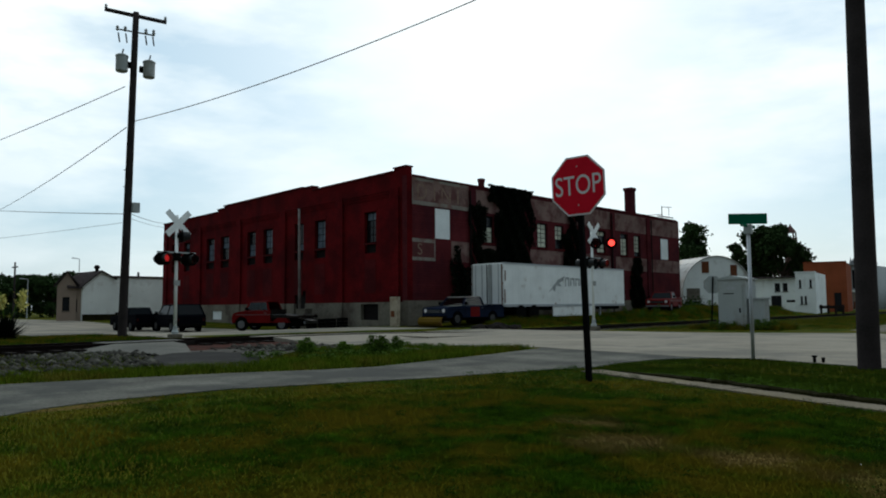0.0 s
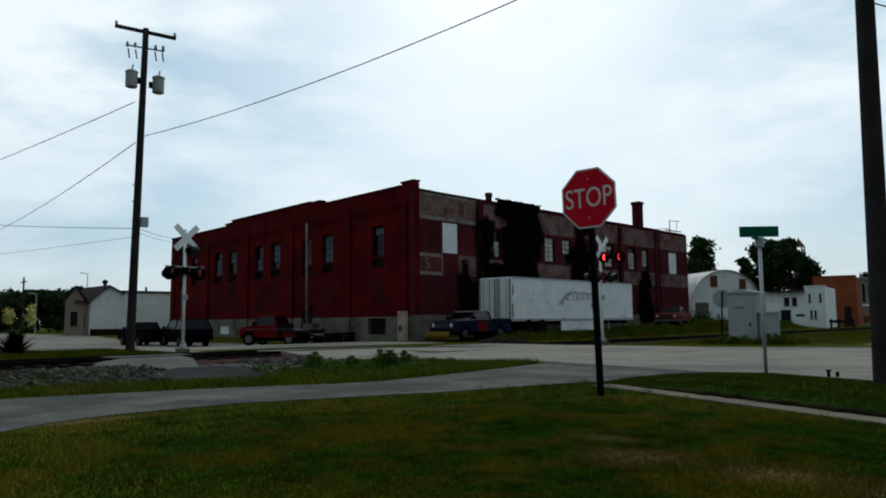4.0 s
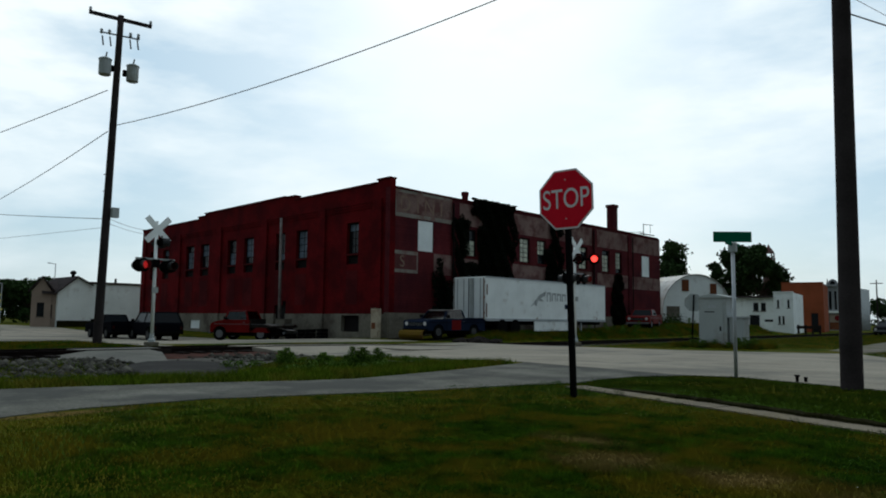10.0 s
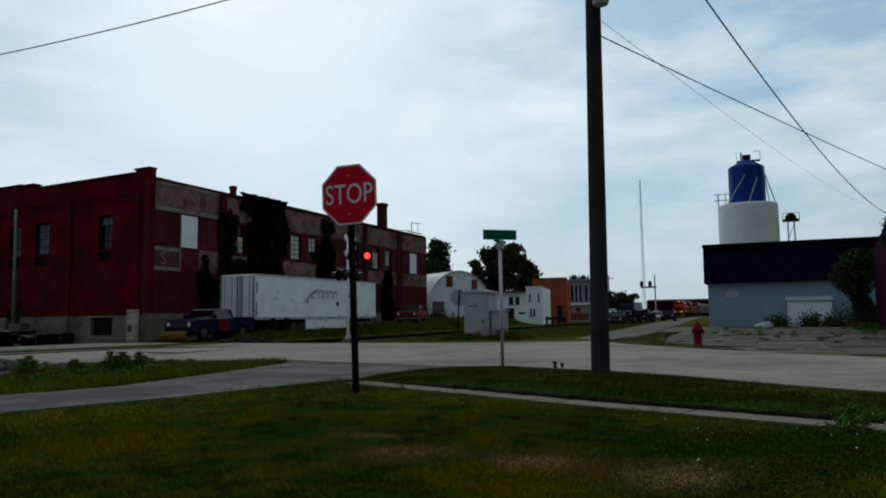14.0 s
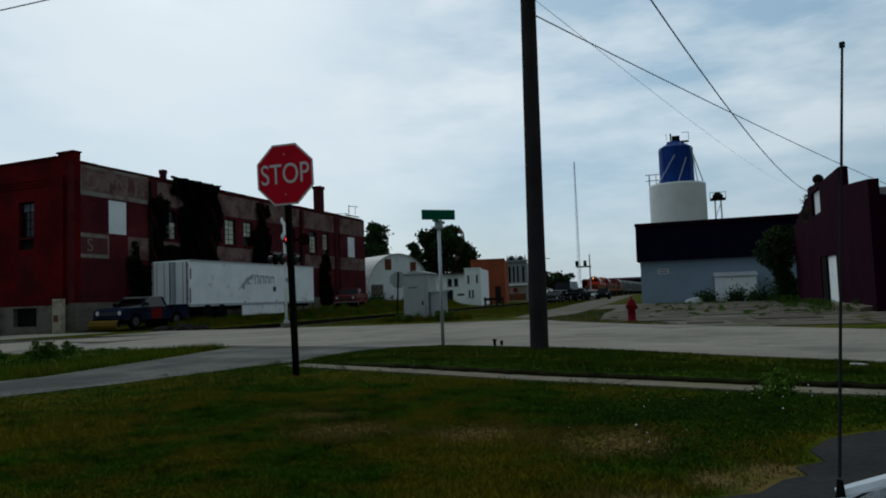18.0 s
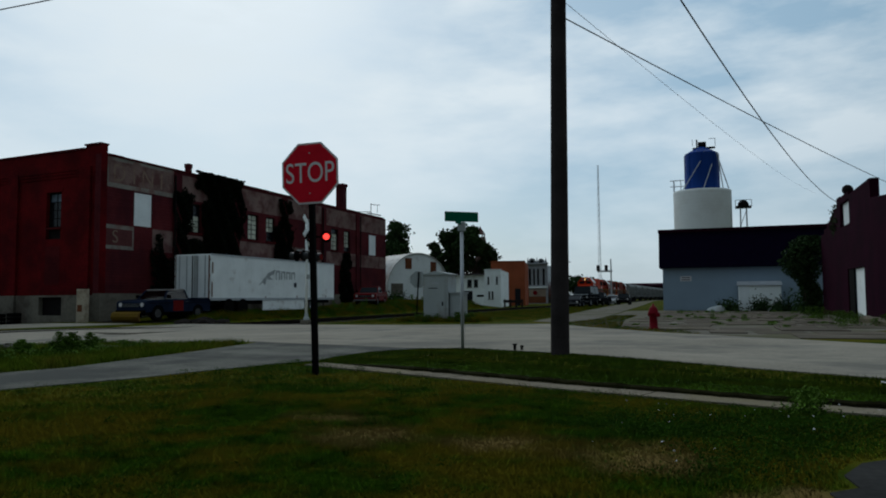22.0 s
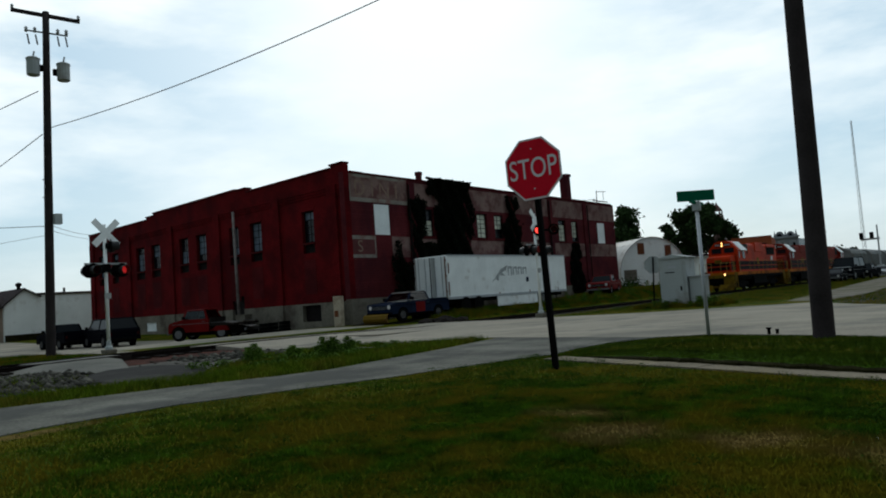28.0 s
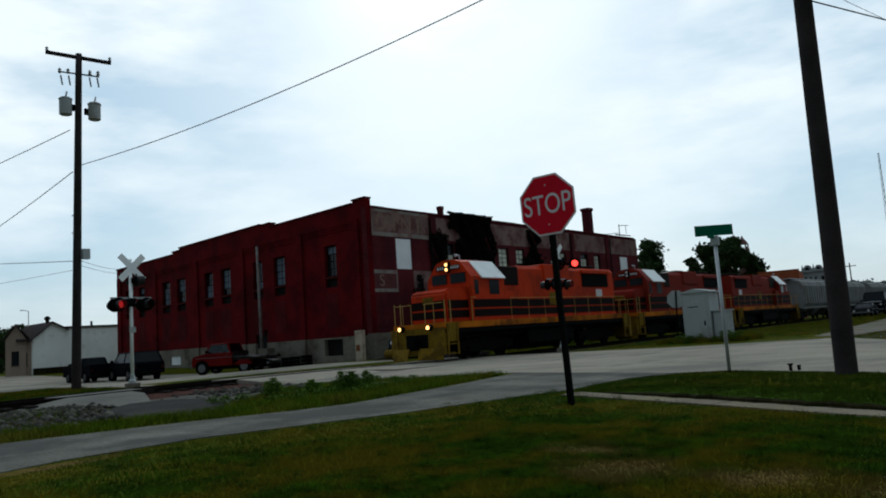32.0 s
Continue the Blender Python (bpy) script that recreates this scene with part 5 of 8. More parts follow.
def build_loco(label, paint, y_front, nose_to_front=True, lit=False):
    """A four-axle hood locomotive; local y = 0 at its leading coupler, growing backwards; z from the rail."""
    L = 18.0
    m = pose(TRACK, y_front, RAIL)
    t = thing("locomotive", m, label, "locomotive", "locomotives of the train")
    f = (lambda y: y) if nose_to_front else (lambda y: L - y)

    def bx(x0, x1, y0, y1, z0, z1, **k):
        a, b = sorted((f(y0), f(y1)))
        return boxed(x0, x1, a, b, z0, z1, **k)

    part("frame", bx(-1.48, 1.48, 0.55, L - 0.55, 1.2, 1.39), "dark", t)
    part("side_sill", bx(-1.5, 1.5, 0.55, L - 0.55, 1.4, 1.66), "sill", t, "dirty orange side sill")
    part("underframe", bx(-1.2, 1.2, 1.2, L - 1.2, 0.95, 1.28), "dark", t)
    tank = bmesh.new()
    prism(tank, [(-1.35, 1.2), (-1.35, 0.5), (-1.0, 0.2), (1.0, 0.2), (1.35, 0.5), (1.35, 1.2)], *sorted((f(6.9), f(11.2))), "y")
    part("fuel_tank", tank, "dark", t)
    for y in (3.9, L - 3.9):
        truck_bogie(t, f(y), 2, 2.75)
    # ends: pilot, steps, coupler
    for y0, y1, s in ((0.35, 0.6, 1), (L - 0.6, L - 0.35, -1)):
        p = part("pilot", bx(-1.48, 1.48, y0 + 0.05, y1, 0.35, 1.46), "yellow", t, "dirty yellow end plate")
        for sx in (-1, 1):
            part("pilot_side", bx(*sorted((sx * 1.12, sx * 1.5)), y0, y0 + 0.05 if s > 0 else y1, 0.3, 1.46), "yellow", p, "yellow pilot corner")
        part("draft_gear", bx(-0.62, 0.62, y0 + 0.02 if s > 0 else y1 - 0.02, y0 + 0.06 if s > 0 else y1 + 0.03, 0.55, 1.2), "dark", p, "dark coupler pocket")
        cp = bmesh.new()
        a, b = sorted((f(y0 - 0.35 if s > 0 else y1 + 0.35), f(y0 if s > 0 else y1)))
        box(cp, -0.16, 0.16, a, b, 0.72, 1.0)
        part("coupler", cp, "dark", p)
        c = f(y0 - 0.01 if s > 0 else y1 + 0.01)
        d = f(y0 - 0.34 if s > 0 else y1 + 0.34)
        for sx in (-1, 1):
            plow = bmesh.new()
            vs = [plow.verts.new(q) for q in ((sx * 0.3, d, 0.12), (sx * 1.45, c, 0.12), (sx * 1.45, c, 0.62), (sx * 0.3, (c + d) / 2, 0.62))]
            plow.faces.new(vs)
            ws = [plow.verts.new((v.co.x, v.co.y + 0.03 * (1 if s > 0 else -1) * (1 if nose_to_front else -1), v.co.z)) for v in vs]
            plow.faces.new(ws[::-1])
            part("plow", plow, "yellow", p)
        for sx in (-1, 1):
            st = bmesh.new()
            ya, yb = sorted((f(y0 + (0.25 if s > 0 else -0.05)), f(y0 + (1.0 if s > 0 else -0.75))))
            box(st, sx * 1.53 - 0.02, sx * 1.53 + 0.02, ya, ya + 0.1, 0.3, 1.62)
            box(st, sx * 1.53 - 0.02, sx * 1.53 + 0.02, yb - 0.1, yb, 0.3, 1.62)
            for z in (0.32, 0.72, 1.12):
                box(st, sx * 1.4 - 0.14, sx * 1.4 + 0.1, ya + 0.1, yb - 0.1, z, z + 0.05)
            box(st, sx * 1.5 - 0.01, sx * 1.5 + 0.01, ya + 0.1, yb - 0.1, 0.85, 1.62)
            part("steps", st, "yellow", t, "yellow corner steps")
    # short hood, cab, long hood
    nose = bmesh.new()
    prism(nose, [(f(1.25), 1.62), (f(1.25), 2.95), (f(1.45), 3.12), (f(2.95), 3.22), (f(2.95), 1.62)], -1.05, 1.05, "x")
    bmesh.ops.bevel(nose, geom=list(nose.edges), offset=0.08, segments=2, affect="EDGES")
    part("short_hood", nose, paint, t, "low nose")
    cab = bmesh.new()
    prism(cab, [(-1.3, 1.62), (-1.3, 3.66), (-0.72, 4.38), (-0.3, 4.52), (0.3, 4.52), (0.72, 4.38), (1.3, 3.66), (1.3, 1.62)], *sorted((f(2.8), f(5.3))), "y")
    cb = part("cab", cab, paint, t)
    # white plates on the roof slopes paint in the bright sky reflection
    rf = bmesh.new()
    for sx in (-1, 1):
        prism(rf, [(sx * 1.44, 3.6), (sx * 0.7, 4.44), (sx * 0.66, 4.4), (sx * 1.4, 3.56)], *sorted((f(3.45), f(5.25))), "y")
    part("cab_roof", rf, "white", cb, "cab roof slopes with the sky's reflection painted white")
    part("number_board", bx(-0.68, 0.68, 2.74, 2.795, 4.06, 4.26), "win_dark", cb, "dark number board")
    for x in (-0.6, -0.45, -0.3, 0.2, 0.33, 0.46, 0.59):
        part("number_bar", bx(x, x + 0.075, 2.735, 2.738, 4.1, 4.22), "letter", cb)
    for x0, x1 in ((-0.98, -0.12), (0.12, 0.98)):
        part("windscreen", bx(x0, x1, 2.75, 2.795, 3.42, 3.86), "win_dark", cb)
    part("windscreen_eyebrow", bx(-1.0, 1.0, 2.68, 2.795, 3.88, 3.91), paint, cb)
    for sx in (-1, 1):
        for ya, yb in ((3.0, 3.28), (4.1, 4.85)):
            part("side_window", bx(*sorted((sx * 1.305, sx * 1.315)), ya, yb, 2.85, 3.5), "win_dark", cb)
        part("sun_visor", bx(*sorted((sx * 1.3, sx * 1.46)), 4.0, 4.95, 3.52, 3.55), paint, cb)
        part("grab_rail", rodded((sx * 1.36, f(2.95), 2.7), (sx * 1.36, f(2.6), 2.7), 0.02, n=6), "rail_yellow", cb, "pale yellow grab rail")
    hl = part("headlight", bx(-0.13, 0.13, 2.66, 2.795, 3.95, 4.42), "dark", cb)
    for z in (4.08, 4.3):
        part("lens", rodded((0, f(2.64), z), (0, f(2.66), z), 0.075, n=14), "warm_lamp" if lit else "letter", hl, "lit warm headlight" if lit else "")
    for sx in (-1, 1):
        dl = part("ditch_light", rodded((sx * 0.82, f(0.2), 1.48), (sx * 0.82, f(0.42), 1.48), 0.13, n=12), "dark", t)
        part("lens", rodded((sx * 0.82, f(0.18), 1.48), (sx * 0.82, f(0.199), 1.48), 0.085, n=14), "warm_lamp" if lit else "letter", dl, "lit warm ditch light" if lit else "")
    hood = bmesh.new()
    prism(hood, [(-0.95, 1.62), (-0.95, 4.12), (-0.8, 4.3), (0.8, 4.3), (0.95, 4.12), (0.95, 1.62)], *sorted((f(7.0), f(16.9))), "y")
    lh = part("long_hood", hood, paint, t, "long engine hood")
    part("intake_section", bx(-0.95, 0.95, 5.3, 7.0, 1.62, 3.3), paint, lh)
    part("blower_duct", bx(0.951, 1.25, 5.3, 6.4, 1.62, 3.0), paint, lh)
    for z0, z1 in ((1.84, 2.18), (2.25, 2.62)):
        part("stripe", bx(1.251, 1.257, 5.3, 6.4, z0, z1), "stripe", lh)
    part("air_intake", bx(-0.98, 0.98, 5.4, 6.98, 3.3, 4.22, bevel=0.05), "stripe", lh, "dark air intake filter box")
    for y in (14.0, 15.2):
        part("fan", lathe(bmesh.new(), [(0.6, 0), (0.6, 0.18), (0.5, 0.22)], 16, (0, f(y), 4.3)), "dark", lh)
    part("dynamic_brake", bx(-1.02, 1.02, 9.3, 11.8, 3.5, 4.42, bevel=0.05), paint, lh)
    for sx in (-1, 1):
        part("grille", bx(*sorted((sx * 0.955, sx * 0.975)), 13.2, 16.2, 3.25, 3.98), "dark", lh)
        part("grille_hood", bx(*sorted((sx * 0.9, sx * 1.08)), 13.1, 16.3, 4.0, 4.2, bevel=0.03), paint, lh)
        for i in range(7):
            part("door_seam", bx(*sorted((sx * 0.952, sx * 0.956)), 7.4 + i * 0.9, 7.408 + i * 0.9, 2.66, 3.4), "stripe", lh)
        # two dark stripes along the hood and cab
        for z0, z1 in ((1.84, 2.18), (2.25, 2.62)):
            part("stripe", bx(*sorted((sx * 0.953, sx * 0.962)), 6.4, 16.9, z0, z1), "stripe", lh)
            part("stripe", bx(*sorted((sx * 1.302, sx * 1.308)), 2.85, 5.3, z0, z1), "stripe", cb)
            part("stripe", bx(*sorted((sx * 1.052, sx * 1.06)), 1.35, 2.9, z0, z1), "stripe", t)
        part("emblem", bx(*sorted((sx * 0.963, sx * 0.97)), 9.7, 10.4, 2.3, 2.95), "yellow", lh)
        part("placard", bx(*sorted((sx * 0.963, sx * 0.97)), 14.7, 15.4, 2.68, 3.12), "letter", lh, "small white placard")
    part("nose_emblem", bx(-0.3, 0.3, 1.235, 1.245, 2.5, 2.8), "yellow", t)
    for z0, z1 in ((1.84, 2.18), (2.25, 2.62)):
        part("stripe", bx(-0.98, 0.98, 1.238, 1.244, z0, z1), "stripe", t)
    # handrails
    for sx in (-1, 1):
        hr = bmesh.new()
        a, b = sorted((f(5.5), f(17.2)))
        rod(hr, (sx * 1.46, a, 2.66), (sx * 1.46, b, 2.66), 0.014, n=6)
        for i in range(9):
            y = a + (b - a) * i / 8
            rod(hr, (sx * 1.46, y, 1.62), (sx * 1.46, y, 2.66), 0.011, n=6)
        part("handrail", hr, "rail_yellow", t, "thin pale yellow handrail")
        for y in (0.62, 1.0, 2.5):
            part("grab_rail", rodded((sx * 1.46, f(y), 1.3), (sx * 1.46, f(y), 2.6), 0.02, n=6), "rail_yellow", t, "pale yellow grab rail")
    for y in (0.55, L - 0.55):
        for sx in (-1, 1):
            er = bmesh.new()
            for x in (0.4, 0.9):
                rod(er, (sx * x, f(y), 1.62), (sx * x, f(y), 2.5), 0.014, n=6)
            rod(er, (sx * 0.38, f(y), 2.5), (sx * 1.4, f(y), 2.5), 0.014, n=6)
            part("end_rail", er, "rail_yellow", t)
    hn = bmesh.new()
    rod(hn, (0.3, f(3.3), 4.72), (0.3, f(3.0), 4.72), 0.03, 0.07, 8)
    rod(hn, (0.3, f(3.3), 4.5), (0.3, f(3.3), 4.74), 0.03, n=6)
    part("horn", hn, "steel", cb)
    return t


def build_hopper(y_front, label):
    L = 16.5
    t = thing("hopper_car", pose(TRACK, y_front, RAIL), label, "hopper car", "covered hopper cars")
    body = bmesh.new()
    prism(body, [(-1.2, 1.3), (-1.5, 1.7), (-1.52, 3.5), (-1.3, 3.95), (-0.6, 4.2), (0.6, 4.2), (1.3, 3.95), (1.52, 3.5), (1.5, 1.7), (1.2, 1.3)], 1.6, L - 1.6, "y")
    part("body", body, "hopper", t)
    for sx in (-1, 1):
        for i in range(14):
            y = 2.0 + i * (L - 4.0) / 13
            part("side_rib", boxed(*sorted((sx * 1.51, sx * 1.56)), y - 0.04, y + 0.04, 1.7, 3.5), "hopper", t)
        part("side_sill", boxed(*sorted((sx * 1.35, sx * 1.58)), 0.6, L - 0.6, 1.2, 1.4), "hopper", t)
    part("running_board", boxed(-0.5, 0.5, 1.0, L - 1.0, 4.28, 4.34), "steel", t)
    for i in range(3):
        y = 3.2 + i * (L - 6.4) / 2
        hp = bmesh.new()
        vs = [hp.verts.new(q) for q in ((-1.2, y - 1.7, 1.35), (1.2, y - 1.7, 1.35), (1.2, y + 1.7, 1.35), (-1.2, y + 1.7, 1.35), (-0.4, y - 0.4, 0.45), (0.4, y - 0.4, 0.45), (0.4, y + 0.4, 0.45), (-0.4, y + 0.4, 0.45))]
        for q in ((0, 1, 5, 4), (1, 2, 6, 5), (2, 3, 7, 6), (3, 0, 4, 7), (4, 5, 6, 7), (3, 2, 1, 0)):
            hp.faces.new([vs[j] for j in q])
        part("hopper_chute", hp, "hopper", t)
    for y in (0.9, L - 0.9):
        part("end_platform", boxed(-1.45, 1.45, y - 0.65, y + 0.65, 1.05, 1.2), "dark", t)
        e = bmesh.new()
        for x in (-1.3, 1.3):
            rod(e, (x, y, 1.2), (x, y, 3.9), 0.05, n=6)
        for z in (1.6, 2.1, 2.6, 3.1):
            rod(e, (-1.3, y, z), (-0.8, y, z), 0.02, n=6)
        part("end_ladder", e, "hopper", t)
    for y in (2.2, L - 2.2):
        truck_bogie(t, y, 2, 1.75)
    part("coupler", boxed(-0.15, 0.15, -0.1, L + 0.1, 0.75, 0.98), "dark", t)
    return t


build_trailer()
TRAIN = []
for i, (lab, paint, fwd, lit) in enumerate((("lead orange and yellow diesel locomotive with lit headlights", "orange", True, True), ("second orange diesel locomotive with faded paint", "faded_orange", True, False), ("third faded orange diesel locomotive running backwards", "faded_orange", False, False))):
    TRAIN.append((build_loco(lab, paint, 0.0, fwd, lit), 18.1 * i))
for i in range(8):
    TRAIN.append((build_hopper(0.0, "weathered grey covered hopper car of the train") if i == 0 else copy_thing(TRAIN[3][0], pose(TRACK, 0, RAIL)), 54.4 + 16.7 * i))


# ---- vehicles ----
def quad_plate(bm, q, inward):
    """A thin plate from four corners and the vector of its thickness."""
    a = [bm.verts.new(p) for p in q]
    b = [bm.verts.new(Vector(p) + Vector(inward)) for p in q]
    bm.faces.new(a)
    bm.faces.new(b[::-1])
    for i in range(4):
        bm.faces.new((a[i], b[i], b[(i + 1) % 4], a[(i + 1) % 4]))
    return bm


def build_vehicle(name, m, label, category, L, W, body, cabin, wheels, r, paint, bed=None, group="parked vehicles", glass="car_glass", chrome=True, roof_paint=""):
    """A vehicle facing +x. body: side outline (x from the front, z) from the front's foot over the top to the tail's foot; cabin: windscreen foot and top, rear window top and foot; wheels: their places from the front; bed: (x0, x1, z0, z1) of an open box."""
    v = thing(name, m, label, category, group)
    fx = lambda x: L / 2 - x  # noqa: E731
    # body shell with open wheel arches
    foot, R = min(z for _, z in body), r * 1.2
    outline = list(body)
    for wx in reversed(wheels):
        a0 = math.asin(max(-0.9, min(0.9, (foot - r) / R)))
        for i in range(9):
            a = a0 + (math.pi - 2 * a0) * i / 8
            outline.append((wx + R * math.cos(a), r + R * math.sin(a)))
    bm = bmesh.new()
    rows = []
    for y, k in ((-W / 2 + 0.07, 1), (-W / 2, 0), (W / 2, 0), (W / 2 - 0.07, 1)):
        rows.append([bm.verts.new((fx(x) * (1 - 0.012 * k), y, z - (0.035 * k if z > foot + 0.4 else 0))) for x, z in outline])
    n = len(outline)
    # shoulders are turned in a little at the top
    for row, y in ((rows[0], -W / 2 + 0.07), (rows[3], W / 2 - 0.07)):
        for vert, (x, z) in zip(row, outline):
            vert.co.z = z + (0.02 if z > foot + 0.4 else 0)
    for ra, rb in zip(rows, rows[1:]):
        for i in range(n):
            bm.faces.new((ra[i], ra[(i + 1) % n], rb[(i + 1) % n], rb[i]))
    for row, off in ((rows[1], -1), (rows[2], 1)):
        bm.faces.new(row if off < 0 else row[::-1])
    part("body", bm, paint, v)
    part("underbody", boxed(-L / 2 + 0.3, L / 2 - 0.3, -W / 2 + 0.3, W / 2 - 0.3, r * 0.7, foot + 0.3), "rubber", v)
    # cabin: roof, pillars and panes round a dim interior
    (xa, za), (xb, zb), (xc, zc), (xd, zd) = cabin
    wl, wt = W / 2 - 0.05, W / 2 - 0.2
    cb = thing("cabin")
    cb.parent = v
    roof = bmesh.new()
    rings = []
    for k, dz in ((1.0, -0.07), (1.0, -0.03), (0.9, 0.0)):
        rings.append([roof.verts.new((fx(x) * 1.0 + (0.04 * (1 - k) * 10) * (-1 if x < (xb + xc) / 2 else 1), sy * wt * k, z + dz)) for x, z, sy in ((xb, zb, -1), (xb, zb, 1), (xc, zc, 1), (xc, zc, -1))])
    for ra, rb in zip(rings, rings[1:]):
        for i in range(4):
            roof.faces.new((ra[i], ra[(i + 1) % 4], rb[(i + 1) % 4], rb[i]))
    roof.faces.new(rings[0][::-1])
    roof.faces.new(rings[-1])
    part("roof", roof, roof_paint or paint, cb)
    mid = (xb + xc) / 2 if xc - xb > 1.6 else None
    posts = [((xa, za), (xb, zb - 0.05)), ((xd, zd), (xc, zc - 0.05))] + ([((mid, za), (mid, zb - 0.05))] if mid else [])
    for sy in (-1, 1):
        for (x0, z0), (x1, z1) in posts:
            pl = quad_plate(bmesh.new(), [(fx(x0) + 0.05, sy * wl, z0), (fx(x0) - 0.05, sy * wl, z0), (fx(x1) - 0.05, sy * wt, z1), (fx(x1) + 0.05, sy * wt, z1)], (0, -sy * 0.07, 0))
            part("pillar", pl, paint, cb)
        spans = [(xa, xb, mid, mid), (mid, mid, xd, xc)] if mid else [(xa, xb, xd, xc)]
        for a0, a1, b0, b1 in spans:
            e = 0.055
            pane = quad_plate(bmesh.new(), [(fx(a0) - e, sy * (wl - 0.02), za), (fx(b0) + e, sy * (wl - 0.02), za), (fx(b1) + e, sy * (wt - 0.02), zb - 0.07), (fx(a1) - e, sy * (wt - 0.02), zb - 0.07)], (0, -sy * 0.008, 0))
            part("side_window", pane, glass, cb)
    for (x0, z0), (x1, z1), sg, nm in (((xa, za), (xb, zb), 1, "windscreen"), ((xd, zd), (xc, zc), -1, "rear_window")):
        pane = quad_plate(bmesh.new(), [(fx(x0), -wl + 0.06, z0), (fx(x0), wl - 0.06, z0), (fx(x1), wt - 0.05, z1 - 0.06), (fx(x1), -wt + 0.05, z1 - 0.06)], (-sg * 0.01, 0, 0))
        part(nm, pane, glass, cb)
    st = (xa + xd) / 2 + 0.25
    part("seat", boxed(fx(st) - 0.1, fx(st) + 0.12, -wt + 0.12, wt - 0.12, foot + 0.2, za + 0.22, bevel=0.03), "rubber", cb)
    part("dashboard", boxed(fx(xa) - 0.4, fx(xa) - 0.05, -wl + 0.1, wl - 0.1, za - 0.1, za + 0.03), "rubber", cb)
    for wx in wheels:
        for sy in (-1, 1):
            wheel(v, fx(wx), sy * (W / 2 - 0.13), r, r, 0.22, "y", "hubcap" if chrome else "rim")
    hz = sorted(z for x, z in body if x < 0.4)
    hl = hz[-1] - 0.17
    for sy in (-1, 1):
        h = part("headlight", rodded((L / 2 - 0.12, sy * (W / 2 - 0.25), hl), (L / 2 + 0.012, sy * (W / 2 - 0.25), hl), 0.1, n=12), "letter", v, "round headlight")
        part("bezel", rodded((L / 2 - 0.05, sy * (W / 2 - 0.25), hl), (L / 2 + 0.006, sy * (W / 2 - 0.25), hl), 0.13, n=12), "hubcap", h)
        part("tail_light", boxed(-L / 2 - 0.012, -L / 2 + 0.05, sy * (W / 2 - 0.14) - 0.07, sy * (W / 2 - 0.14) + 0.07, hl - 0.12, hl + 0.08), "lens_red", v)
        part("mirror", boxed(fx(xa) - 0.2, fx(xa) - 0.1, *sorted((sy * (W / 2 - 0.02), sy * (W / 2 + 0.16))), za + 0.06, za + 0.22), "dark", v)
        for dx in (xa + 0.12, xd - 0.02):
            part("door_seam", boxed(fx(dx) - 0.008, fx(dx) + 0.008, *sorted((sy * (W / 2), sy * (W / 2 + 0.003))), r + 0.12, za - 0.06), "dark", v)
        part("door_handle", boxed(fx(xd - 0.3), fx(xd - 0.14), *sorted((sy * (W / 2), sy * (W / 2 + 0.03))), za - 0.14, za - 0.11), "hubcap", v)
        part("side_trim", boxed(-L / 2 + 0.25, L / 2 - 0.25, *sorted((sy * (W / 2), sy * (W / 2 + 0.008))), (za + foot) / 2 + 0.12, (za + foot) / 2 + 0.145), "hubcap" if chrome else "dark", v)
    part("grille", boxed(L / 2 - 0.04, L / 2 + 0.01, -W / 2 + 0.42, W / 2 - 0.42, hl - 0.12, hl + 0.06), "dark", v)
    for i in range(3):
        part("grille_bar", boxed(L / 2 + 0.011, L / 2 + 0.02, -W / 2 + 0.42, W / 2 - 0.42, hl - 0.1 + 0.06 * i, hl - 0.08 + 0.06 * i), "hubcap", v)
    for x in (L / 2 + 0.05, -L / 2 - 0.05):
        part("bumper", boxed(x - 0.06, x + 0.06, -W / 2 + 0.03, W / 2 - 0.03, r + 0.02, r + 0.17, bevel=0.02), "hubcap" if chrome else "dark", v)
    if bed:
        bx0, bx1, z0, z1 = bed
        for y0, y1 in ((-W / 2, -W / 2 + 0.06), (W / 2 - 0.06, W / 2)):
            part("bed_side", boxed(fx(bx1), fx(bx0), y0, y1, z0 - 0.02, z1, bevel=0.015), paint, v)
        part("tailgate", boxed(fx(bx1), fx(bx1) + 0.05, -W / 2 + 0.061, W / 2 - 0.061, z0 - 0.02, z1), paint, v)
    return v


PICKUP = dict(L=4.85, W=1.85, body=[(0, 0.42), (0.0, 0.9), (0.08, 0.97), (0.5, 1.02), (1.5, 1.06), (3.2, 1.06), (4.83, 1.0), (4.85, 0.92), (4.85, 0.42)], cabin=[(1.35, 1.06), (1.78, 1.58), (2.98, 1.6), (3.14, 1.06)], wheels=(0.85, 3.85), r=0.36, bed=(3.15, 4.83, 0.98, 1.14))
SEDAN = dict(L=4.8, W=1.8, body=[(0, 0.3), (0.0, 0.62), (0.2, 0.76), (1.4, 0.9), (4.5, 0.95), (4.75, 0.85), (4.8, 0.7), (4.75, 0.3)], cabin=[(1.3, 0.88), (2.1, 1.38), (3.4, 1.4), (4.2, 0.93)], wheels=(0.9, 3.8), r=0.32)
SUV = dict(L=4.9, W=1.9, body=[(0, 0.4), (0.0, 0.85), (0.15, 0.98), (1.3, 1.1), (4.8, 1.12), (4.88, 1.0), (4.9, 0.4)], cabin=[(1.15, 1.1), (1.75, 1.76), (4.45, 1.78), (4.8, 1.12)], wheels=(0.95, 3.9), r=0.38)
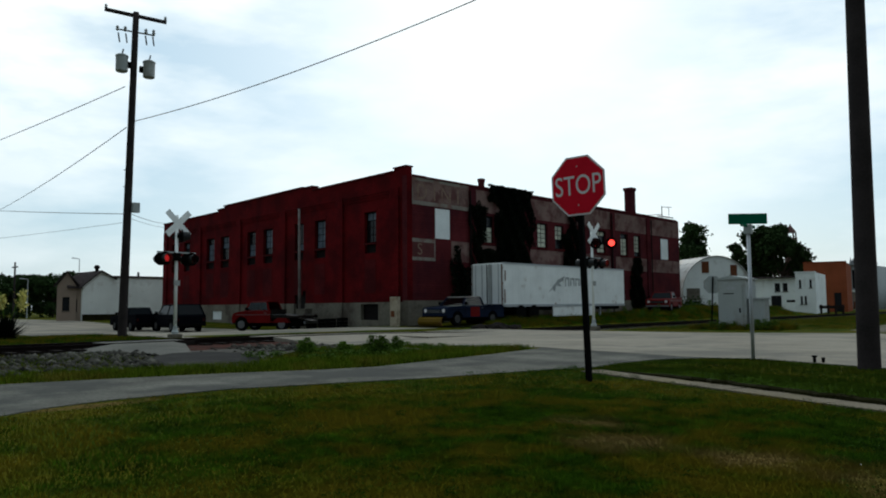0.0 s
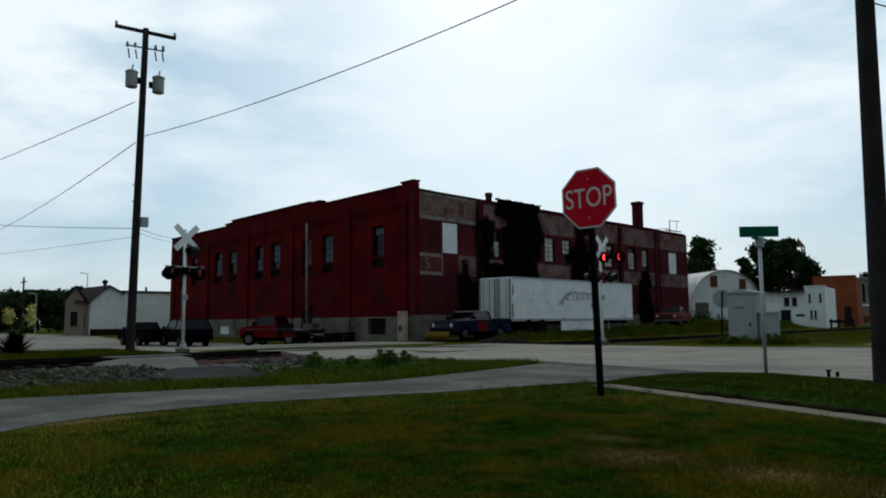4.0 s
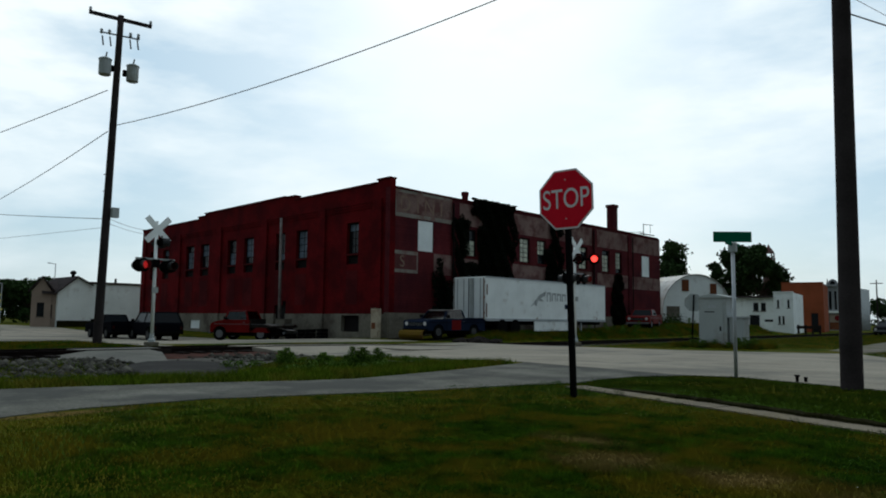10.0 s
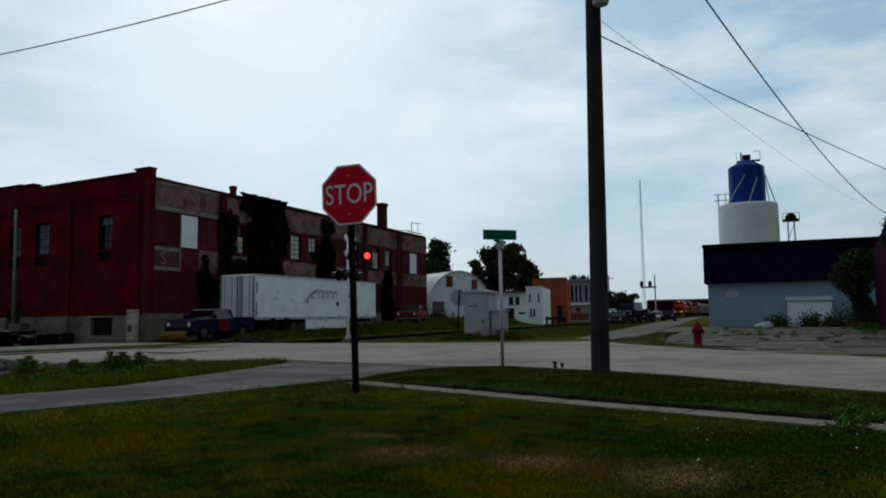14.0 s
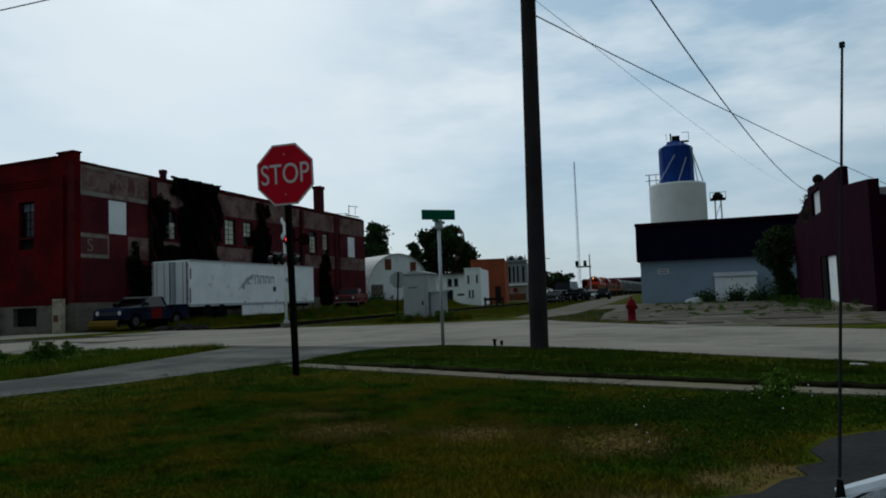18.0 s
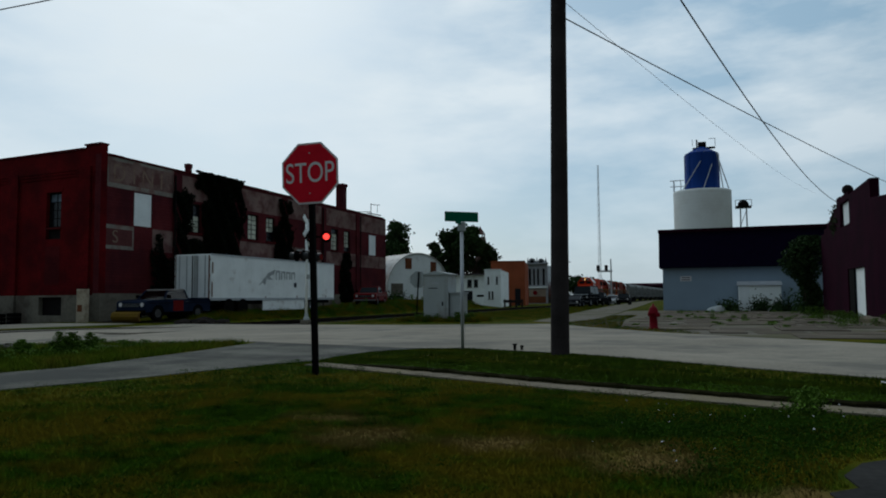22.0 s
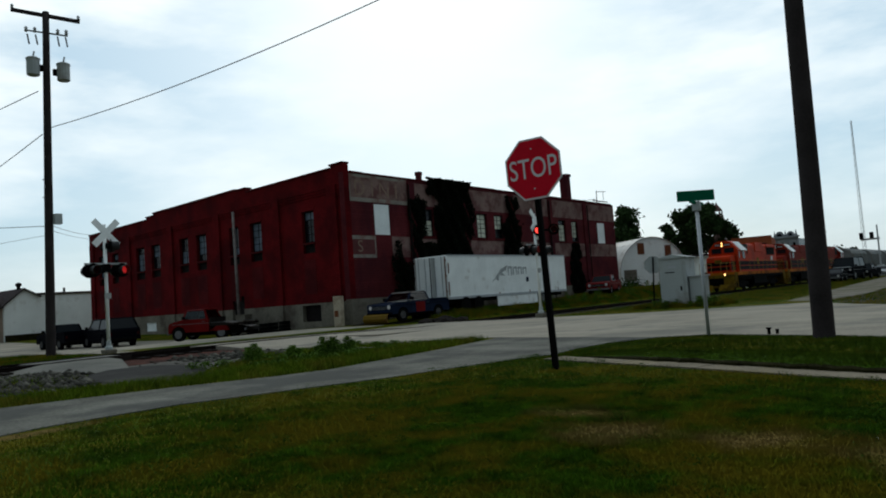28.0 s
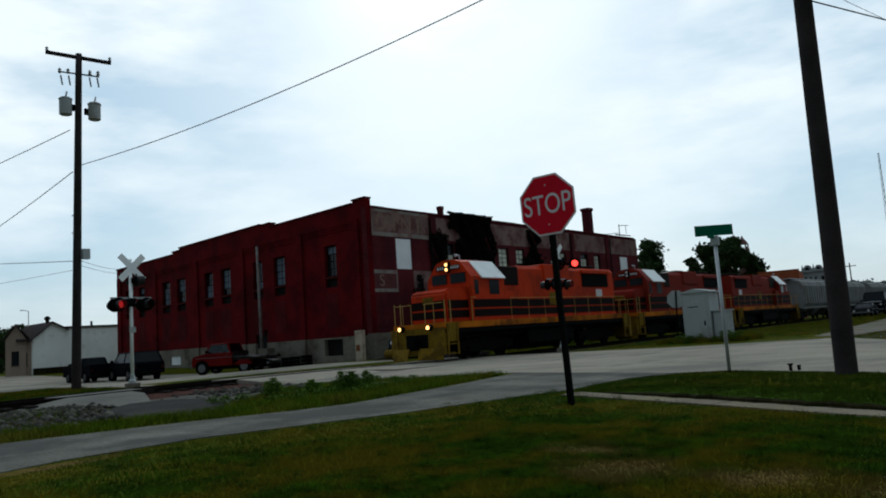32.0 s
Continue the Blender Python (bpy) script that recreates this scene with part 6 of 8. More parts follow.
FLATBED = dict(L=5.0, W=1.85, body=[(0, 0.52), (0.0, 0.92), (0.1, 1.1), (0.4, 1.2), (0.9, 1.27), (2.6, 1.27), (2.7, 1.15), (2.7, 0.52)], cabin=[(0.92, 1.26), (1.15, 1.86), (2.35, 1.88), (2.58, 1.26)], wheels=(0.66, 3.5), r=0.42)
build_vehicle("pickup_truck", pose(-50.6, 22.3, gz(-50, 22), 0, 0, 176), "black pickup truck parked on the street", "pickup truck", paint="car_black", chrome=False, **PICKUP)
build_vehicle("sport_utility_vehicle", pose(-46.0, 23.0, gz(-46, 23), 0, 0, 172), "black sport utility vehicle parked by the factory", "car", paint="car_black", chrome=False, **SUV)
rt = build_vehicle("flatbed_truck", pose(-40.2, 26.55, gz(-40.2, 26.55), 0, 0, 207), "old red flatbed truck parked beside the factory", "truck", paint="car_red", glass="car_glass_clear", **FLATBED)
part("chassis", boxed(-2.5, -0.2, -0.5, 0.5, 0.5, 0.8), "dark", rt)
part("flatbed", boxed(-2.55, -0.28, -0.95, 0.95, 0.82, 0.94), "tie", rt, "dark wooden flat bed")
part("headboard", boxed(-0.34, -0.28, -0.95, 0.95, 0.94, 1.35), "tie", rt, "dark board behind the cab")
part("ramp_board", prismed([(-2.9, 0.62), (-1.1, 1.02), (-1.1, 1.06), (-2.9, 0.66)], -0.1, 0.75, "y"), "rust_grey", rt, "pale board sloping off the bed")
bt = build_vehicle("pickup_truck", pose(-27.95, 30.95, 0.1, 0, 0, -90), "old blue pickup truck with one red fender panel", "pickup truck", paint="car_blue", glass="car_glass_clear", roof_paint="rust_grey", chrome=False, **PICKUP)
part("fender_patch", boxed(-0.25, 0.5, 0.926, 0.938, 0.46, 1.0), "car_red", bt, "red replacement door panel")
build_vehicle("pickup_truck", pose(-28.3, 56.0, gz(-28.3, 56), 0, 0, -76), "old red pickup truck parked in the weeds", "pickup truck", paint="car_red", **PICKUP)
build_vehicle("pickup_truck", pose(-15.3, 97.0, 0, 0, 0, -96), "dark pickup truck with bright bumper parked by the railway", "pickup truck", paint="car_black", chrome=False, **PICKUP)
build_vehicle("car", pose(-16.6, 86.0, 0, 0, 0, -88), "dark car parked by the railway lane", "car", paint="car_black", **SEDAN)
build_vehicle("sport_utility_vehicle", pose(-16.8, 106.0, 0, 0, 0, -90), "dark sport utility vehicle parked by the railway lane", "car", paint="car_black", chrome=False, **SUV)
dt = build_vehicle("box_truck", pose(-16.4, 92.5, 0, 0, 0, -93), "dark utility truck with a tall body parked by the railway lane", "truck", L=6.4, W=2.3, body=[(0, 0.5), (0.0, 1.3), (1.6, 1.5), (6.4, 1.5), (6.4, 0.6)], cabin=[(1.2, 1.46), (1.7, 2.5), (6.2, 2.55), (6.35, 1.46)], wheels=(1.1, 5.0), r=0.5, paint="car_black")
part("hood_plate", boxed(2.2, 3.1, -0.8, 0.8, 1.42, 1.47), "board", dt, "pale bonnet panel")
build_vehicle("car", pose(-16.2, 116.0, 0, 0, 0, -95), "silver car parked by the railway lane", "car", paint="car_silver", **SEDAN)
build_vehicle("pickup_truck", pose(-13.6, 109.0, 0, 0, 0, -88), "black pickup truck parked by the railway lane", "pickup truck", paint="car_black", chrome=False, **PICKUP)


def build_trailer_shadow():
    # dark sheet laid on the ground as the trailer's painted shadow
    draped("bare_ground", [(-30.4, 28.6), (-26.4, 28.4), (-26.2, 34.0), (-26.3, 47.6), (-29.8, 48.0), (-30.9, 44.0), (-30.8, 33.0)], 0.02, "oil_soil", "dark ground patch painted as the shadow under the parked trailer", "ground")


build_trailer_shadow()


def build_plow():
    p = thing("snow_plow", pose(-27.8, 27.95, 0.08), "rusty yellow snow-plow blade in front of a pickup", "snow plow")
    b = bmesh.new()
    prof = [(0.12, 0.0), (0.0, 0.12), (-0.04, 0.24), (0.02, 0.4), (0.14, 0.48), (0.18, 0.46), (0.07, 0.38), (0.02, 0.24), (0.06, 0.14), (0.16, 0.03)]
    prism(b, prof, -0.85, 0.85, "x")
    part("blade", b, "plow", p)
    for x in (-0.7, 0.0, 0.7):
        part("rib", boxed(x - 0.03, x + 0.03, 0.1, 0.22, 0.05, 0.44), "plow", p)
    part("push_frame", boxed(-0.35, 0.35, 0.2, 0.75, 0.2, 0.28), "dark", p)


def build_near_car():
    """White car whose far fender, aerial and windscreen corner come into view."""
    v = thing("car", pose(-0.422, 1.644, -0.120, 0, 0, 4), "white car with a whip aerial on its fender", "car")
    # local x runs towards the car's tail, y away from its near side; origin under the aerial
    def top(x, y):
        s = max(0.0, -x)
        edge = max(0.0, (y + 0.04) / 0.12)
        return 0.735 - 0.225 * min(s, 0.75) - (0.5 * (s - 0.75) ** 1.5 if s > 0.75 else 0) - 0.06 * edge ** 2
    def foot(y):
        """Foot of the bowed windscreen: rounded at its corner, further forward in the middle."""
        q = max(0.0, -y)
        return 0.2 - 0.19 * min(1.0, q / 0.1) ** 0.5 - 0.09 * min(1.0, q / 0.5)
    hood = bmesh.new()
    xs = [-1.35, -1.25, -1.1, -0.9, -0.7, -0.5, -0.3, -0.15, 0.0, 0.08]
    ysl = [0.08, 0.06, 0.03, 0.0, -0.03, -0.07, -0.12, -0.25, -0.5, -1.25]
    grid = [[hood.verts.new((min(x, foot(y)), y, top(min(x, foot(y)), y))) for y in ysl] for x in xs]
    for i in range(len(xs) - 1):
        for j in range(len(ysl) - 1):
            if len({tuple(round(c, 5) for c in v.co) for v in (grid[i][j], grid[i + 1][j], grid[i + 1][j + 1], grid[i][j + 1])}) == 4:
                hood.faces.new((grid[i][j], grid[i + 1][j], grid[i + 1][j + 1], grid[i][j + 1]))
            elif (grid[i][j].co - grid[i + 1][j].co).length > 1e-4:
                hood.faces.new((grid[i][j], grid[i + 1][j], grid[i][j + 1]))
            elif (grid[i][j + 1].co - grid[i + 1][j + 1].co).length > 1e-4:
                hood.faces.new((grid[i][j], grid[i + 1][j + 1], grid[i][j + 1]))
    low = [hood.verts.new((x, 0.085, 0.2)) for x in xs]
    for i in range(len(xs) - 1):
        hood.faces.new((grid[i][0], low[i], low[i + 1], grid[i + 1][0]))
    part("fender", hood, "car_white", v, "white front fender and hood edge", smooth=True)
    gk = bmesh.new()
    rim = [(foot(y), y, top(foot(y), y) + 0.008) for y in (-1.2, -0.8, -0.5, -0.3, -0.2, -0.12, -0.07, -0.04, -0.015, 0.0)]
    rim += [(0.3, -0.045, 0.838), (0.75, -0.125, 1.085)]
    for p, q in zip(rim, rim[1:]):
        rod(gk, p, q, 0.013, n=10)
    part("windscreen_gasket", gk, "rubber", v, "black rubber windscreen gasket")
    part("body_side", prismed([(0.085, 0.2), (0.085, 0.74), (3.1, 0.80), (3.1, 0.2)], -1.25, 0.08, "y"), "car_white", v)
    pil = bmesh.new()
    rod(pil, (0.0, 0.03, 0.725), (0.12, 0.02, 0.765), 0.016, 0.018, n=8)
    rod(pil, (0.12, 0.02, 0.765), (0.3, -0.02, 0.85), 0.018, 0.02, n=8)
    rod(pil, (0.3, -0.02, 0.85), (0.75, -0.1, 1.10), 0.02, n=8)
    part("windscreen_pillar", pil, "car_white", v)
    part("cowl", prismed([(-0.12, 0.62), (-0.12, 0.675), (0.07, 0.715), (0.3, 0.735), (0.3, 0.62)], -1.24, -0.02, "y"), "rubber", v, "black cowl panel")
    ws = bmesh.new()
    ycs = [-0.01, -0.03, -0.06, -0.1, -0.17, -0.28, -0.45, -0.7, -1.2]
    lo = [ws.verts.new((foot(y), y, top(foot(y), y) + 0.012)) for y in ycs]
    hi = [ws.verts.new((0.74 + 0.5 * (foot(y) - 0.2), y - 0.1 * (1 + y / 1.2), 1.09)) for y in ycs]
    for i in range(len(ycs) - 1):
        ws.faces.new((lo[i], lo[i + 1], hi[i + 1], hi[i]))
    bmesh.ops.solidify(ws, geom=list(ws.faces), thickness=0.006)
    part("windscreen", ws, "tinted_glass", v)
    sw = thing("steering_wheel", pose(0.52, -0.34, 0.86, 0, -62, 8))
    sw.parent = v
    ring = bmesh.new()
    for i in range(20):
        a, b2 = 2 * math.pi * i / 20, 2 * math.pi * (i + 1) / 20
        rod(ring, (0.185 * math.cos(a), 0.185 * math.sin(a), 0), (0.185 * math.cos(b2), 0.185 * math.sin(b2), 0), 0.016, n=6, caps=False)
    part("wheel_rim", ring, "rubber", sw)
    for a in (20, 160, 270):
        part("spoke", rodded((0, 0, -0.02), (0.18 * math.cos(radians(a)), 0.18 * math.sin(radians(a)), 0), 0.012, n=6), "rubber", sw)
    part("hub", rodded((0, 0, -0.05), (0, 0, 0.0), 0.05, n=12), "rubber", sw)
    part("dashboard", prismed([(0.3, 0.74), (0.34, 0.8), (0.5, 0.82), (0.56, 0.74)], -1.2, -0.06, "y"), "dash", v, "grey dashboard")
    part("interior_panel", prismed([(0.73, 1.05), (0.86, 0.79), (0.885, 0.79), (0.757, 1.055)], -1.2, -0.12, "y"), "rubber", v)
    wip = bmesh.new()
    rod(wip, (0.12, -0.06, 0.775), (0.36, -0.5, 0.92), 0.009, n=6)
    rod(wip, (0.1, -0.3, 0.76), (0.22, -0.26, 0.84), 0.012, n=6)
    part("wiper", wip, "rubber", v)
    ae = part("aerial_base", rodded((0, 0.0, 0.725), (0, 0.0, 0.765), 0.011, 0.006, n=10), "rubber", v)
    part("aerial", rodded((0, 0, 0.77), (0.065, -0.004, 1.70), 0.0036, 0.0026, n=6), "wire", ae, "thin black whip aerial")
    part("aerial_tip", rodded((0.065, -0.004, 1.70), (0.0655, -0.004, 1.712), 0.006, n=6), "wire", ae)
    part("front_body", boxed(-1.28, 0.08, -1.24, 0.07, 0.2, 0.33), "car_white", v)
    part("near_fender", prismed([(-1.3, 0.33), (-1.3, 0.34), (-0.75, 0.55), (0.0, 0.715), (0.08, 0.72), (0.08, 0.33)], -1.245, -1.2, "y"), "car_white", v)
    cb = part("cabin", prismed([(0.76, 1.06), (1.0, 1.2), (1.75, 1.2), (2.35, 0.84), (2.35, 0.805), (0.89, 0.805)], -1.25, -0.1, "y", 0), "car_white", v)
    part("side_window", boxed(0.85, 1.7, -0.098, -0.09, 0.86, 1.12), "car_glass", cb)
    part("rear_window", prismed([(1.8, 1.18), (2.28, 0.89), (2.29, 0.9), (1.81, 1.19)], -1.15, -0.2, "y"), "car_glass", cb)
    part("front_bumper", boxed(-1.42, -1.3, -1.2, 0.06, 0.2, 0.42, bevel=0.03), "car_white", v)
    part("rear_bumper", boxed(3.1, 3.18, -1.2, 0.06, 0.25, 0.5, bevel=0.03), "rubber", v)
    for y in (-1.05, -0.15):
        part("headlight", boxed(-1.375, -1.345, y - 0.1, y + 0.1, 0.43, 0.5), "letter", v)
        part("tail_light", boxed(3.1, 3.115, y - 0.12, y + 0.12, 0.58, 0.72), "lens_red", v)
    wheel(v, -0.65, -1.1, 0.3, 0.24, 0.18, "y")
    wheel(v, 1.95, -1.1, 0.3, 0.3, 0.18, "y")
    wheel(v, -0.65, -0.08, 0.3, 0.24, 0.18, "y")
    wheel(v, 1.95, -0.06, 0.3, 0.3, 0.18, "y")


build_plow()
build_near_car()


# ---- railway cabinets, hydrant, small street things ----
def build_cabinets():
    c = thing("signal_bungalow", pose(-13.5, 33.5, 0, 0, 0, 3), "grey metal railway signal bungalow with a pitched lid", "equipment cabinet")
    part("body", boxed(-0.62, 0.62, -0.7, 0.7, 0.0, 2.24, bevel=0.02), "cabinet", c)
    part("roof", prismed([(-0.69, 2.24), (-0.69, 2.28), (0, 2.42), (0.69, 2.28), (0.69, 2.24)], -0.77, 0.77, "y"), "cabinet", c)
    d = part("door", boxed(-0.48, 0.48, -0.73, -0.705, 0.15, 2.0, bevel=0.008), "cabinet", c)
    part("handle", boxed(0.32, 0.38, -0.76, -0.732, 0.75, 0.95), "dark", d)
    part("vent", boxed(-0.2, 0.2, -0.742, -0.732, 1.78, 1.9), "steel", d)
    part("door_plate", boxed(-0.35, 0.1, -0.738, -0.7315, 1.58, 1.62), "dark", d)
    k = thing("relay_cabinet", pose(-12.5, 33.4, 0), "small grey railway relay cabinet", "equipment cabinet")
    part("body", boxed(-0.3, 0.3, -0.4, 0.4, 0.12, 1.34, bevel=0.015), "cabinet", k)
    part("lid", boxed(-0.36, 0.36, -0.46, 0.46, 1.34, 1.4), "steel", k)
    part("plinth", boxed(-0.3, 0.3, -0.34, 0.34, -0.05, 0.12), "stone", k)
    h = thing("fire_hydrant", pose(-2.85, 25.9, 0), "dark red cast-iron fire hydrant", "fire hydrant")
    part("barrel", lathe(bmesh.new(), [(0.18, -0.02), (0.19, 0.05), (0.14, 0.08), (0.13, 0.5), (0.18, 0.53), (0.18, 0.58), (0.155, 0.62), (0.14, 0.7), (0.085, 0.79), (0.035, 0.81), (0.035, 0.88)], 14), "hydrant", h, smooth=True)
    for a in (0, 90, 180):
        c0, s0 = math.cos(radians(a - 45)), math.sin(radians(a - 45))
        part("outlet", rodded((0.1 * c0, 0.1 * s0, 0.5), (0.23 * c0, 0.23 * s0, 0.5), 0.06 if a != 90 else 0.075, n=10), "hydrant", h)
    for i, (x, y) in enumerate(((-4.8, 15.0), (-4.68, 15.12))):
        s = thing("pipe_stub", pose(x, y, 0), "short black capped pipe in the verge", "pipe stub", "pipe stubs")
        part("pipe", rodded((0, 0, -0.05), (0, 0, 0.12 - 0.04 * i), 0.03, n=10), "dark", s)
        part("cap", rodded((0, 0, 0.12 - 0.04 * i), (0, 0, 0.15 - 0.04 * i), 0.05 - 0.015 * i, n=10), "dark", s)
    pl = thing("plank", pose(-14.1, 13.1, 0.05, 0, 2, 35), "pale weathered board lying in the grass", "board")
    part("board", boxed(-0.75, 0.75, -0.08, 0.08, 0, 0.03), "sidewalk", pl)
    pp = thing("paper", pose(1.2, 10.4, 0.03, 0, 5, 20), "crumpled white paper on the verge", "litter")
    part("sheet", boxed(-0.09, 0.09, -0.05, 0.05, 0, 0.015), "letter", pp)
    ps = thing("concrete_post", pose(-31.75, 29.15, 0), "pale stained concrete post at the factory corner", "post")
    part("shaft", boxed(-0.3, 0.3, -0.14, 0.14, -0.1, 1.72, bevel=0.03), "pale_post", ps)
    part("stain_plate", boxed(-0.22, 0.1, -0.146, -0.141, 0.55, 0.9), "rust", ps)
    sp = thing("metal_pole", pose(-42.15, 29.9, gz(-42.15, 29.9)), "tall pale metal pole standing against the factory wall", "pole")
    part("tube", rodded((0, 0, -0.1), (-0.15, 0, 8.3), 0.11, 0.08, n=12), "rust_grey", sp, smooth=True)
    bx = thing("metal_box", pose(-41.4, 29.7, gz(-41.4, 29.9)), "grey metal box against the factory wall", "box")
    part("body", boxed(-0.5, 0.5, -0.3, 0.3, 0, 1.3, bevel=0.02), "stone", bx)
    part("lid", boxed(-0.53, 0.53, -0.33, 0.33, 1.3, 1.35), "stone", bx)
    # scrap along the wall
    for x, y, a in ((-38.6, 29.2, 10), (-37.6, 29.0, 40), (-36.8, 29.3, 75), (-39.6, 29.0, 20)):
        t = thing("tyre", pose(x, y, gz(x, y) + 0.12, 0, 0, a), "old black tyre lying by the factory wall", "tyre", "scrap tyres")
        bm = bmesh.new()
        for k in range(3):
            rod(bm, (0, 0, -0.12 + 0.22 * k), (0, 0, 0.08 + 0.22 * k), 0.36, n=16)
        part("carcass", bm, "rubber", t)
    for x, y, w in ((-24.9, 28.7, 0.45), (-24.2, 29.2, 0.6), (-23.6, 29.9, 0.4)):
        t = thing("dirt_pile", pose(x, y, 0), "small dark heap of broken asphalt by the track", "rubble")
        bm = bmesh.new()
        bmesh.ops.create_icosphere(bm, subdivisions=3, radius=w)
        for v in bm.verts:
            v.co.z = max(-0.02, v.co.z * 0.42)
            v.co += 0.22 * w * noise.noise_vector(v.co * 5)
        part("mound", bm, "tie", t)
    lp = thing("wooden_post", pose(-29.93, 7.3, 0), "thick grey wooden post with dark bands", "post")
    part("shaft", rodded((0, 0, -0.1), (0, 0, 4.85), 0.27, 0.25, n=14), "stone", lp, smooth=True)
    for z in (2.1, 2.45):
        part("band", rodded((0, 0, z), (0, 0, z + 0.12), 0.275, n=14), "dark", lp)


build_cabinets()


# ---- buildings further off ----
def plain_house(name, m, label, w, d, h, ridge, wall, roof, openings=(), along="x", category="house", mt_win="win_dark"):
    """A gabled or flat-roofed house, x across its front (at y = 0), y to its back. openings: (x0, x1, z0, z1) on the front."""
    hs = thing(name, m, label, category)
    bm = wall_with_openings(bmesh.new(), w, -0.2, h, 0.0, 0.25, openings)
    part("wall", bm, wall, hs)
    for x0, x1, y0, y1 in ((0, 0.25, 0.251, d), (w - 0.25, w, 0.251, d), (0.251, w - 0.251, d - 0.25, d)):
        part("wall", boxed(x0, x1, y0, y1, -0.2, h), wall, hs)
    if ridge > h:
        e = 0.3
        if along == "x":
            pr = prismed([(-e, h - 0.05), (d / 2, ridge), (d + e, h - 0.05), (d + e, h + 0.1), (d / 2, ridge + 0.16), (-e, h + 0.1)], -e, w + e, "x")
            for x in (0.0, w - 0.25):
                part("gable", prismed([(0, h), (d / 2, ridge - 0.02), (d, h)], x, x + 0.25, "x"), wall, hs)
        else:
            pr = prismed([(-e, h - 0.05), (w / 2, ridge), (w + e, h - 0.05), (w + e, h + 0.1), (w / 2, ridge + 0.16), (-e, h + 0.1)], -e, d + e, "y")
            for y in (0.0, d - 0.25):
                part("gable", prismed([(0, h), (w / 2, ridge - 0.02), (w, h)], y, y + 0.25, "y"), wall, hs)
        part("roof", pr, roof, hs)
    else:
        part("roof", boxed(0.26, w - 0.26, 0.26, d - 0.26, h - 0.3, h - 0.1), "roof", hs)
        part("coping", boxed(-0.06, w + 0.06, -0.08, 0.3, h, h + 0.1), roof, hs)
    for o in openings:
        wn = thing("window")
        wn.parent = hs
        part("pane", boxed(o[0] + 0.01, o[1] - 0.01, 0.12, 0.15, o[2] + 0.01, o[3] - 0.01), mt_win, wn)
        part("sill", boxed(o[0] - 0.06, o[1] + 0.06, -0.05, 0.1, o[2] - 0.08, o[2] - 0.003), "stone", wn)
    return hs


def build_quonset():
    q = thing("quonset_hut", pose(-30.75, 72.5, 0.3, 0, 0, 52), "weathered white and rusty round-roofed metal hut", "hut")
    R, H0, L = 3.75, 1.9, 15.0
    arc = [(R * math.cos(math.pi * i / 20), H0 + R * math.sin(math.pi * i / 20)) for i in range(21)]
    shell = [*[(x * 1.015, z + (0.05 if z > H0 else 0)) for x, z in arc], (-R * 1.015, -0.2), (-R, -0.2), *[(x, z) for x, z in arc[::-1]], (R, -0.2), (R * 1.015, -0.2)]
    part("roof_shell", prismed(shell, -0.1, L, "y"), "galv_roof", q)
    part("front_wall", prismed([*arc, (-R, -0.2), (R, -0.2)], 0.05, 0.2, "y"), "white_wall", q)
    part("back_wall", prismed([*arc, (-R, -0.2), (R, -0.2)], L - 0.3, L - 0.15, "y"), "white_wall", q)
    for x0, x1, z0, z1, mt in ((-1.6, -0.85, 3.95, 5.1, "rust"), (1.5, 2.2, 3.55, 4.75, "rust"), (-3.3, -1.9, 1.2, 2.4, "stone"), (0.6, 2.0, 0.0, 2.1, "tan_wall")):
        part("boarded_window", boxed(x0, x1, 0.0, 0.045, z0, z1), mt, q, "rust-brown boarded opening" if mt == "rust" else "")
    for i in range(12):
        y = 0.6 + i * 1.2
        rb = bmesh.new()
        for (xa, za), (xb, zb) in zip(arc[::2], arc[2::2]):
            rod(rb, (xa * 1.02, y, za + 0.05), (xb * 1.02, y, zb + 0.05), 0.04, n=4, caps=False)
        part("roof_rib", rb, "galv_roof", q)
    part("foundation", boxed(-R, R, -0.15, 0.04, -0.3, 0.7), "rust", q)


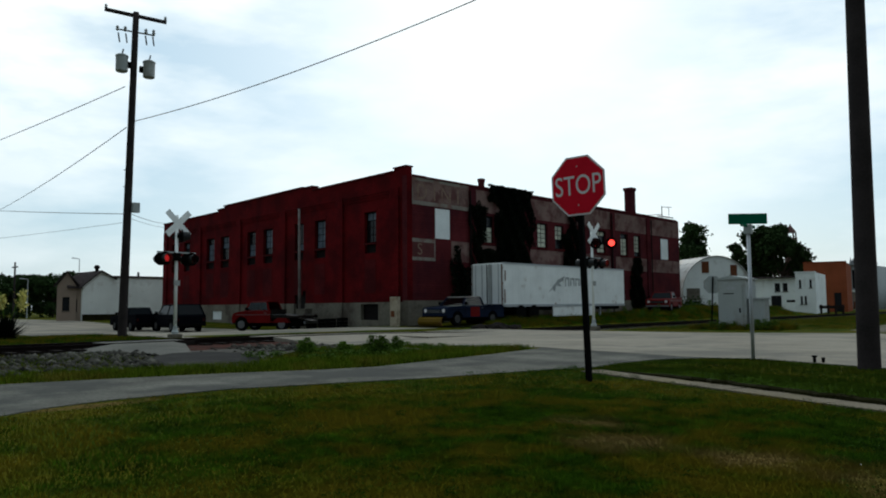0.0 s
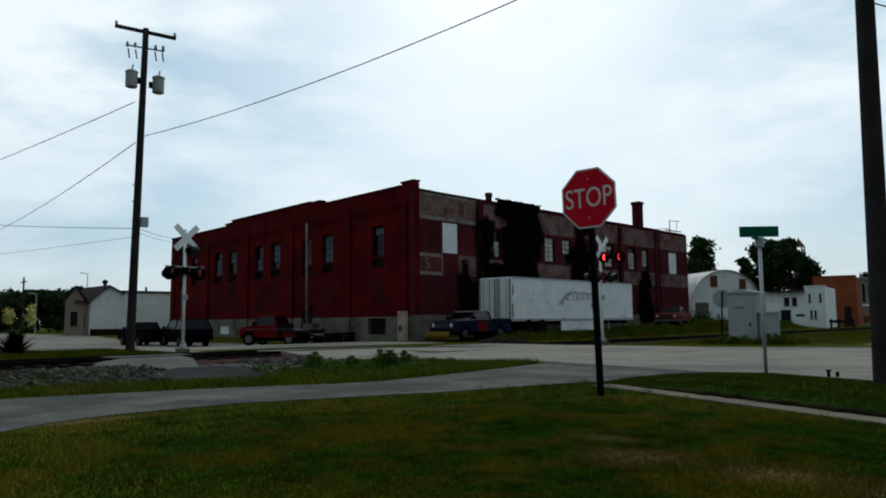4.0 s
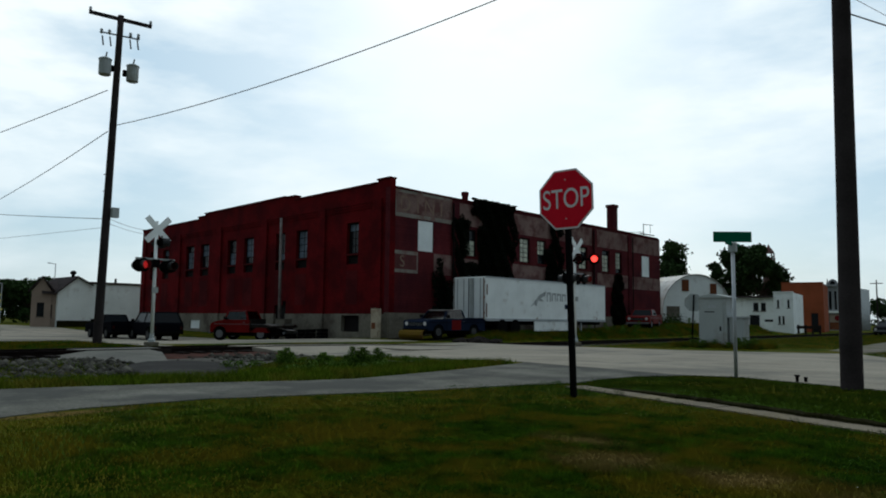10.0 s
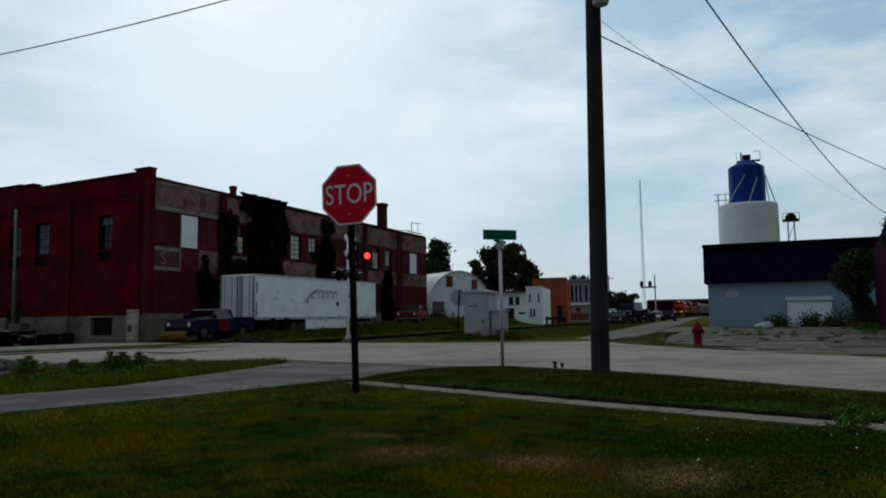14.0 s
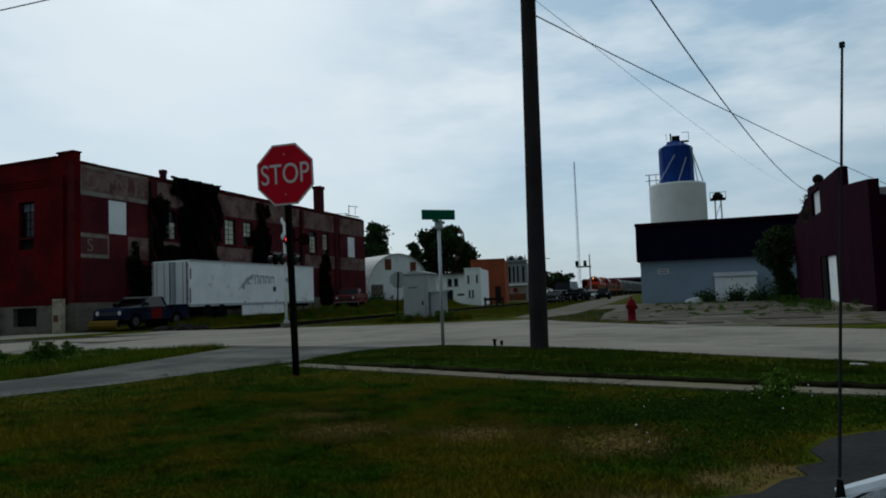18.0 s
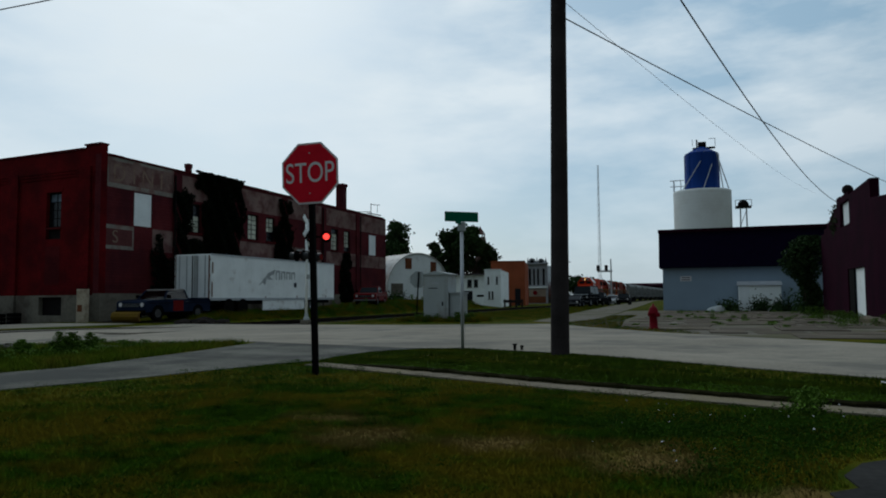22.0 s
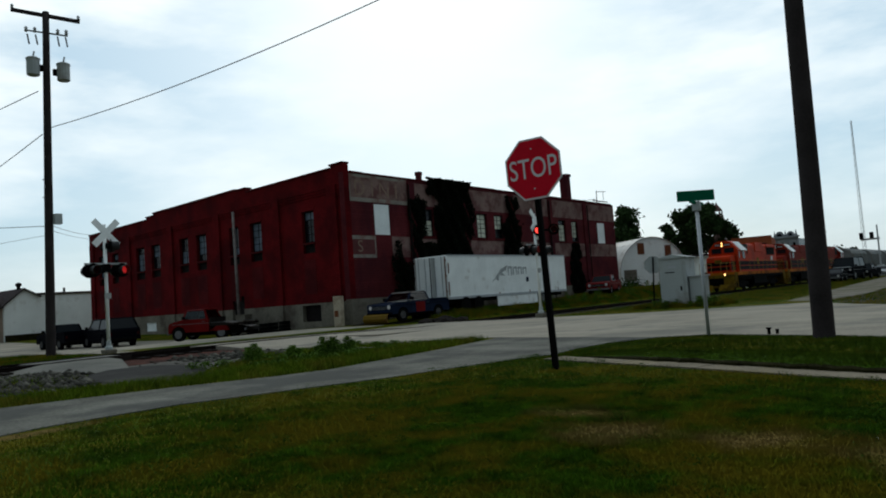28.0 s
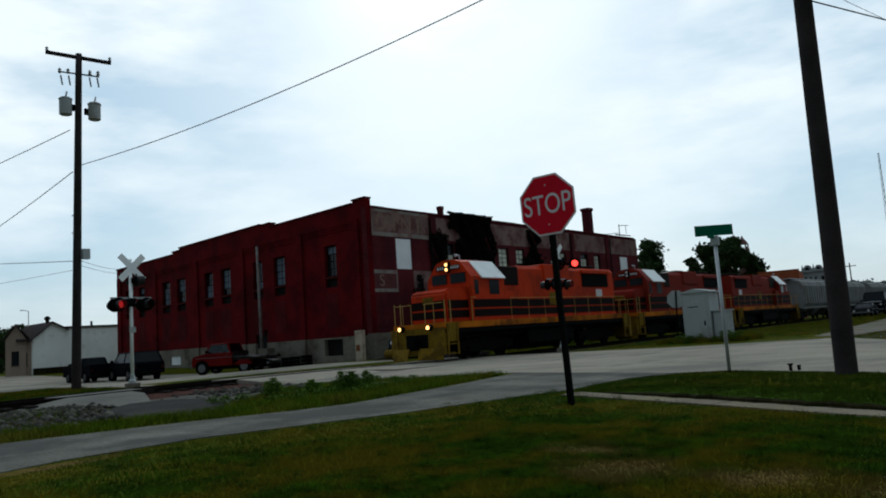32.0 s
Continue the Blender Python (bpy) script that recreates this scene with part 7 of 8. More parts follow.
def build_far_buildings():
    build_quonset()
    wh = plain_house("house", pose(-32.0, 86.0, 0, 0, 0, 0), "low white painted building with dark eaves", 4.5, 9, 3.95, 3.95, "white_wall", "shingle", [(2.15, 2.75, 2.45, 3.4), (3.0, 3.55, 2.45, 3.4), (1.7, 2.85, 0.2, 2.0)])
    part("eave", boxed(-0.3, 4.48, -0.6, 0.3, 3.97, 4.15), "shingle", wh, "dark eave board")
    part("canopy", boxed(3.4, 4.3, -0.02, -0.001, 1.25, 1.5), "dark", wh)
    plain_house("house", pose(-27.48, 85.6, 0, 0, 0, 10), "two-storey white building with small windows", 2.0, 10, 4.5, 4.5, "white_wall", "white_wall", [(0.35, 0.58, 2.8, 3.7), (1.4, 1.63, 2.8, 3.7), (0.45, 0.68, 1.0, 1.9), (0.85, 1.08, 1.0, 1.9)], category="building")
    plain_house("brick_building", pose(-30.67, 99.0, 0, 0, 0, 12), "two-storey orange brick building", 4.75, 14, 6.2, 6.2, "brick_orange", "brick_orange", [(3.3, 4.1, 0.0, 2.4)], category="building")
    orn = thing("ornate_building", pose(-33.8, 132.0, 0), "tall grey ornate building with arched dormers and pale shop front", "building")
    part("wall", wall_with_openings(bmesh.new(), 3.85, -0.2, 7.2, 0.0, 0.4, [(0.35, 0.8, 3.4, 6.4), (1.2, 1.55, 3.4, 6.4), (1.95, 2.3, 3.4, 6.4), (2.95, 3.4, 3.4, 6.4), (0.3, 3.55, 0.1, 2.7)]), "grey_stone", orn)
    part("interior", boxed(0, 3.85, 0.45, 12, -0.2, 7.0), "win_dark", orn)
    part("cornice", boxed(-0.15, 4.0, -0.35, 0.5, 7.2, 7.5), "grey_stone", orn)
    part("string_course", boxed(-0.05, 3.9, -0.15, -0.004, 2.85, 3.15), "white_wall", orn)
    for x in (0.05, 1.75, 3.4):
        part("finial", lathe(bmesh.new(), [(0.16, 0), (0.2, 0.25), (0.12, 0.45), (0.03, 1.0)], 8, (x + 0.2, 0.1, 7.5)), "grey_stone", orn)
    for cx, w in ((1.05, 0.7), (2.75, 0.62)):
        ar = [(cx + w * math.cos(math.pi * i / 12), 7.5 + 1.25 * w * math.sin(math.pi * i / 12)) for i in range(13)]
        part("arched_gable", prismed(ar, -0.1, 0.3, "y"), "grey_stone", orn)
        part("arched_window", prismed([(cx + (x - cx) * 0.55, 7.52 + (z - 7.5) * 0.6) for x, z in ar], -0.14, -0.11, "y"), "win_dark", orn)
    part("shop_front", boxed(0.35, 3.5, 0.1, 0.3, 0.15, 1.3), "rust", orn)
    part("shop_front", boxed(0.35, 3.5, 0.1, 0.3, 1.31, 2.65), "tan_wall", orn)
    part("round_sign", rodded((1.6, -0.2, 2.0), (1.6, -0.12, 2.0), 0.42, n=16), "hydrant", orn, "round red shop sign")
    ct = thing("bell_tower", pose(-51.6, 160, -0.6), "far tower with a small faded red cupola above the trees", "tower")
    part("shaft", boxed(-1.0, 1.0, -1.0, 1.0, 0, 15.2), "tan_paint", ct)
    for x in (-0.8, 0.8):
        for y in (-0.8, 0.8):
            part("column", boxed(x - 0.12, x + 0.12, y - 0.12, y + 0.12, 15.2, 16.3), "tan_paint", ct)
    part("cupola", lathe(bmesh.new(), [(1.15, 16.3), (1.1, 16.5), (0.7, 17.1), (0.25, 17.7), (0.05, 18.2)], 10), "tan_paint", ct)
    plain_house("shop", pose(-40.5, 140.0, 0), "low brick shop building far down the street", 5.5, 10, 6.3, 6.3, "brick_orange", "stone", [(0.8, 1.8, 3.5, 5.3), (2.4, 3.4, 3.5, 5.3), (4.0, 5.0, 3.5, 5.3)], category="building")
    plain_house("shed", pose(-49.0, 330.0, 0), "long dark red shed far down the railway", 26, 12, 6.0, 7.0, "brick_dark", "brick_dark", (), category="shed")
    fence = thing("wooden_barrier", pose(-23.5, 83.0, 0), "low dark wooden barrier by the track", "barrier")
    for i in range(4):
        part("post", boxed(-0.8 + i * 0.7, -0.62 + i * 0.7, -0.09, 0.09, 0, 0.95), "tie", fence)
    part("rail", boxed(-0.85, 1.55, -0.14, -0.092, 0.55, 0.85), "tie", fence)
    # left end of the street
    lh = thing("house", pose(-78.0, 29.0, 0, 0, 0, 88), "white gabled house with dark roof, long white wing and tan front", "house")
    part("gable_wall", prismed([(0, -0.2), (0, 3.45), (1.75, 5.0), (3.1, 4.3), (3.1, -0.2)], 0.0, 0.3, "y"), "white_wall", lh)
    part("wing_wall", boxed(3.1, 14.0, 0.0, 0.3, -0.2, 4.42), "white_wall", lh, "long white wing wall")
    part("wing_roof", boxed(3.1, 14.1, -0.12, 6.0, 4.42, 4.62), "shingle", lh)
    part("roof", prismed([(-0.35, 3.35), (1.75, 5.15), (3.3, 4.35), (3.3, 4.2), (1.75, 4.98), (-0.35, 3.2)], -0.25, 7.0, "y"), "shingle", lh)
    part("side_wall", boxed(0.0, 0.25, 0.31, 7.0, -0.2, 3.4), "white_wall", lh)
    # added dark strip that paints the shade at the wall's foot
    part("base_band", boxed(0.0, 14.0, -0.25, -0.004, -0.2, 0.62), "turf_side", lh, "dark strip standing in for shade along the foot of the wall")
    part("chimney", lathe(bmesh.new(), [(0.18, 4.8), (0.18, 5.35), (0.3, 5.42), (0.3, 5.6), (0.12, 5.75)], 10, (1.75, 1.2, 0)), "win_frame", lh, "dark round roof vent")
    part("vent_pipe", rodded((6.0, 1, 4.6), (6.0, 1, 5.1), 0.12), "dark", lh)
    plain_house("porch", pose(-79.0, 26.9, 0, 0, 0, 70), "tan gabled house front with dark window", 1.75, 3.5, 3.5, 4.9, "tan_wall", "shingle", [(0.5, 1.15, 1.0, 2.4)], along="y")
    plain_house("annex", pose(-78.6, 28.0, 0, 0, 0, 80), "low tan annex with a narrow window and dark roof", 1.1, 4.0, 3.3, 4.4, "tan_wall", "shingle", [(0.35, 0.7, 0.9, 2.2)], along="x")
    plain_house("house", pose(-101, 23.2, 0, 0, 0, 76), "small pale gabled house among trees", 3.4, 6, 3.4, 5.4, "white_wall", "shingle", [(0.7, 1.2, 1.0, 2.2), (2.0, 2.5, 1.0, 2.2), (1.4, 1.9, 3.2, 3.4)], along="y")
    for x, y, h in ((-108, 33.2, 5.2), (-105, 38.6, 8.0)):
        p = thing("street_lamp", pose(x, y, 0), "thin grey street lamp far down the street", "street lamp", "street lamps")
        part("pole", rodded((0, 0, 0), (0, 0, h), 0.08, 0.05, n=8), "steel", p)
        part("lamp_arm", rodded((0, 0, h), (0.3, -0.8, h + 0.1), 0.05, n=6), "steel", p)
        part("lamp_head", boxed(0.15, 0.4, -1.1, -0.75, h + 0.02, h + 0.14, bevel=0.03), "steel", p)


def build_bins():
    b = thing("grain_bin", pose(-2.2, 90, 0), "tall white grain bin with a blue bin on top", "grain bin")
    w = bmesh.new()
    prof = []
    for i in range(34):
        z = 0.39 * i
        prof += [(3.2, z), (3.212, z + 0.1), (3.2, z + 0.2)]
    lathe(w, [*prof, (3.2, 13.3)], 48)
    part("white_bin", w, "bin_white", b, smooth=True)
    bl = bmesh.new()
    lathe(bl, [(1.88, 13.3), (1.88, 17.7), (0.5, 18.5)], 24, (0.05, 0, 0))
    part("blue_bin", bl, "bin_blue", b, "blue steel upper bin", smooth=False)
    for a in range(0, 360, 45):
        c, s = math.cos(radians(a)), math.sin(radians(a))
        part("stiffener", boxed(0.05 + 1.9 * c - 0.04, 0.05 + 1.9 * c + 0.04, 1.9 * s - 0.04, 1.9 * s + 0.04, 13.3, 17.6), "bin_blue", b)
    br = bmesh.new()
    for p, q in (((-2.0, -2.3, 13.3), (0.0, -2.0, 16.6)), ((0.2, -2.4, 13.3), (1.2, -1.7, 16.2)), ((2.9, -1.0, 13.4), (1.7, -0.9, 17.6)), ((2.3, -2.0, 13.3), (1.9, -1.0, 16.9))):
        rod(br, p, q, 0.06, n=6)
    part("chute", br, "steel", b, "pale spout pipes")
    rl = bmesh.new()
    for x, y in ((-3.1, -0.4), (-2.3, -0.5), (-3.1, 0.6)):
        rod(rl, (x, y, 13.3), (x, y, 14.7), 0.05, n=5)
    for z in (14.0, 14.7):
        rod(rl, (-3.5, -0.4, z), (-1.9, -0.45, z), 0.05, n=6)
        rod(rl, (-3.1, -0.4, z), (-3.1, 0.6, z), 0.04, n=5)
    part("guard_rail", rl, "steel", b)
    tp = bmesh.new()
    rod(tp, (-0.3, 0, 18.75), (0.6, 0, 18.75), 0.42, n=12)
    rod(tp, (-0.5, 0.1, 19.0), (-0.35, 0.1, 19.0), 0.5, n=14)
    box(tp, -0.9, 1.6, -0.5, 0.5, 18.38, 18.44)
    for x in (-0.9, 1.6):
        for z in (18.9, 19.3):
            rod(tp, (x, -0.9, z), (x, 0.9, z), 0.03, n=5)
    rod(tp, (1.6, -0.9, 18.4), (1.6, -0.9, 19.3), 0.03, n=5)
    rod(tp, (0.9, -0.9, 19.3), (1.6, -0.9, 19.3), 0.03, n=5)
    part("head_drive", tp, "win_frame", b, "dark drive head with platform")
    e = thing("elevator_leg", pose(2.2, 90, 0), "slender steel grain elevator leg with platform", "elevator leg")
    lg = bmesh.new()
    for x, y in ((-0.4, -0.4), (0.4, -0.4), (0.4, 0.4), (-0.4, 0.4)):
        rod(lg, (x, y, 0), (x * 0.8, y * 0.8, 11.2), 0.07, n=6)
    for z in range(1, 11, 2):
        rod(lg, (-0.4, -0.4, z), (0.38, -0.38, z + 2), 0.04, n=5)
    part("frame", lg, "steel", e)
    part("platform", boxed(-0.85, 0.85, -0.85, 0.85, 11.2, 11.35), "win_frame", e)
    part("head", lathe(bmesh.new(), [(0.6, 11.4), (0.56, 11.75), (0.3, 12.05), (0.05, 12.15)], 12), "win_frame", e)
    rl = bmesh.new()
    for x in (-0.85, 0.85):
        rod(rl, (x, -0.85, 11.3), (x, -0.85, 12.0), 0.03, n=5)
    rod(rl, (-0.85, -0.85, 12.0), (0.85, -0.85, 12.0), 0.03, n=5)
    part("guard_rail", rl, "win_frame", e)


def build_shed():
    s = thing("metal_shed", pose(-4.95, 62.0, 0), "long pale blue metal shed with dark mansard roof", "shed")
    W, D = 22.0, 18.0
    part("wall", boxed(0, W, 0.0, 0.15, -0.1, 3.5), "shed_blue", s)
    x = 0.1
    while x < W:
        part("wall_rib", boxed(x, x + 0.05, -0.025, 0.0, 0, 3.45), "shed_blue", s)
        x += 0.3
    part("wall", boxed(0, 0.15, 0.16, D, -0.1, 3.5), "shed_blue", s)
    part("wall", boxed(W - 0.15, W, 0.16, D, -0.1, 3.5), "shed_blue", s)
    part("mansard", prismed([(-0.45, 3.42), (-0.45, 3.52), (0.0, 5.95), (0.0, 6.3), (0.25, 6.3), (0.25, 3.42)], -0.25, W + 0.2, "x"), "shed_navy", s, "dark steel mansard band")
    part("mansard_cap", boxed(-0.3, W + 0.25, -0.12, 0.3, 6.3, 6.55), "brick_dark", s)
    part("mansard", boxed(-0.25, 0.0, 0.26, D, 3.42, 6.3), "shed_navy", s)
    part("roof", boxed(0.0, W, 0.3, D, 6.0, 6.25), "roof", s)
    part("sign", boxed(1.35, 2.2, -0.045, -0.03, 2.35, 2.75), "letter", s, "small white wall sign")
    for z in (2.43, 2.6):
        part("sign_bar", boxed(1.45, 2.1, -0.05, -0.046, z, z + 0.06), "shed_navy", s)
    h = thing("garden_shed", pose(0.7, 59.6, 0), "small white metal shed", "shed")
    part("wall", boxed(0, 2.9, 0, 2.2, -0.05, 1.95), "white_wall", h)
    part("door", boxed(0.05, 0.75, -0.04, -0.005, 0.0, 1.85), "board", h)
    part("roof", prismed([(-0.1, 1.95), (1.1, 2.25), (2.3, 1.95), (2.3, 1.9), (-0.1, 1.9)], -0.1, 3.0, "x"), "steel", h)
    j = thing("tarpaulin_heap", pose(-0.9, 58.2, 0), "pale covered heap beside the shed", "heap")
    bm = bmesh.new()
    bmesh.ops.create_icosphere(bm, subdivisions=3, radius=0.7)
    for v in bm.verts:
        v.co.z = max(-0.05, v.co.z * 0.6)
        v.co += 0.12 * noise.noise_vector(v.co * 2)
    part("cover", bm, "cabinet", j, smooth=True)


def build_dark_brick():
    b = thing("brick_building", pose(5.6, 29.2, 0), "dark red painted brick building with stepped gable and white door", "building")
    f = thing("front_wall", pose(0, 0, 0, 0, 0, 90))
    f.parent = b
    L = 21.0
    bm = wall_with_openings(bmesh.new(), L, -0.1, 4.6, 0.0, 0.35, [(7.2, 11.6, 0.0, 2.4)])
    part("brick_wall", bm, "brick_dark", f)
    g = bmesh.new()
    box(g, 5.2, 10.5, 0.0, 0.35, 4.6, 5.98)
    box(g, 13.2, 14.3, 0.0, 0.35, 4.6, 6.22)
    box(g, 10.5, 13.2, 0.0, 0.35, 5.8, 6.15)
    part("gable_block", g, "brick_dark", f)
    for i in range(5):
        part("raked_parapet", boxed(14.3 + i * 1.3, 14.3 + (i + 1) * 1.3, 0.0, 0.35, 4.6, 5.75 - 0.24 * i), "brick_dark", f)
    part("raked_parapet", prismed([(0, 4.6), (0, 4.72), (5.2, 5.15), (5.2, 4.6)], 0.0, 0.35, "y"), "brick_dark", f)
    part("door_frame", boxed(7.2, 7.35, 0.1, 0.25, 0, 2.4), "dark", f)
    part("door", boxed(7.4, 10.2, 0.12, 0.2, 0.0, 2.38), "white_wall", f, "white overhead door")
    part("door_recess", boxed(10.2, 11.6, 0.25, 0.3, 0.0, 2.38), "dark", f)
    part("gable_window", boxed(10.55, 13.15, 0.12, 0.2, 4.62, 5.78), "board", f, "broken pale gable window")
    cr = bmesh.new()
    prism(cr, [(11.2, 5.0), (11.5, 5.5), (11.9, 5.2), (11.6, 4.8)], 0.112, 0.116, "y")
    part("broken_pane", cr, "dark", f)
    part("porch_roof", boxed(18.6, 22.5, -0.9, -0.002, 2.5, 2.65), "brick_dark", f)
    part("side_door", boxed(19.0, 20.1, -0.1, -0.004, 0, 2.4), "board", f)
    part("wall_lamp", lathe(bmesh.new(), [(0.05, 0.3), (0.16, 0.12), (0.2, 0.0)], 10, (15.5, -0.25, 4.0)), "letter", f)
    part("downpipe", rodded((0.25, -0.08, 2.2), (0.25, -0.08, 4.0), 0.06), "steel", f)
    part("side_wall", boxed(0.002, 24, 0.0, 0.35, -0.1, 4.1), "brick_dark", b)
    part("side_lamp", lathe(bmesh.new(), [(0.05, 0.3), (0.16, 0.12), (0.2, 0.0)], 10, (1.6, -0.25, 2.9)), "letter", b)
    part("roof", prismed([(0.36, 4.15), (10.5, 5.6), (20.6, 4.6), (20.6, 4.4), (10.5, 5.4), (0.36, 4.0)], 0.36, 24, "x"), "shingle", b)
    part("rear_wall", boxed(23.7, 24, 0.36, 21, -0.1, 4.1), "brick_dark", b)
    v = bmesh.new()
    rod(v, (0.1, 13.7, 6.2), (0.1, 13.7, 6.7), 0.05, n=6)
    bmesh.ops.create_icosphere(v, subdivisions=2, radius=0.28, matrix=Matrix.Translation((0.1, 13.6, 6.6)))
    part("roof_ornament", v, "win_frame", b)
    for x, y in ((5.2, 31.5), (5.0, 33.5), (5.3, 35.2), (4.9, 30.2)):
        r = thing("rubble_block", pose(x, y, 0, 4, 3, x * 60), "pale broken concrete block by the wall", "rubble", "rubble blocks")
        part("block", boxed(-0.45, 0.45, -0.3, 0.3, -0.05, 0.22, bevel=0.04), "sidewalk", r)


def build_masts():
    t = thing("radio_tower", pose(-30.5, 200, 0), "tall thin lattice radio mast far off", "radio tower")
    bm = bmesh.new()
    w = 0.4
    for x, y in ((-w, -w * 0.6), (w, -w * 0.6), (0, w * 0.8)):
        rod(bm, (x, y, 0), (x * 0.35, y * 0.35, 37), 0.05, n=5)
    for i in range(24):
        z = i * 1.5
        k = 1 - 0.65 * z / 37
        rod(bm, (-w * k, -w * 0.6 * k, z), (w * k, -w * 0.6 * k, z + 1.5), 0.028, n=4)
        rod(bm, (w * k, -w * 0.6 * k, z), (0, w * 0.8 * k, z + 1.5), 0.028, n=4)
    part("lattice", bm, "steel", t)
    s = thing("railway_signal", pose(-17.0, 121.0, 0), "tall railway signal mast with a bracket", "railway signal")
    part("mast", rodded((0, 0, 0), (0, 0, 7.3), 0.13, 0.1, n=8), "steel", s)
    part("bracket", boxed(-2.2, 0.2, -0.3, 0.3, 5.2, 5.45), "steel", s)
    for x in (-2.0, -0.7):
        part("signal_head", boxed(x - 0.25, x + 0.25, -0.5, -0.3, 5.4, 6.3), "dark", s)
    part("cabinet", boxed(-0.4, 0.4, -0.4, 0.4, 0, 1.6), "cabinet", s)
    for x, y, h in ((-104.0, 30.4, 7.2), (-30.0, 150.0, 9.0), (-9.0, 190.0, 8.5), (-34.5, 112.0, 9.5)):
        p = build_pole("utility_pole", x, y, h, 0.15, 0.1, "thin wooden utility pole far off")
        part("crossarm", boxed(-1.0, 1.0, -0.06, 0.06, h - 0.7, h - 0.55), "pole", p)


build_far_buildings()
build_bins()
build_shed()
build_dark_brick()
build_masts()


# ---- plants, grass, stones ----
def build_tree(x, y, z, height, spread, seed, label, leaves=9000, size=0.22, low=0.45):
    rng = np.random.default_rng(seed)
    t = thing("tree", pose(x, y, z), label, "tree", "trees")
    bm = bmesh.new()
    rod(bm, (0, 0, -0.3), (0.1, 0.05, height * 0.4), height * 0.03, height * 0.02, 10)
    tips = []
    for i in range(9):
        a = i * 2.4 + rng.uniform(-0.3, 0.3)
        h0 = height * rng.uniform(0.25, 0.42)
        r = spread * rng.uniform(0.35, 0.7)
        tip = Vector((r * math.cos(a), r * math.sin(a), height * rng.uniform(0.5, 0.86)))
        rod(bm, (0.08, 0.04, h0), tip, height * 0.013, height * 0.004, 6)
        tips.append(tip)
    part("trunk", bm, "bark", t)
    pts = []
    blobs = [*tips, *[Vector((rng.normal() * spread * 0.33, rng.normal() * spread * 0.33, height * rng.uniform(low, 0.95))) for _ in range(16)]]
    for c in blobs:
        r = spread * rng.uniform(0.2, 0.36)
        n = leaves // len(blobs)
        d = rng.normal(size=(n, 3))
        d /= np.linalg.norm(d, axis=1)[:, None]
        d *= r * rng.uniform(0.35, 1.0, (n, 1)) ** 0.5
        d[:, 2] *= 0.75
        d += rng.normal(size=(n, 3)) * 0.07 * r
        out = rng.uniform(size=n) < 0.12
        d[out] *= 1.35
        pts.append(np.array(c) + d)
    pts = np.concatenate(pts)
    pts[:, 2] = np.minimum(pts[:, 2], height * rng.uniform(0.96, 1.02, len(pts)))
    me = leaf_mesh("crown", pts, size, rng)
    me.materials.append(M["leaf"])
    c = new("crown", me)
    c.parent = t
    return t


build_tree(-52.0, 112, 0, 14.0, 4.8, 11, "dark leafy tree rising behind the factory", 9000, 0.26)
build_tree(-41.8, 112, 0, 11.5, 3.9, 12, "broad dark leafy tree behind the white building", 8000, 0.26)
build_tree(-37.8, 112, 0, 12.9, 4.6, 13, "tall dark leafy tree beside another", 9000, 0.26)
for i, (x, y, h, s) in enumerate(((-118, 27, 6.2, 4.0), (-116, 31, 6.6, 4.2), (-118, 35, 6.0, 3.8), (-114, 38.5, 6.4, 3.6), (-122, 42, 7.0, 5))):
    build_tree(x, y, 0, h, s, 20 + i, "dark green tree at the end of the street", 4200, 0.26, 0.1)
build_tree(-35.6, 190, 0, 6.8, 5.2, 32, "far dark tree behind the railway", 2500, 0.35)


WEEDS = ((-14.7, 10.2), (-14.35, 10.1), (-13.95, 10.85), (-13.8, 10.75), (-13.3, 11.2), (-13.15, 11.35), (-13.35, 12.0))


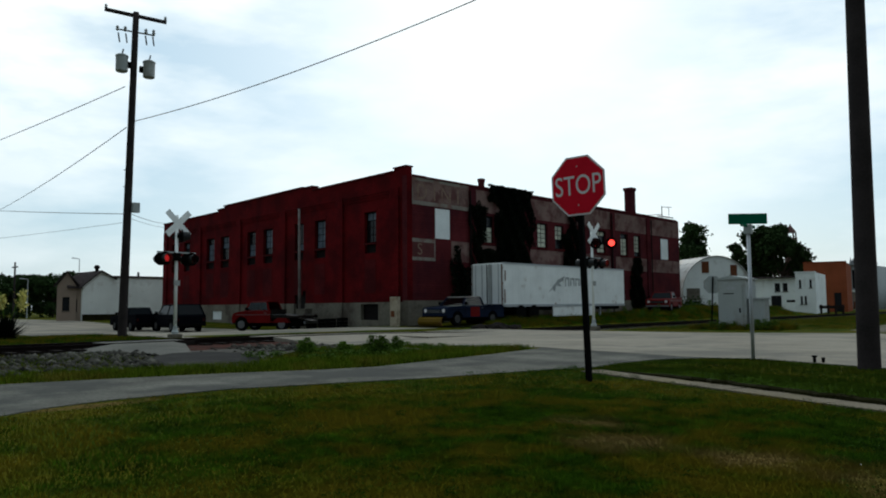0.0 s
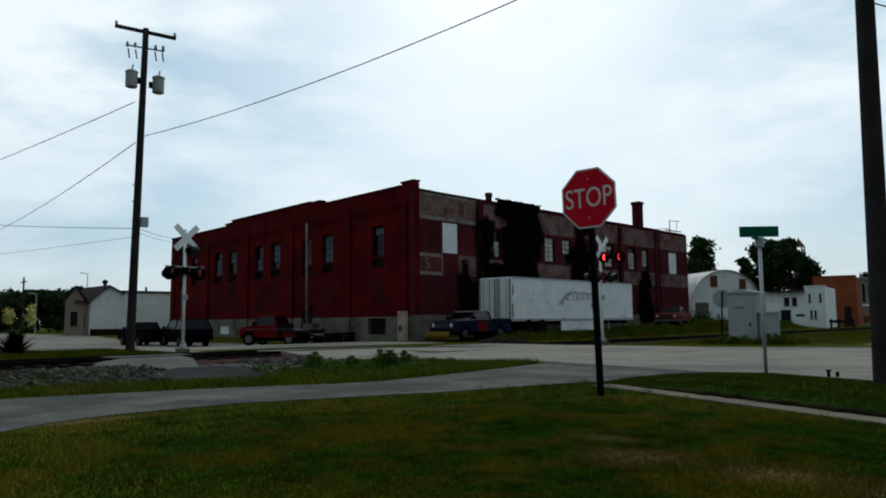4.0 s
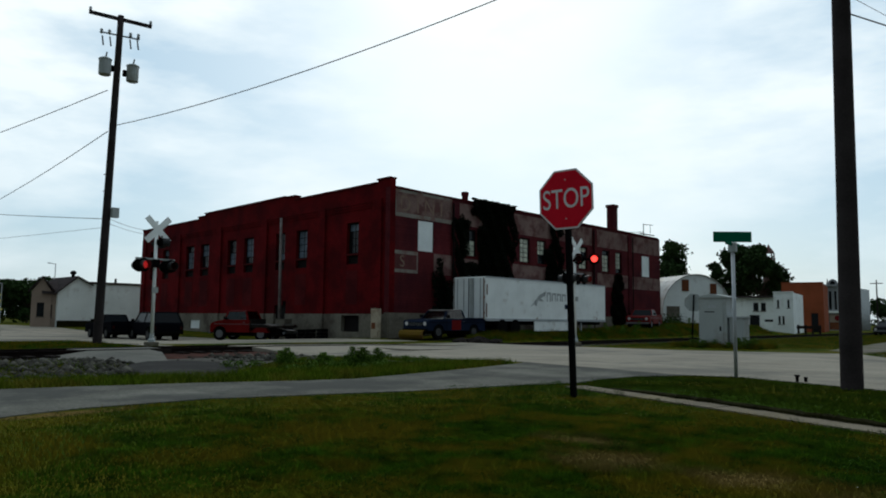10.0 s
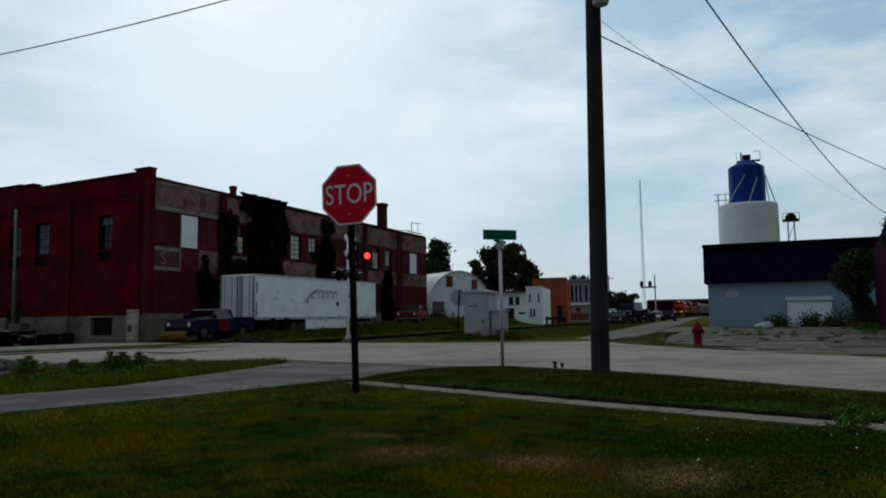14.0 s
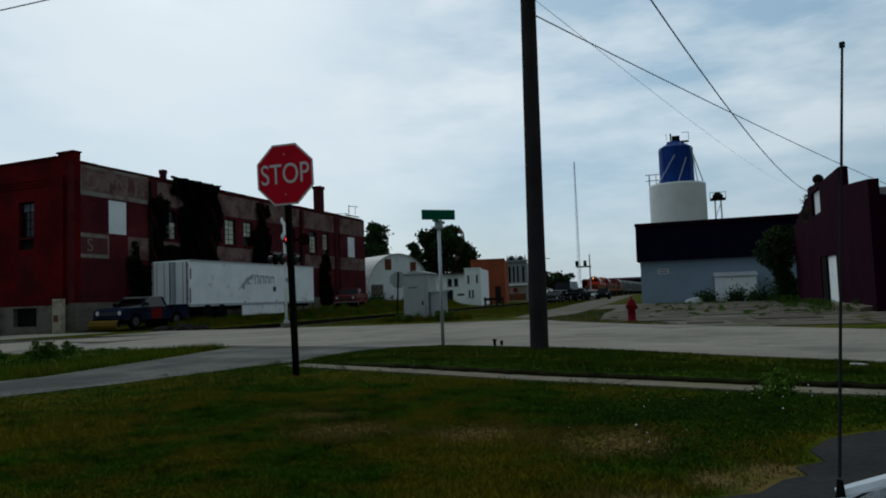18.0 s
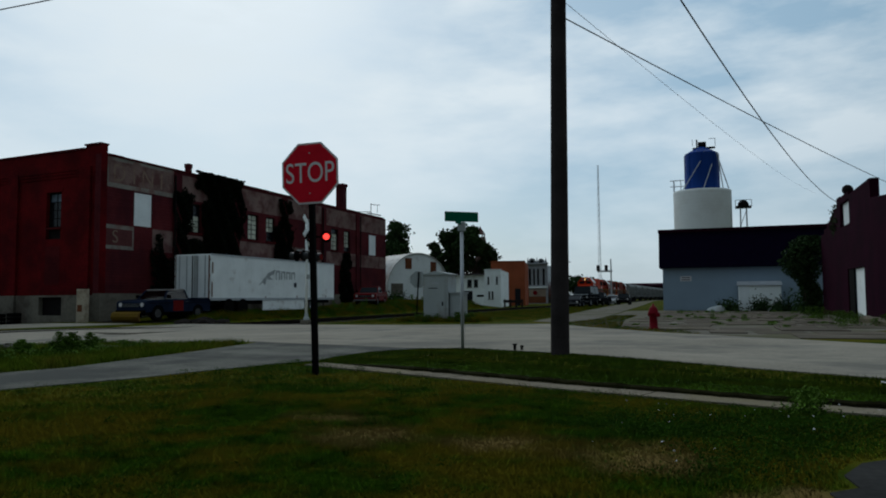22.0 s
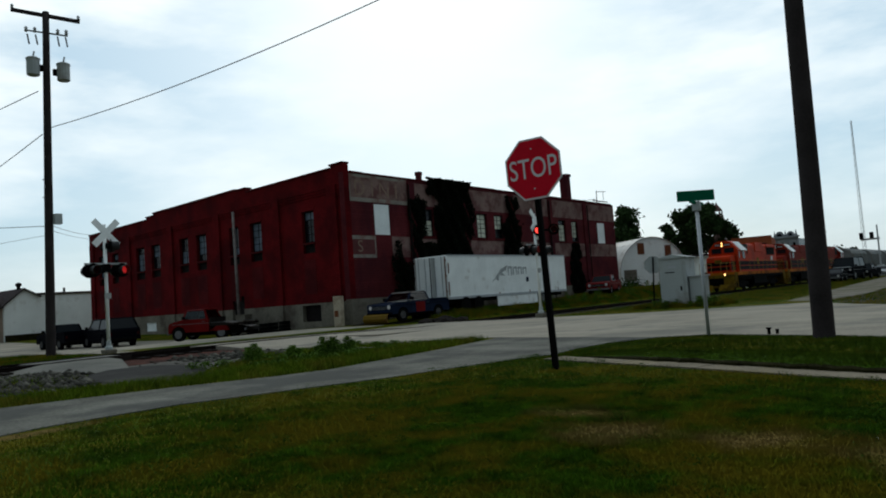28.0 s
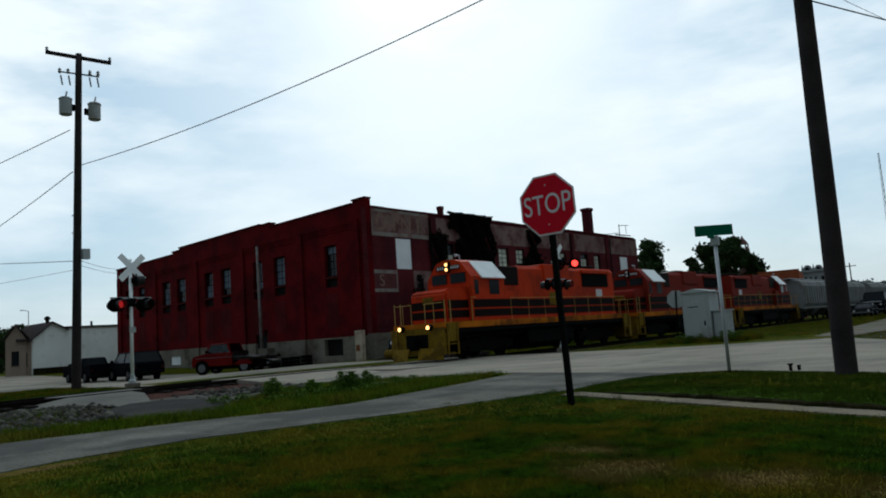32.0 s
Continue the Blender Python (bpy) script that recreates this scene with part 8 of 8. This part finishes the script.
def build_bushes():
    rng = np.random.default_rng(7)
    # tall shrub in the corner of the brick building
    sh = thing("shrub", pose(4.55, 51.6, -0.5), "tall overgrown leafy shrub against the brick building", "shrub")
    for a in range(5):
        st = bmesh.new()
        rod(st, (0.1 * math.cos(a * 1.3), 0.1 * math.sin(a * 1.3), 0), (0.45 * math.cos(a * 1.3), 0.45 * math.sin(a * 1.3), 4.2 + 0.2 * a), 0.05, 0.015, 6)
        part("stem", st, "bark", sh)
    n = 9000
    z = rng.uniform(0.0, 1.0, n)
    r = np.where(z < 0.5, 0.62, 1.3 * np.sqrt(np.clip(1 - ((z - 0.74) / 0.3) ** 2, 0.05, 1))) * (0.75 + 0.35 * np.sin(z * 17 + rng.integers(0, 3, n) * 2.1)) * np.sqrt(rng.uniform(0.1, 1, n))
    an = rng.uniform(0, 6.28, n)
    me = leaf_mesh("foliage", np.stack([r * np.cos(an) + 0.3 * np.sin(z * 7), r * np.sin(an), z * 5.4], 1), 0.1, rng)
    me.materials.append(M["leaf"])
    fo = new("foliage", me)
    fo.parent = sh
    # vine hanging over the parapet of the brick building
    n = 1500
    p = np.stack([-0.06 - rng.uniform(0, 0.3, n), 44.9 + rng.normal(size=n) * 0.75, 4.75 + np.abs(rng.normal(size=n)) * 0.45 - 0.5 * rng.uniform(size=n) ** 3], 1)
    me = leaf_mesh("vine", p, 0.075, rng)
    me.materials.append(M["leaf"])
    tagged(new("vine", me), "green vine growing over the brick parapet", "vine").location = (5.6, 0, 0)
    for x, y, r, h in ((-0.1, 58.6, 0.9, 0.8), (2.1, 58.8, 0.7, 1.1), (5.0, 57.0, 1.3, 1.6), (3.4, 57.5, 0.8, 0.9), (-31.2, 67.5, 1.2, 1.0), (-30.6, 60.5, 1.0, 0.8)):
        n = int(900 * r)
        p = rng.normal(size=(n, 3)) * (0.45 * r, 0.45 * r, 0.32 * h)
        p[:, 2] = np.abs(p[:, 2]) * 1.3
        me = leaf_mesh("bush", p, 0.1, rng)
        me.materials.append(M["leaf"])
        tagged(new("bush", me), "dark green bush against a wall", "bush", "bushes").matrix_basis = pose(x, y, gz(x, y))
    # yucca with pale flower spikes
    yc = thing("yucca_plant", pose(-31.6, 8.8, 0), "dark spiky plant with two pale yellow flower spikes", "plant")
    bm = bmesh.new()
    for i in range(320):
        a, e = rng.uniform(0, 6.28), rng.uniform(0.05, 1.45)
        l = rng.uniform(0.6, 1.15)
        tip = Vector((l * math.cos(a) * math.cos(e), l * math.sin(a) * math.cos(e), l * math.sin(e) + 0.05))
        s = Vector((-math.sin(a), math.cos(a), 0)) * 0.03
        v = [bm.verts.new(q) for q in (s, tip * 0.5 + s * 1.2, tip, tip * 0.5 - s * 1.2, -s)]
        bm.faces.new(v)
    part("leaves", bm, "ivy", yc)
    for x, y, z0, z1 in ((-0.1, -0.2, 1.15, 1.8), (0.1, 0.5, 1.05, 2.0)):
        part("flower_stalk", rodded((0, 0, 0.3), (x, y, z1), 0.02, n=6), "weed", yc)
        n = 260
        p = np.stack([x + rng.normal(size=n) * 0.085, y + rng.normal(size=n) * 0.085, rng.triangular(z0, z0 + 0.45 * (z1 - z0), z1, n)], 1)
        me = leaf_mesh("blossom", p, 0.055, rng)
        me.materials.append(M["flower"])
        fl = new("blossom", me)
        fl.parent = yc
        fl["label"] = "pale yellow blossom spike"
    # weeds: a few tall plants, and low growth that nobody could count
    for x, y in WEEDS:
        build_weed(x, y, rng.uniform(0.3, 0.5), rng)
    for lab, spots in (
        ("low green weeds on the verge of the lane", [(-12.6 - rng.uniform(0, 2.2), rng.uniform(8.5, 14.5), rng.uniform(0.08, 0.2)) for _ in range(40)]),
        ("tall green weeds beside the trailer", [(rng.uniform(-30.5, -25.6), rng.uniform(44, 68), rng.uniform(0.3, 0.8)) for _ in range(40)]),
        ("green weeds round the signal cabinets", [(rng.uniform(-14.6, -11.4), rng.uniform(31.8, 33.0), rng.uniform(0.25, 0.5)) for _ in range(22)]),
        ("green weeds along the brick building", [(rng.uniform(3.6, 5.3), rng.uniform(30, 50), rng.uniform(0.2, 0.55)) for _ in range(26)]),
        ("weeds in the cracks of the lot", [(rng.uniform(-4.0, 5.0), rng.uniform(28, 58), rng.uniform(0.06, 0.16)) for _ in range(70)]),
    ):
        pts = []
        for x, y, h in spots:
            p = weed_points(h, rng)
            pts.append(p + np.array([x, y, gz(x, y) if x < -24 else 0.0]))
        me = leaf_mesh("weeds", np.concatenate(pts), 0.04, rng, 0.6, 0.5)
        me.materials.append(M["weed"])
        tagged(new("weeds", me), lab, "weeds", kind="stuff")


def build_clover():
    """Low dark weeds with small white flowers where lawn, sidewalk and driveway meet."""
    rng = np.random.default_rng(77)
    n = 22000
    c = np.array([(-1.3, 6.3), (-1.0, 7.0), (-1.7, 6.6), (0.1, 6.9), (-0.2, 7.1), (0.7, 7.05), (1.2, 7.2), (-0.3, 6.2), (-0.7, 6.6), (-0.6, 5.6), (-0.9, 5.0), (-0.2, 6.6)])
    p = c[rng.integers(0, len(c), n)] + rng.normal(size=(n, 2)) * (0.34, 0.3)
    p = p[inside(p[:, 0], p[:, 1], LAWN) & ~inside(p[:, 0], p[:, 1], WALKWAY) & ~worn(p[:, 0], p[:, 1], rng)]
    me = leaf_mesh("clover", np.column_stack([p, rng.uniform(0.01, 0.05, len(p))]), 0.010, rng, 0.8)
    me.materials.append(M["dark_weed"])
    tagged(new("clover", me), "low dark green weeds spreading at the lawn's edge", "weeds", kind="stuff")
    k = 28
    p = c[rng.integers(0, len(c), k)] + rng.normal(size=(k, 2)) * (0.3, 0.28)
    p = p[inside(p[:, 0], p[:, 1], LAWN)]
    k = len(p)
    me = leaf_mesh("clover_flowers", np.column_stack([p, rng.uniform(0.11, 0.13, k)]), 0.009, rng, 1.5)
    me.materials.append(M["letter"])
    tagged(new("clover_flowers", me), "small white clover flowers scattered in the weeds", "flowers", kind="stuff")


def weed_points(h, rng):
    n = int(60 + 260 * h)
    z = rng.uniform(0.02, 1, n) ** 0.8 * h
    w = 0.04 + 0.09 * (1 - z / h) + 0.03 * np.sin(z * 30) ** 2
    return np.stack([rng.normal(size=n) * w, rng.normal(size=n) * w, z], 1)


def build_weed(x, y, h, rng, z=0.0):
    t = thing("weed", pose(x, y, z), "tall green leafy roadside weed", "weed", "roadside weeds")
    pts = []
    for k in range(3):
        a, d = k * 2.1 + x, 0.0 if k == 0 else 0.13
        g = h * (1.0, 0.8, 0.62)[k]
        part("stalk", rodded((d * math.cos(a), d * math.sin(a), -0.02), (d * math.cos(a) + 0.02, d * math.sin(a), g * 0.95), 0.008, 0.004, 5), "weed", t)
        for _ in range(3):
            pts.append(weed_points(g, rng) * (0.75, 0.75, 1.0) + (d * math.cos(a), d * math.sin(a), 0))
    me = leaf_mesh("leaves", np.concatenate(pts), 0.024 + 0.012 * h, rng, 0.6, 0.5)
    me.materials.append(M["weed"])
    lv = new("leaves", me)
    lv.parent = t


build_bushes()
build_weed(0.05, 7.78, 0.24, np.random.default_rng(5))


def inside(px, py, poly):
    hit = np.zeros(len(px), bool)
    for (xa, ya), (xb, yb) in zip(poly, [*poly[1:], poly[0]]):
        cross = (ya > py) != (yb > py)
        with np.errstate(divide="ignore", invalid="ignore"):
            hit ^= cross & (px < (xb - xa) * (py - ya) / (yb - ya) + xa)
    return hit


def worn(px, py, rng):
    """Places inside the worn patches, whose edges fray."""
    out = np.zeros(len(px), bool)
    for x, y, ra, rb in SPOTS:
        fray = 0.35 * np.sin(px * 23 + y) * np.sin(py * 19 + x)
        out |= ((px - x) / ra) ** 2 + ((py - y) / rb) ** 2 + fray < rng.uniform(0.1, 1.3, len(px))
    return out


def grass_field(label, poly, count, tall, width, seed, holes=(), pull=None, blade="blade"):
    rng = np.random.default_rng(seed)
    xs, ys = np.array(poly).T
    px, py = rng.uniform(xs.min(), xs.max(), count), rng.uniform(ys.min(), ys.max(), count)
    if pull:  # denser near the path that people walk
        near = rng.uniform(size=count) < pull[2]
        px[near] = rng.normal(pull[0], pull[3], near.sum())
        py[near] = rng.normal(pull[1], pull[3], near.sum())
    ok = inside(px, py, poly)
    for h in holes:
        ok &= ~inside(px, py, h)
    # worn patches keep few blades
    for x, y, ra, rb in SPOTS:
        ok &= ~((((px - x) / ra) ** 2 + ((py - y) / rb) ** 2 < rng.uniform(0.0, 1.5, count)) & (rng.uniform(size=count) < 0.5))
    px, py = px[ok], py[ok]
    n = len(px)
    tone = np.sin(px * 1.3 + np.sin(py * 0.9) * 1.7) * np.cos(py * 1.1 + np.sin(px * 0.7) * 1.3)
    h = tall * rng.uniform(0.4, 1.25, n) * (1 + 0.3 * tone) * np.where(worn(px, py, rng), 0.45, 1.0)
    a = rng.uniform(0, 2 * np.pi, n)
    lean = rng.uniform(0.1, 0.9, n) * h
    b = rng.uniform(0, 2 * np.pi, n)
    pz = np.array([gz(u, v) if u < -14 else 0.0 for u, v in zip(px, py)]) + turf_height(px, py)
    w = width * rng.uniform(0.6, 1.3, n)
    p0 = np.stack([px - w * np.cos(a), py - w * np.sin(a), pz], 1)
    p1 = np.stack([px + w * np.cos(a), py + w * np.sin(a), pz], 1)
    p2 = np.stack([px + lean * np.cos(b), py + lean * np.sin(b), pz + h], 1)
    v = np.stack([p0, p1, p2], 1).reshape(-1, 3)
    me = bpy.data.meshes.new("grass")
    me.vertices.add(3 * n)
    me.vertices.foreach_set("co", v.ravel())
    me.loops.add(3 * n)
    me.loops.foreach_set("vertex_index", np.arange(3 * n))
    me.polygons.add(n)
    me.polygons.foreach_set("loop_start", np.arange(0, 3 * n, 3))
    me.update(calc_edges=True)
    me.materials.append(M[blade])
    tagged(new("grass", me), label, "grass", kind="stuff")


LAWN = [(-8.95, -2), *[(x + 0.06, y) for x, y in LANE_NEAR[1:]], *[(x, y - 0.06) for x, y in KERB_LINE], (5.5, 7.2), (3.5, 7.8), (0.82, 6.16), (0.34, 5.84), (0.05, 5.55), (-0.11, 5.12), (-0.07, 4.82), (-0.25, 4.64), (-0.2, 4.44), (-0.34, 4.32), (-0.48, 4.04), (-0.8, 3.86), (-1.12, 3.55), (-1.58, 2.8), (-2.0, 0.0)]
WALKWAY = [*[(x, y + 0.03) for x, y in WALK_LINE], *[(x + 0.12, y + WALK_WIDE - 0.04) for x, y in WALK_LINE[::-1]]]
VERGE = [*[(x + 0.12, y + WALK_WIDE - 0.04) for x, y in WALK_LINE], *[(x, y - 0.06) for x, y in KERB_LINE[::-1]], *[(x + 0.06, y) for x, y in LANE_NEAR[:-5:-1]]]
build_clover()


def build_tufts():
    """Coarse dark rosettes and longer tufts standing out of the mown lawn."""
    rng = np.random.default_rng(31)
    n = 420
    c = np.stack([rng.uniform(-9.6, -0.8, n), rng.uniform(2.2, 12.5, n)], 1)
    near = rng.uniform(size=n) < 0.3
    c[near] = np.array((-7.0, 9.8)) + rng.normal(size=(near.sum(), 2)) * (0.8, 1.0)
    c = c[inside(c[:, 0], c[:, 1], LAWN) & ~inside(c[:, 0], c[:, 1], WALKWAY) & ~worn(c[:, 0], c[:, 1], rng)]
    pts = []
    for x, y in c:
        k, w = int(rng.uniform(25, 90)), rng.uniform(0.03, 0.13)
        p = rng.normal(size=(k, 2)) * w
        pts.append(np.column_stack([x + p[:, 0], y + p[:, 1], rng.uniform(0.01, 0.075, k)]))
    me = leaf_mesh("tufts", np.concatenate(pts), 0.014, rng, 0.5, 0.4)
    me.materials.append(M["dark_weed"])
    tagged(new("tufts", me), "coarse dark green weed tufts scattered through the lawn", "weeds", kind="stuff")


build_tufts()
grass_field("mown lawn with green and dry brown patches", LAWN, 560000, 0.036, 0.0045, 1, [WALKWAY, VERGE], (-3.5, 4.8, 0.5, 2.0))
grass_field("lush green mown verge between sidewalk and street", VERGE, 110000, 0.05, 0.006, 14, [WALKWAY], blade="verge_blade")
grass_field("rough green grass between the lane and the street", [(-13.35, 1), *[(x - 0.1, y) for x, y in LANE_FAR[1:]], (-13.4, 15.5), (-16.0, 14.4), (-17.0, 12.4), (-15.2, 10.2), (-13.6, 8.2), (-13.8, 6.4), (-15.0, 5.6), (-15.6, 1)], 75000, 0.12, 0.008, 2, blade="rough_blade")
grass_field("thin grass growing between the ballast stones", [(-20.4, 0.2), (-14.6, 0.2), (-14.8, 5), (-16.5, 7.4), (-20.4, 7.2)], 6000, 0.10, 0.008, 8, blade="rough_blade")
grass_field("rough grass verge west of the track", [(-24.6, 2), (-24.6, 12.9), (-33, 13.3), (-40, 12.5), (-40, 2)], 40000, 0.12, 0.015, 3)
grass_field("weedy grass bank beside the trailer", [(-25.2, 30.5), (-25.2, 78), (-31.0, 78), (-31.0, 34)], 50000, 0.28, 0.018, 4)
grass_field("grass strip beside the gravel lane", [(-18.6, 29.5), (-14.2, 29.4), (-11.6, 32.0), (-9.2, 34.5), (-10.0, 47), (-11.2, 62), (-14.4, 104), (-18.2, 108)], 60000, 0.07, 0.013, 5)
grass_field("tall grass round the signal cabinets", [(-15.2, 32.0), (-11.2, 31.8), (-11.2, 34.6), (-15.2, 34.8)], 9000, 0.28, 0.014, 9)
grass_field("grass patch round the hydrant", [(-7.0, 31.2), (-5.2, 27.4), (-2.6, 23.9), (-1.2, 22.6), (-1.8, 25.0), (-4.2, 28.2), (-5.0, 36.0), (-5.3, 45), (-6.6, 44), (-6.4, 37)], 24000, 0.09, 0.010, 6)


def build_stones():
    """Loose stones of the railway bed and the rubble beside it."""
    rng = np.random.default_rng(9)
    n = 9900
    px = np.concatenate([rng.uniform(-19.9, -14.2, 4500), rng.uniform(-20.0, -18.4, 2000), rng.uniform(-20.8, -19.0, 2500), rng.normal(-17.6, 1.1, 900)])
    py = np.concatenate([rng.uniform(0.0, 8.2, 4500), rng.uniform(-2, 8.4, 2000), rng.uniform(28.4, 60, 2500), rng.normal(12.0, 0.8, 900)])
    away = inside(px, py, APRON)
    py[away] -= 4.0
    s = rng.uniform(0.02, 0.055, n) * rng.choice([0.6, 1, 1, 1.6, 2.6], n) * np.where(px < -19.6, 0.6, 1.0)
    base = np.array([(1, 0, 0), (-1, 0, 0), (0, 1, 0), (0, -1, 0), (0, 0, 1), (0, 0, -1)], float)
    faces = np.array([(0, 2, 4), (2, 1, 4), (1, 3, 4), (3, 0, 4), (2, 0, 5), (1, 2, 5), (3, 1, 5), (0, 3, 5)])
    v = base[None] * rng.uniform(0.55, 1.3, (n, 6, 1)) * s[:, None, None]
    v[:, :, 2] *= 0.6
    a = rng.uniform(0, 6.28, n)
    c, q = np.cos(a), np.sin(a)
    x = v[:, :, 0] * c[:, None] - v[:, :, 1] * q[:, None]
    y = v[:, :, 0] * q[:, None] + v[:, :, 1] * c[:, None]
    z = v[:, :, 2]
    lift = np.clip((-18.9 - px) / 1.3, 0, 1) * 0.02 + np.array([gz(u, v) for u, v in zip(px, py)])
    v = np.stack([x + px[:, None], y + py[:, None], z + (lift + s * 0.25)[:, None]], -1).reshape(-1, 3)
    f = (faces[None] + 6 * np.arange(n)[:, None, None]).reshape(-1, 3)
    me = bpy.data.meshes.new("gravel")
    me.vertices.add(len(v))
    me.vertices.foreach_set("co", v.ravel())
    me.loops.add(3 * len(f))
    me.loops.foreach_set("vertex_index", f.ravel())
    me.polygons.add(len(f))
    me.polygons.foreach_set("loop_start", np.arange(0, 3 * len(f), 3))
    me.update(calc_edges=True)
    me.materials.append(M["gravel"])
    tagged(new("gravel", me), "loose grey ballast stones and rubble beside the track", "gravel", kind="stuff")


def build_far_woods():
    rng = np.random.default_rng(15)
    pts = []
    for a in np.arange(-110, 130, 1.2):
        if 18 < a < 100 or a < -20:
            r = rng.uniform(330, 420)
        else:
            r = rng.uniform(420, 560)
        c = np.array([-r * math.sin(radians(a)), r * math.cos(radians(a)), 0.0])
        h = rng.uniform(5, 9)
        k = 28
        p = rng.normal(size=(k, 3)) * (5.0, 5.0, 0.36 * h)
        p[:, 2] = np.abs(p[:, 2])
        pts.append(c + p)
    me = leaf_mesh("far_woods", np.concatenate(pts), 1.6, rng)
    me.materials.append(M["far_wood"])
    tagged(new("far_woods", me), "low dark line of far trees on the horizon", "woods", kind="stuff")


build_stones()
build_far_woods()


# ---- what moves ----
HEAD = [(0.0, 332.0), (5.0, 287.0), (10.0, 240.6), (14.5, 197.5), (17.0, 172.8), (19.0, 153.2), (21.0, 135.0), (23.0, 116.2), (25.0, 97.3), (27.0, 77.8), (28.0, 67.3), (29.0, 56.8), (30.0, 46.3), (31.0, 35.9), (32.0, 25.7)]
FLASH, FIRST = 1.104, 0.16


def motions():
    for ob, back in TRAIN:
        walk(ob, [(t, pose(TRACK, y - 2.77 + back, RAIL - SINK)) for t, y in HEAD])
    for ob, key in BEACONS:
        rows, k = [], -1
        base = ob.location.copy()
        now = FIRST + k * FLASH / 2
        rows.append((0.0, pose(*base, 0, 0, 180.0 * ((k + key) % 2))))
        while now < 32.0:
            if now > 0.1:
                for j, d in enumerate((-0.067, -0.033, 0.0, 0.034)):
                    a = 180.0 * ((k - 1 + key) % 2) + (0, 60, 120, 180)[j]
                    if now + d < 31.95:
                        rows.append((now + d, pose(*base, 0, 0, a)))
            now, k = now + FLASH / 2, k + 1
        last = rows[-1][1]
        rows.append((32.0, last))
        walk(ob, rows)


motions()
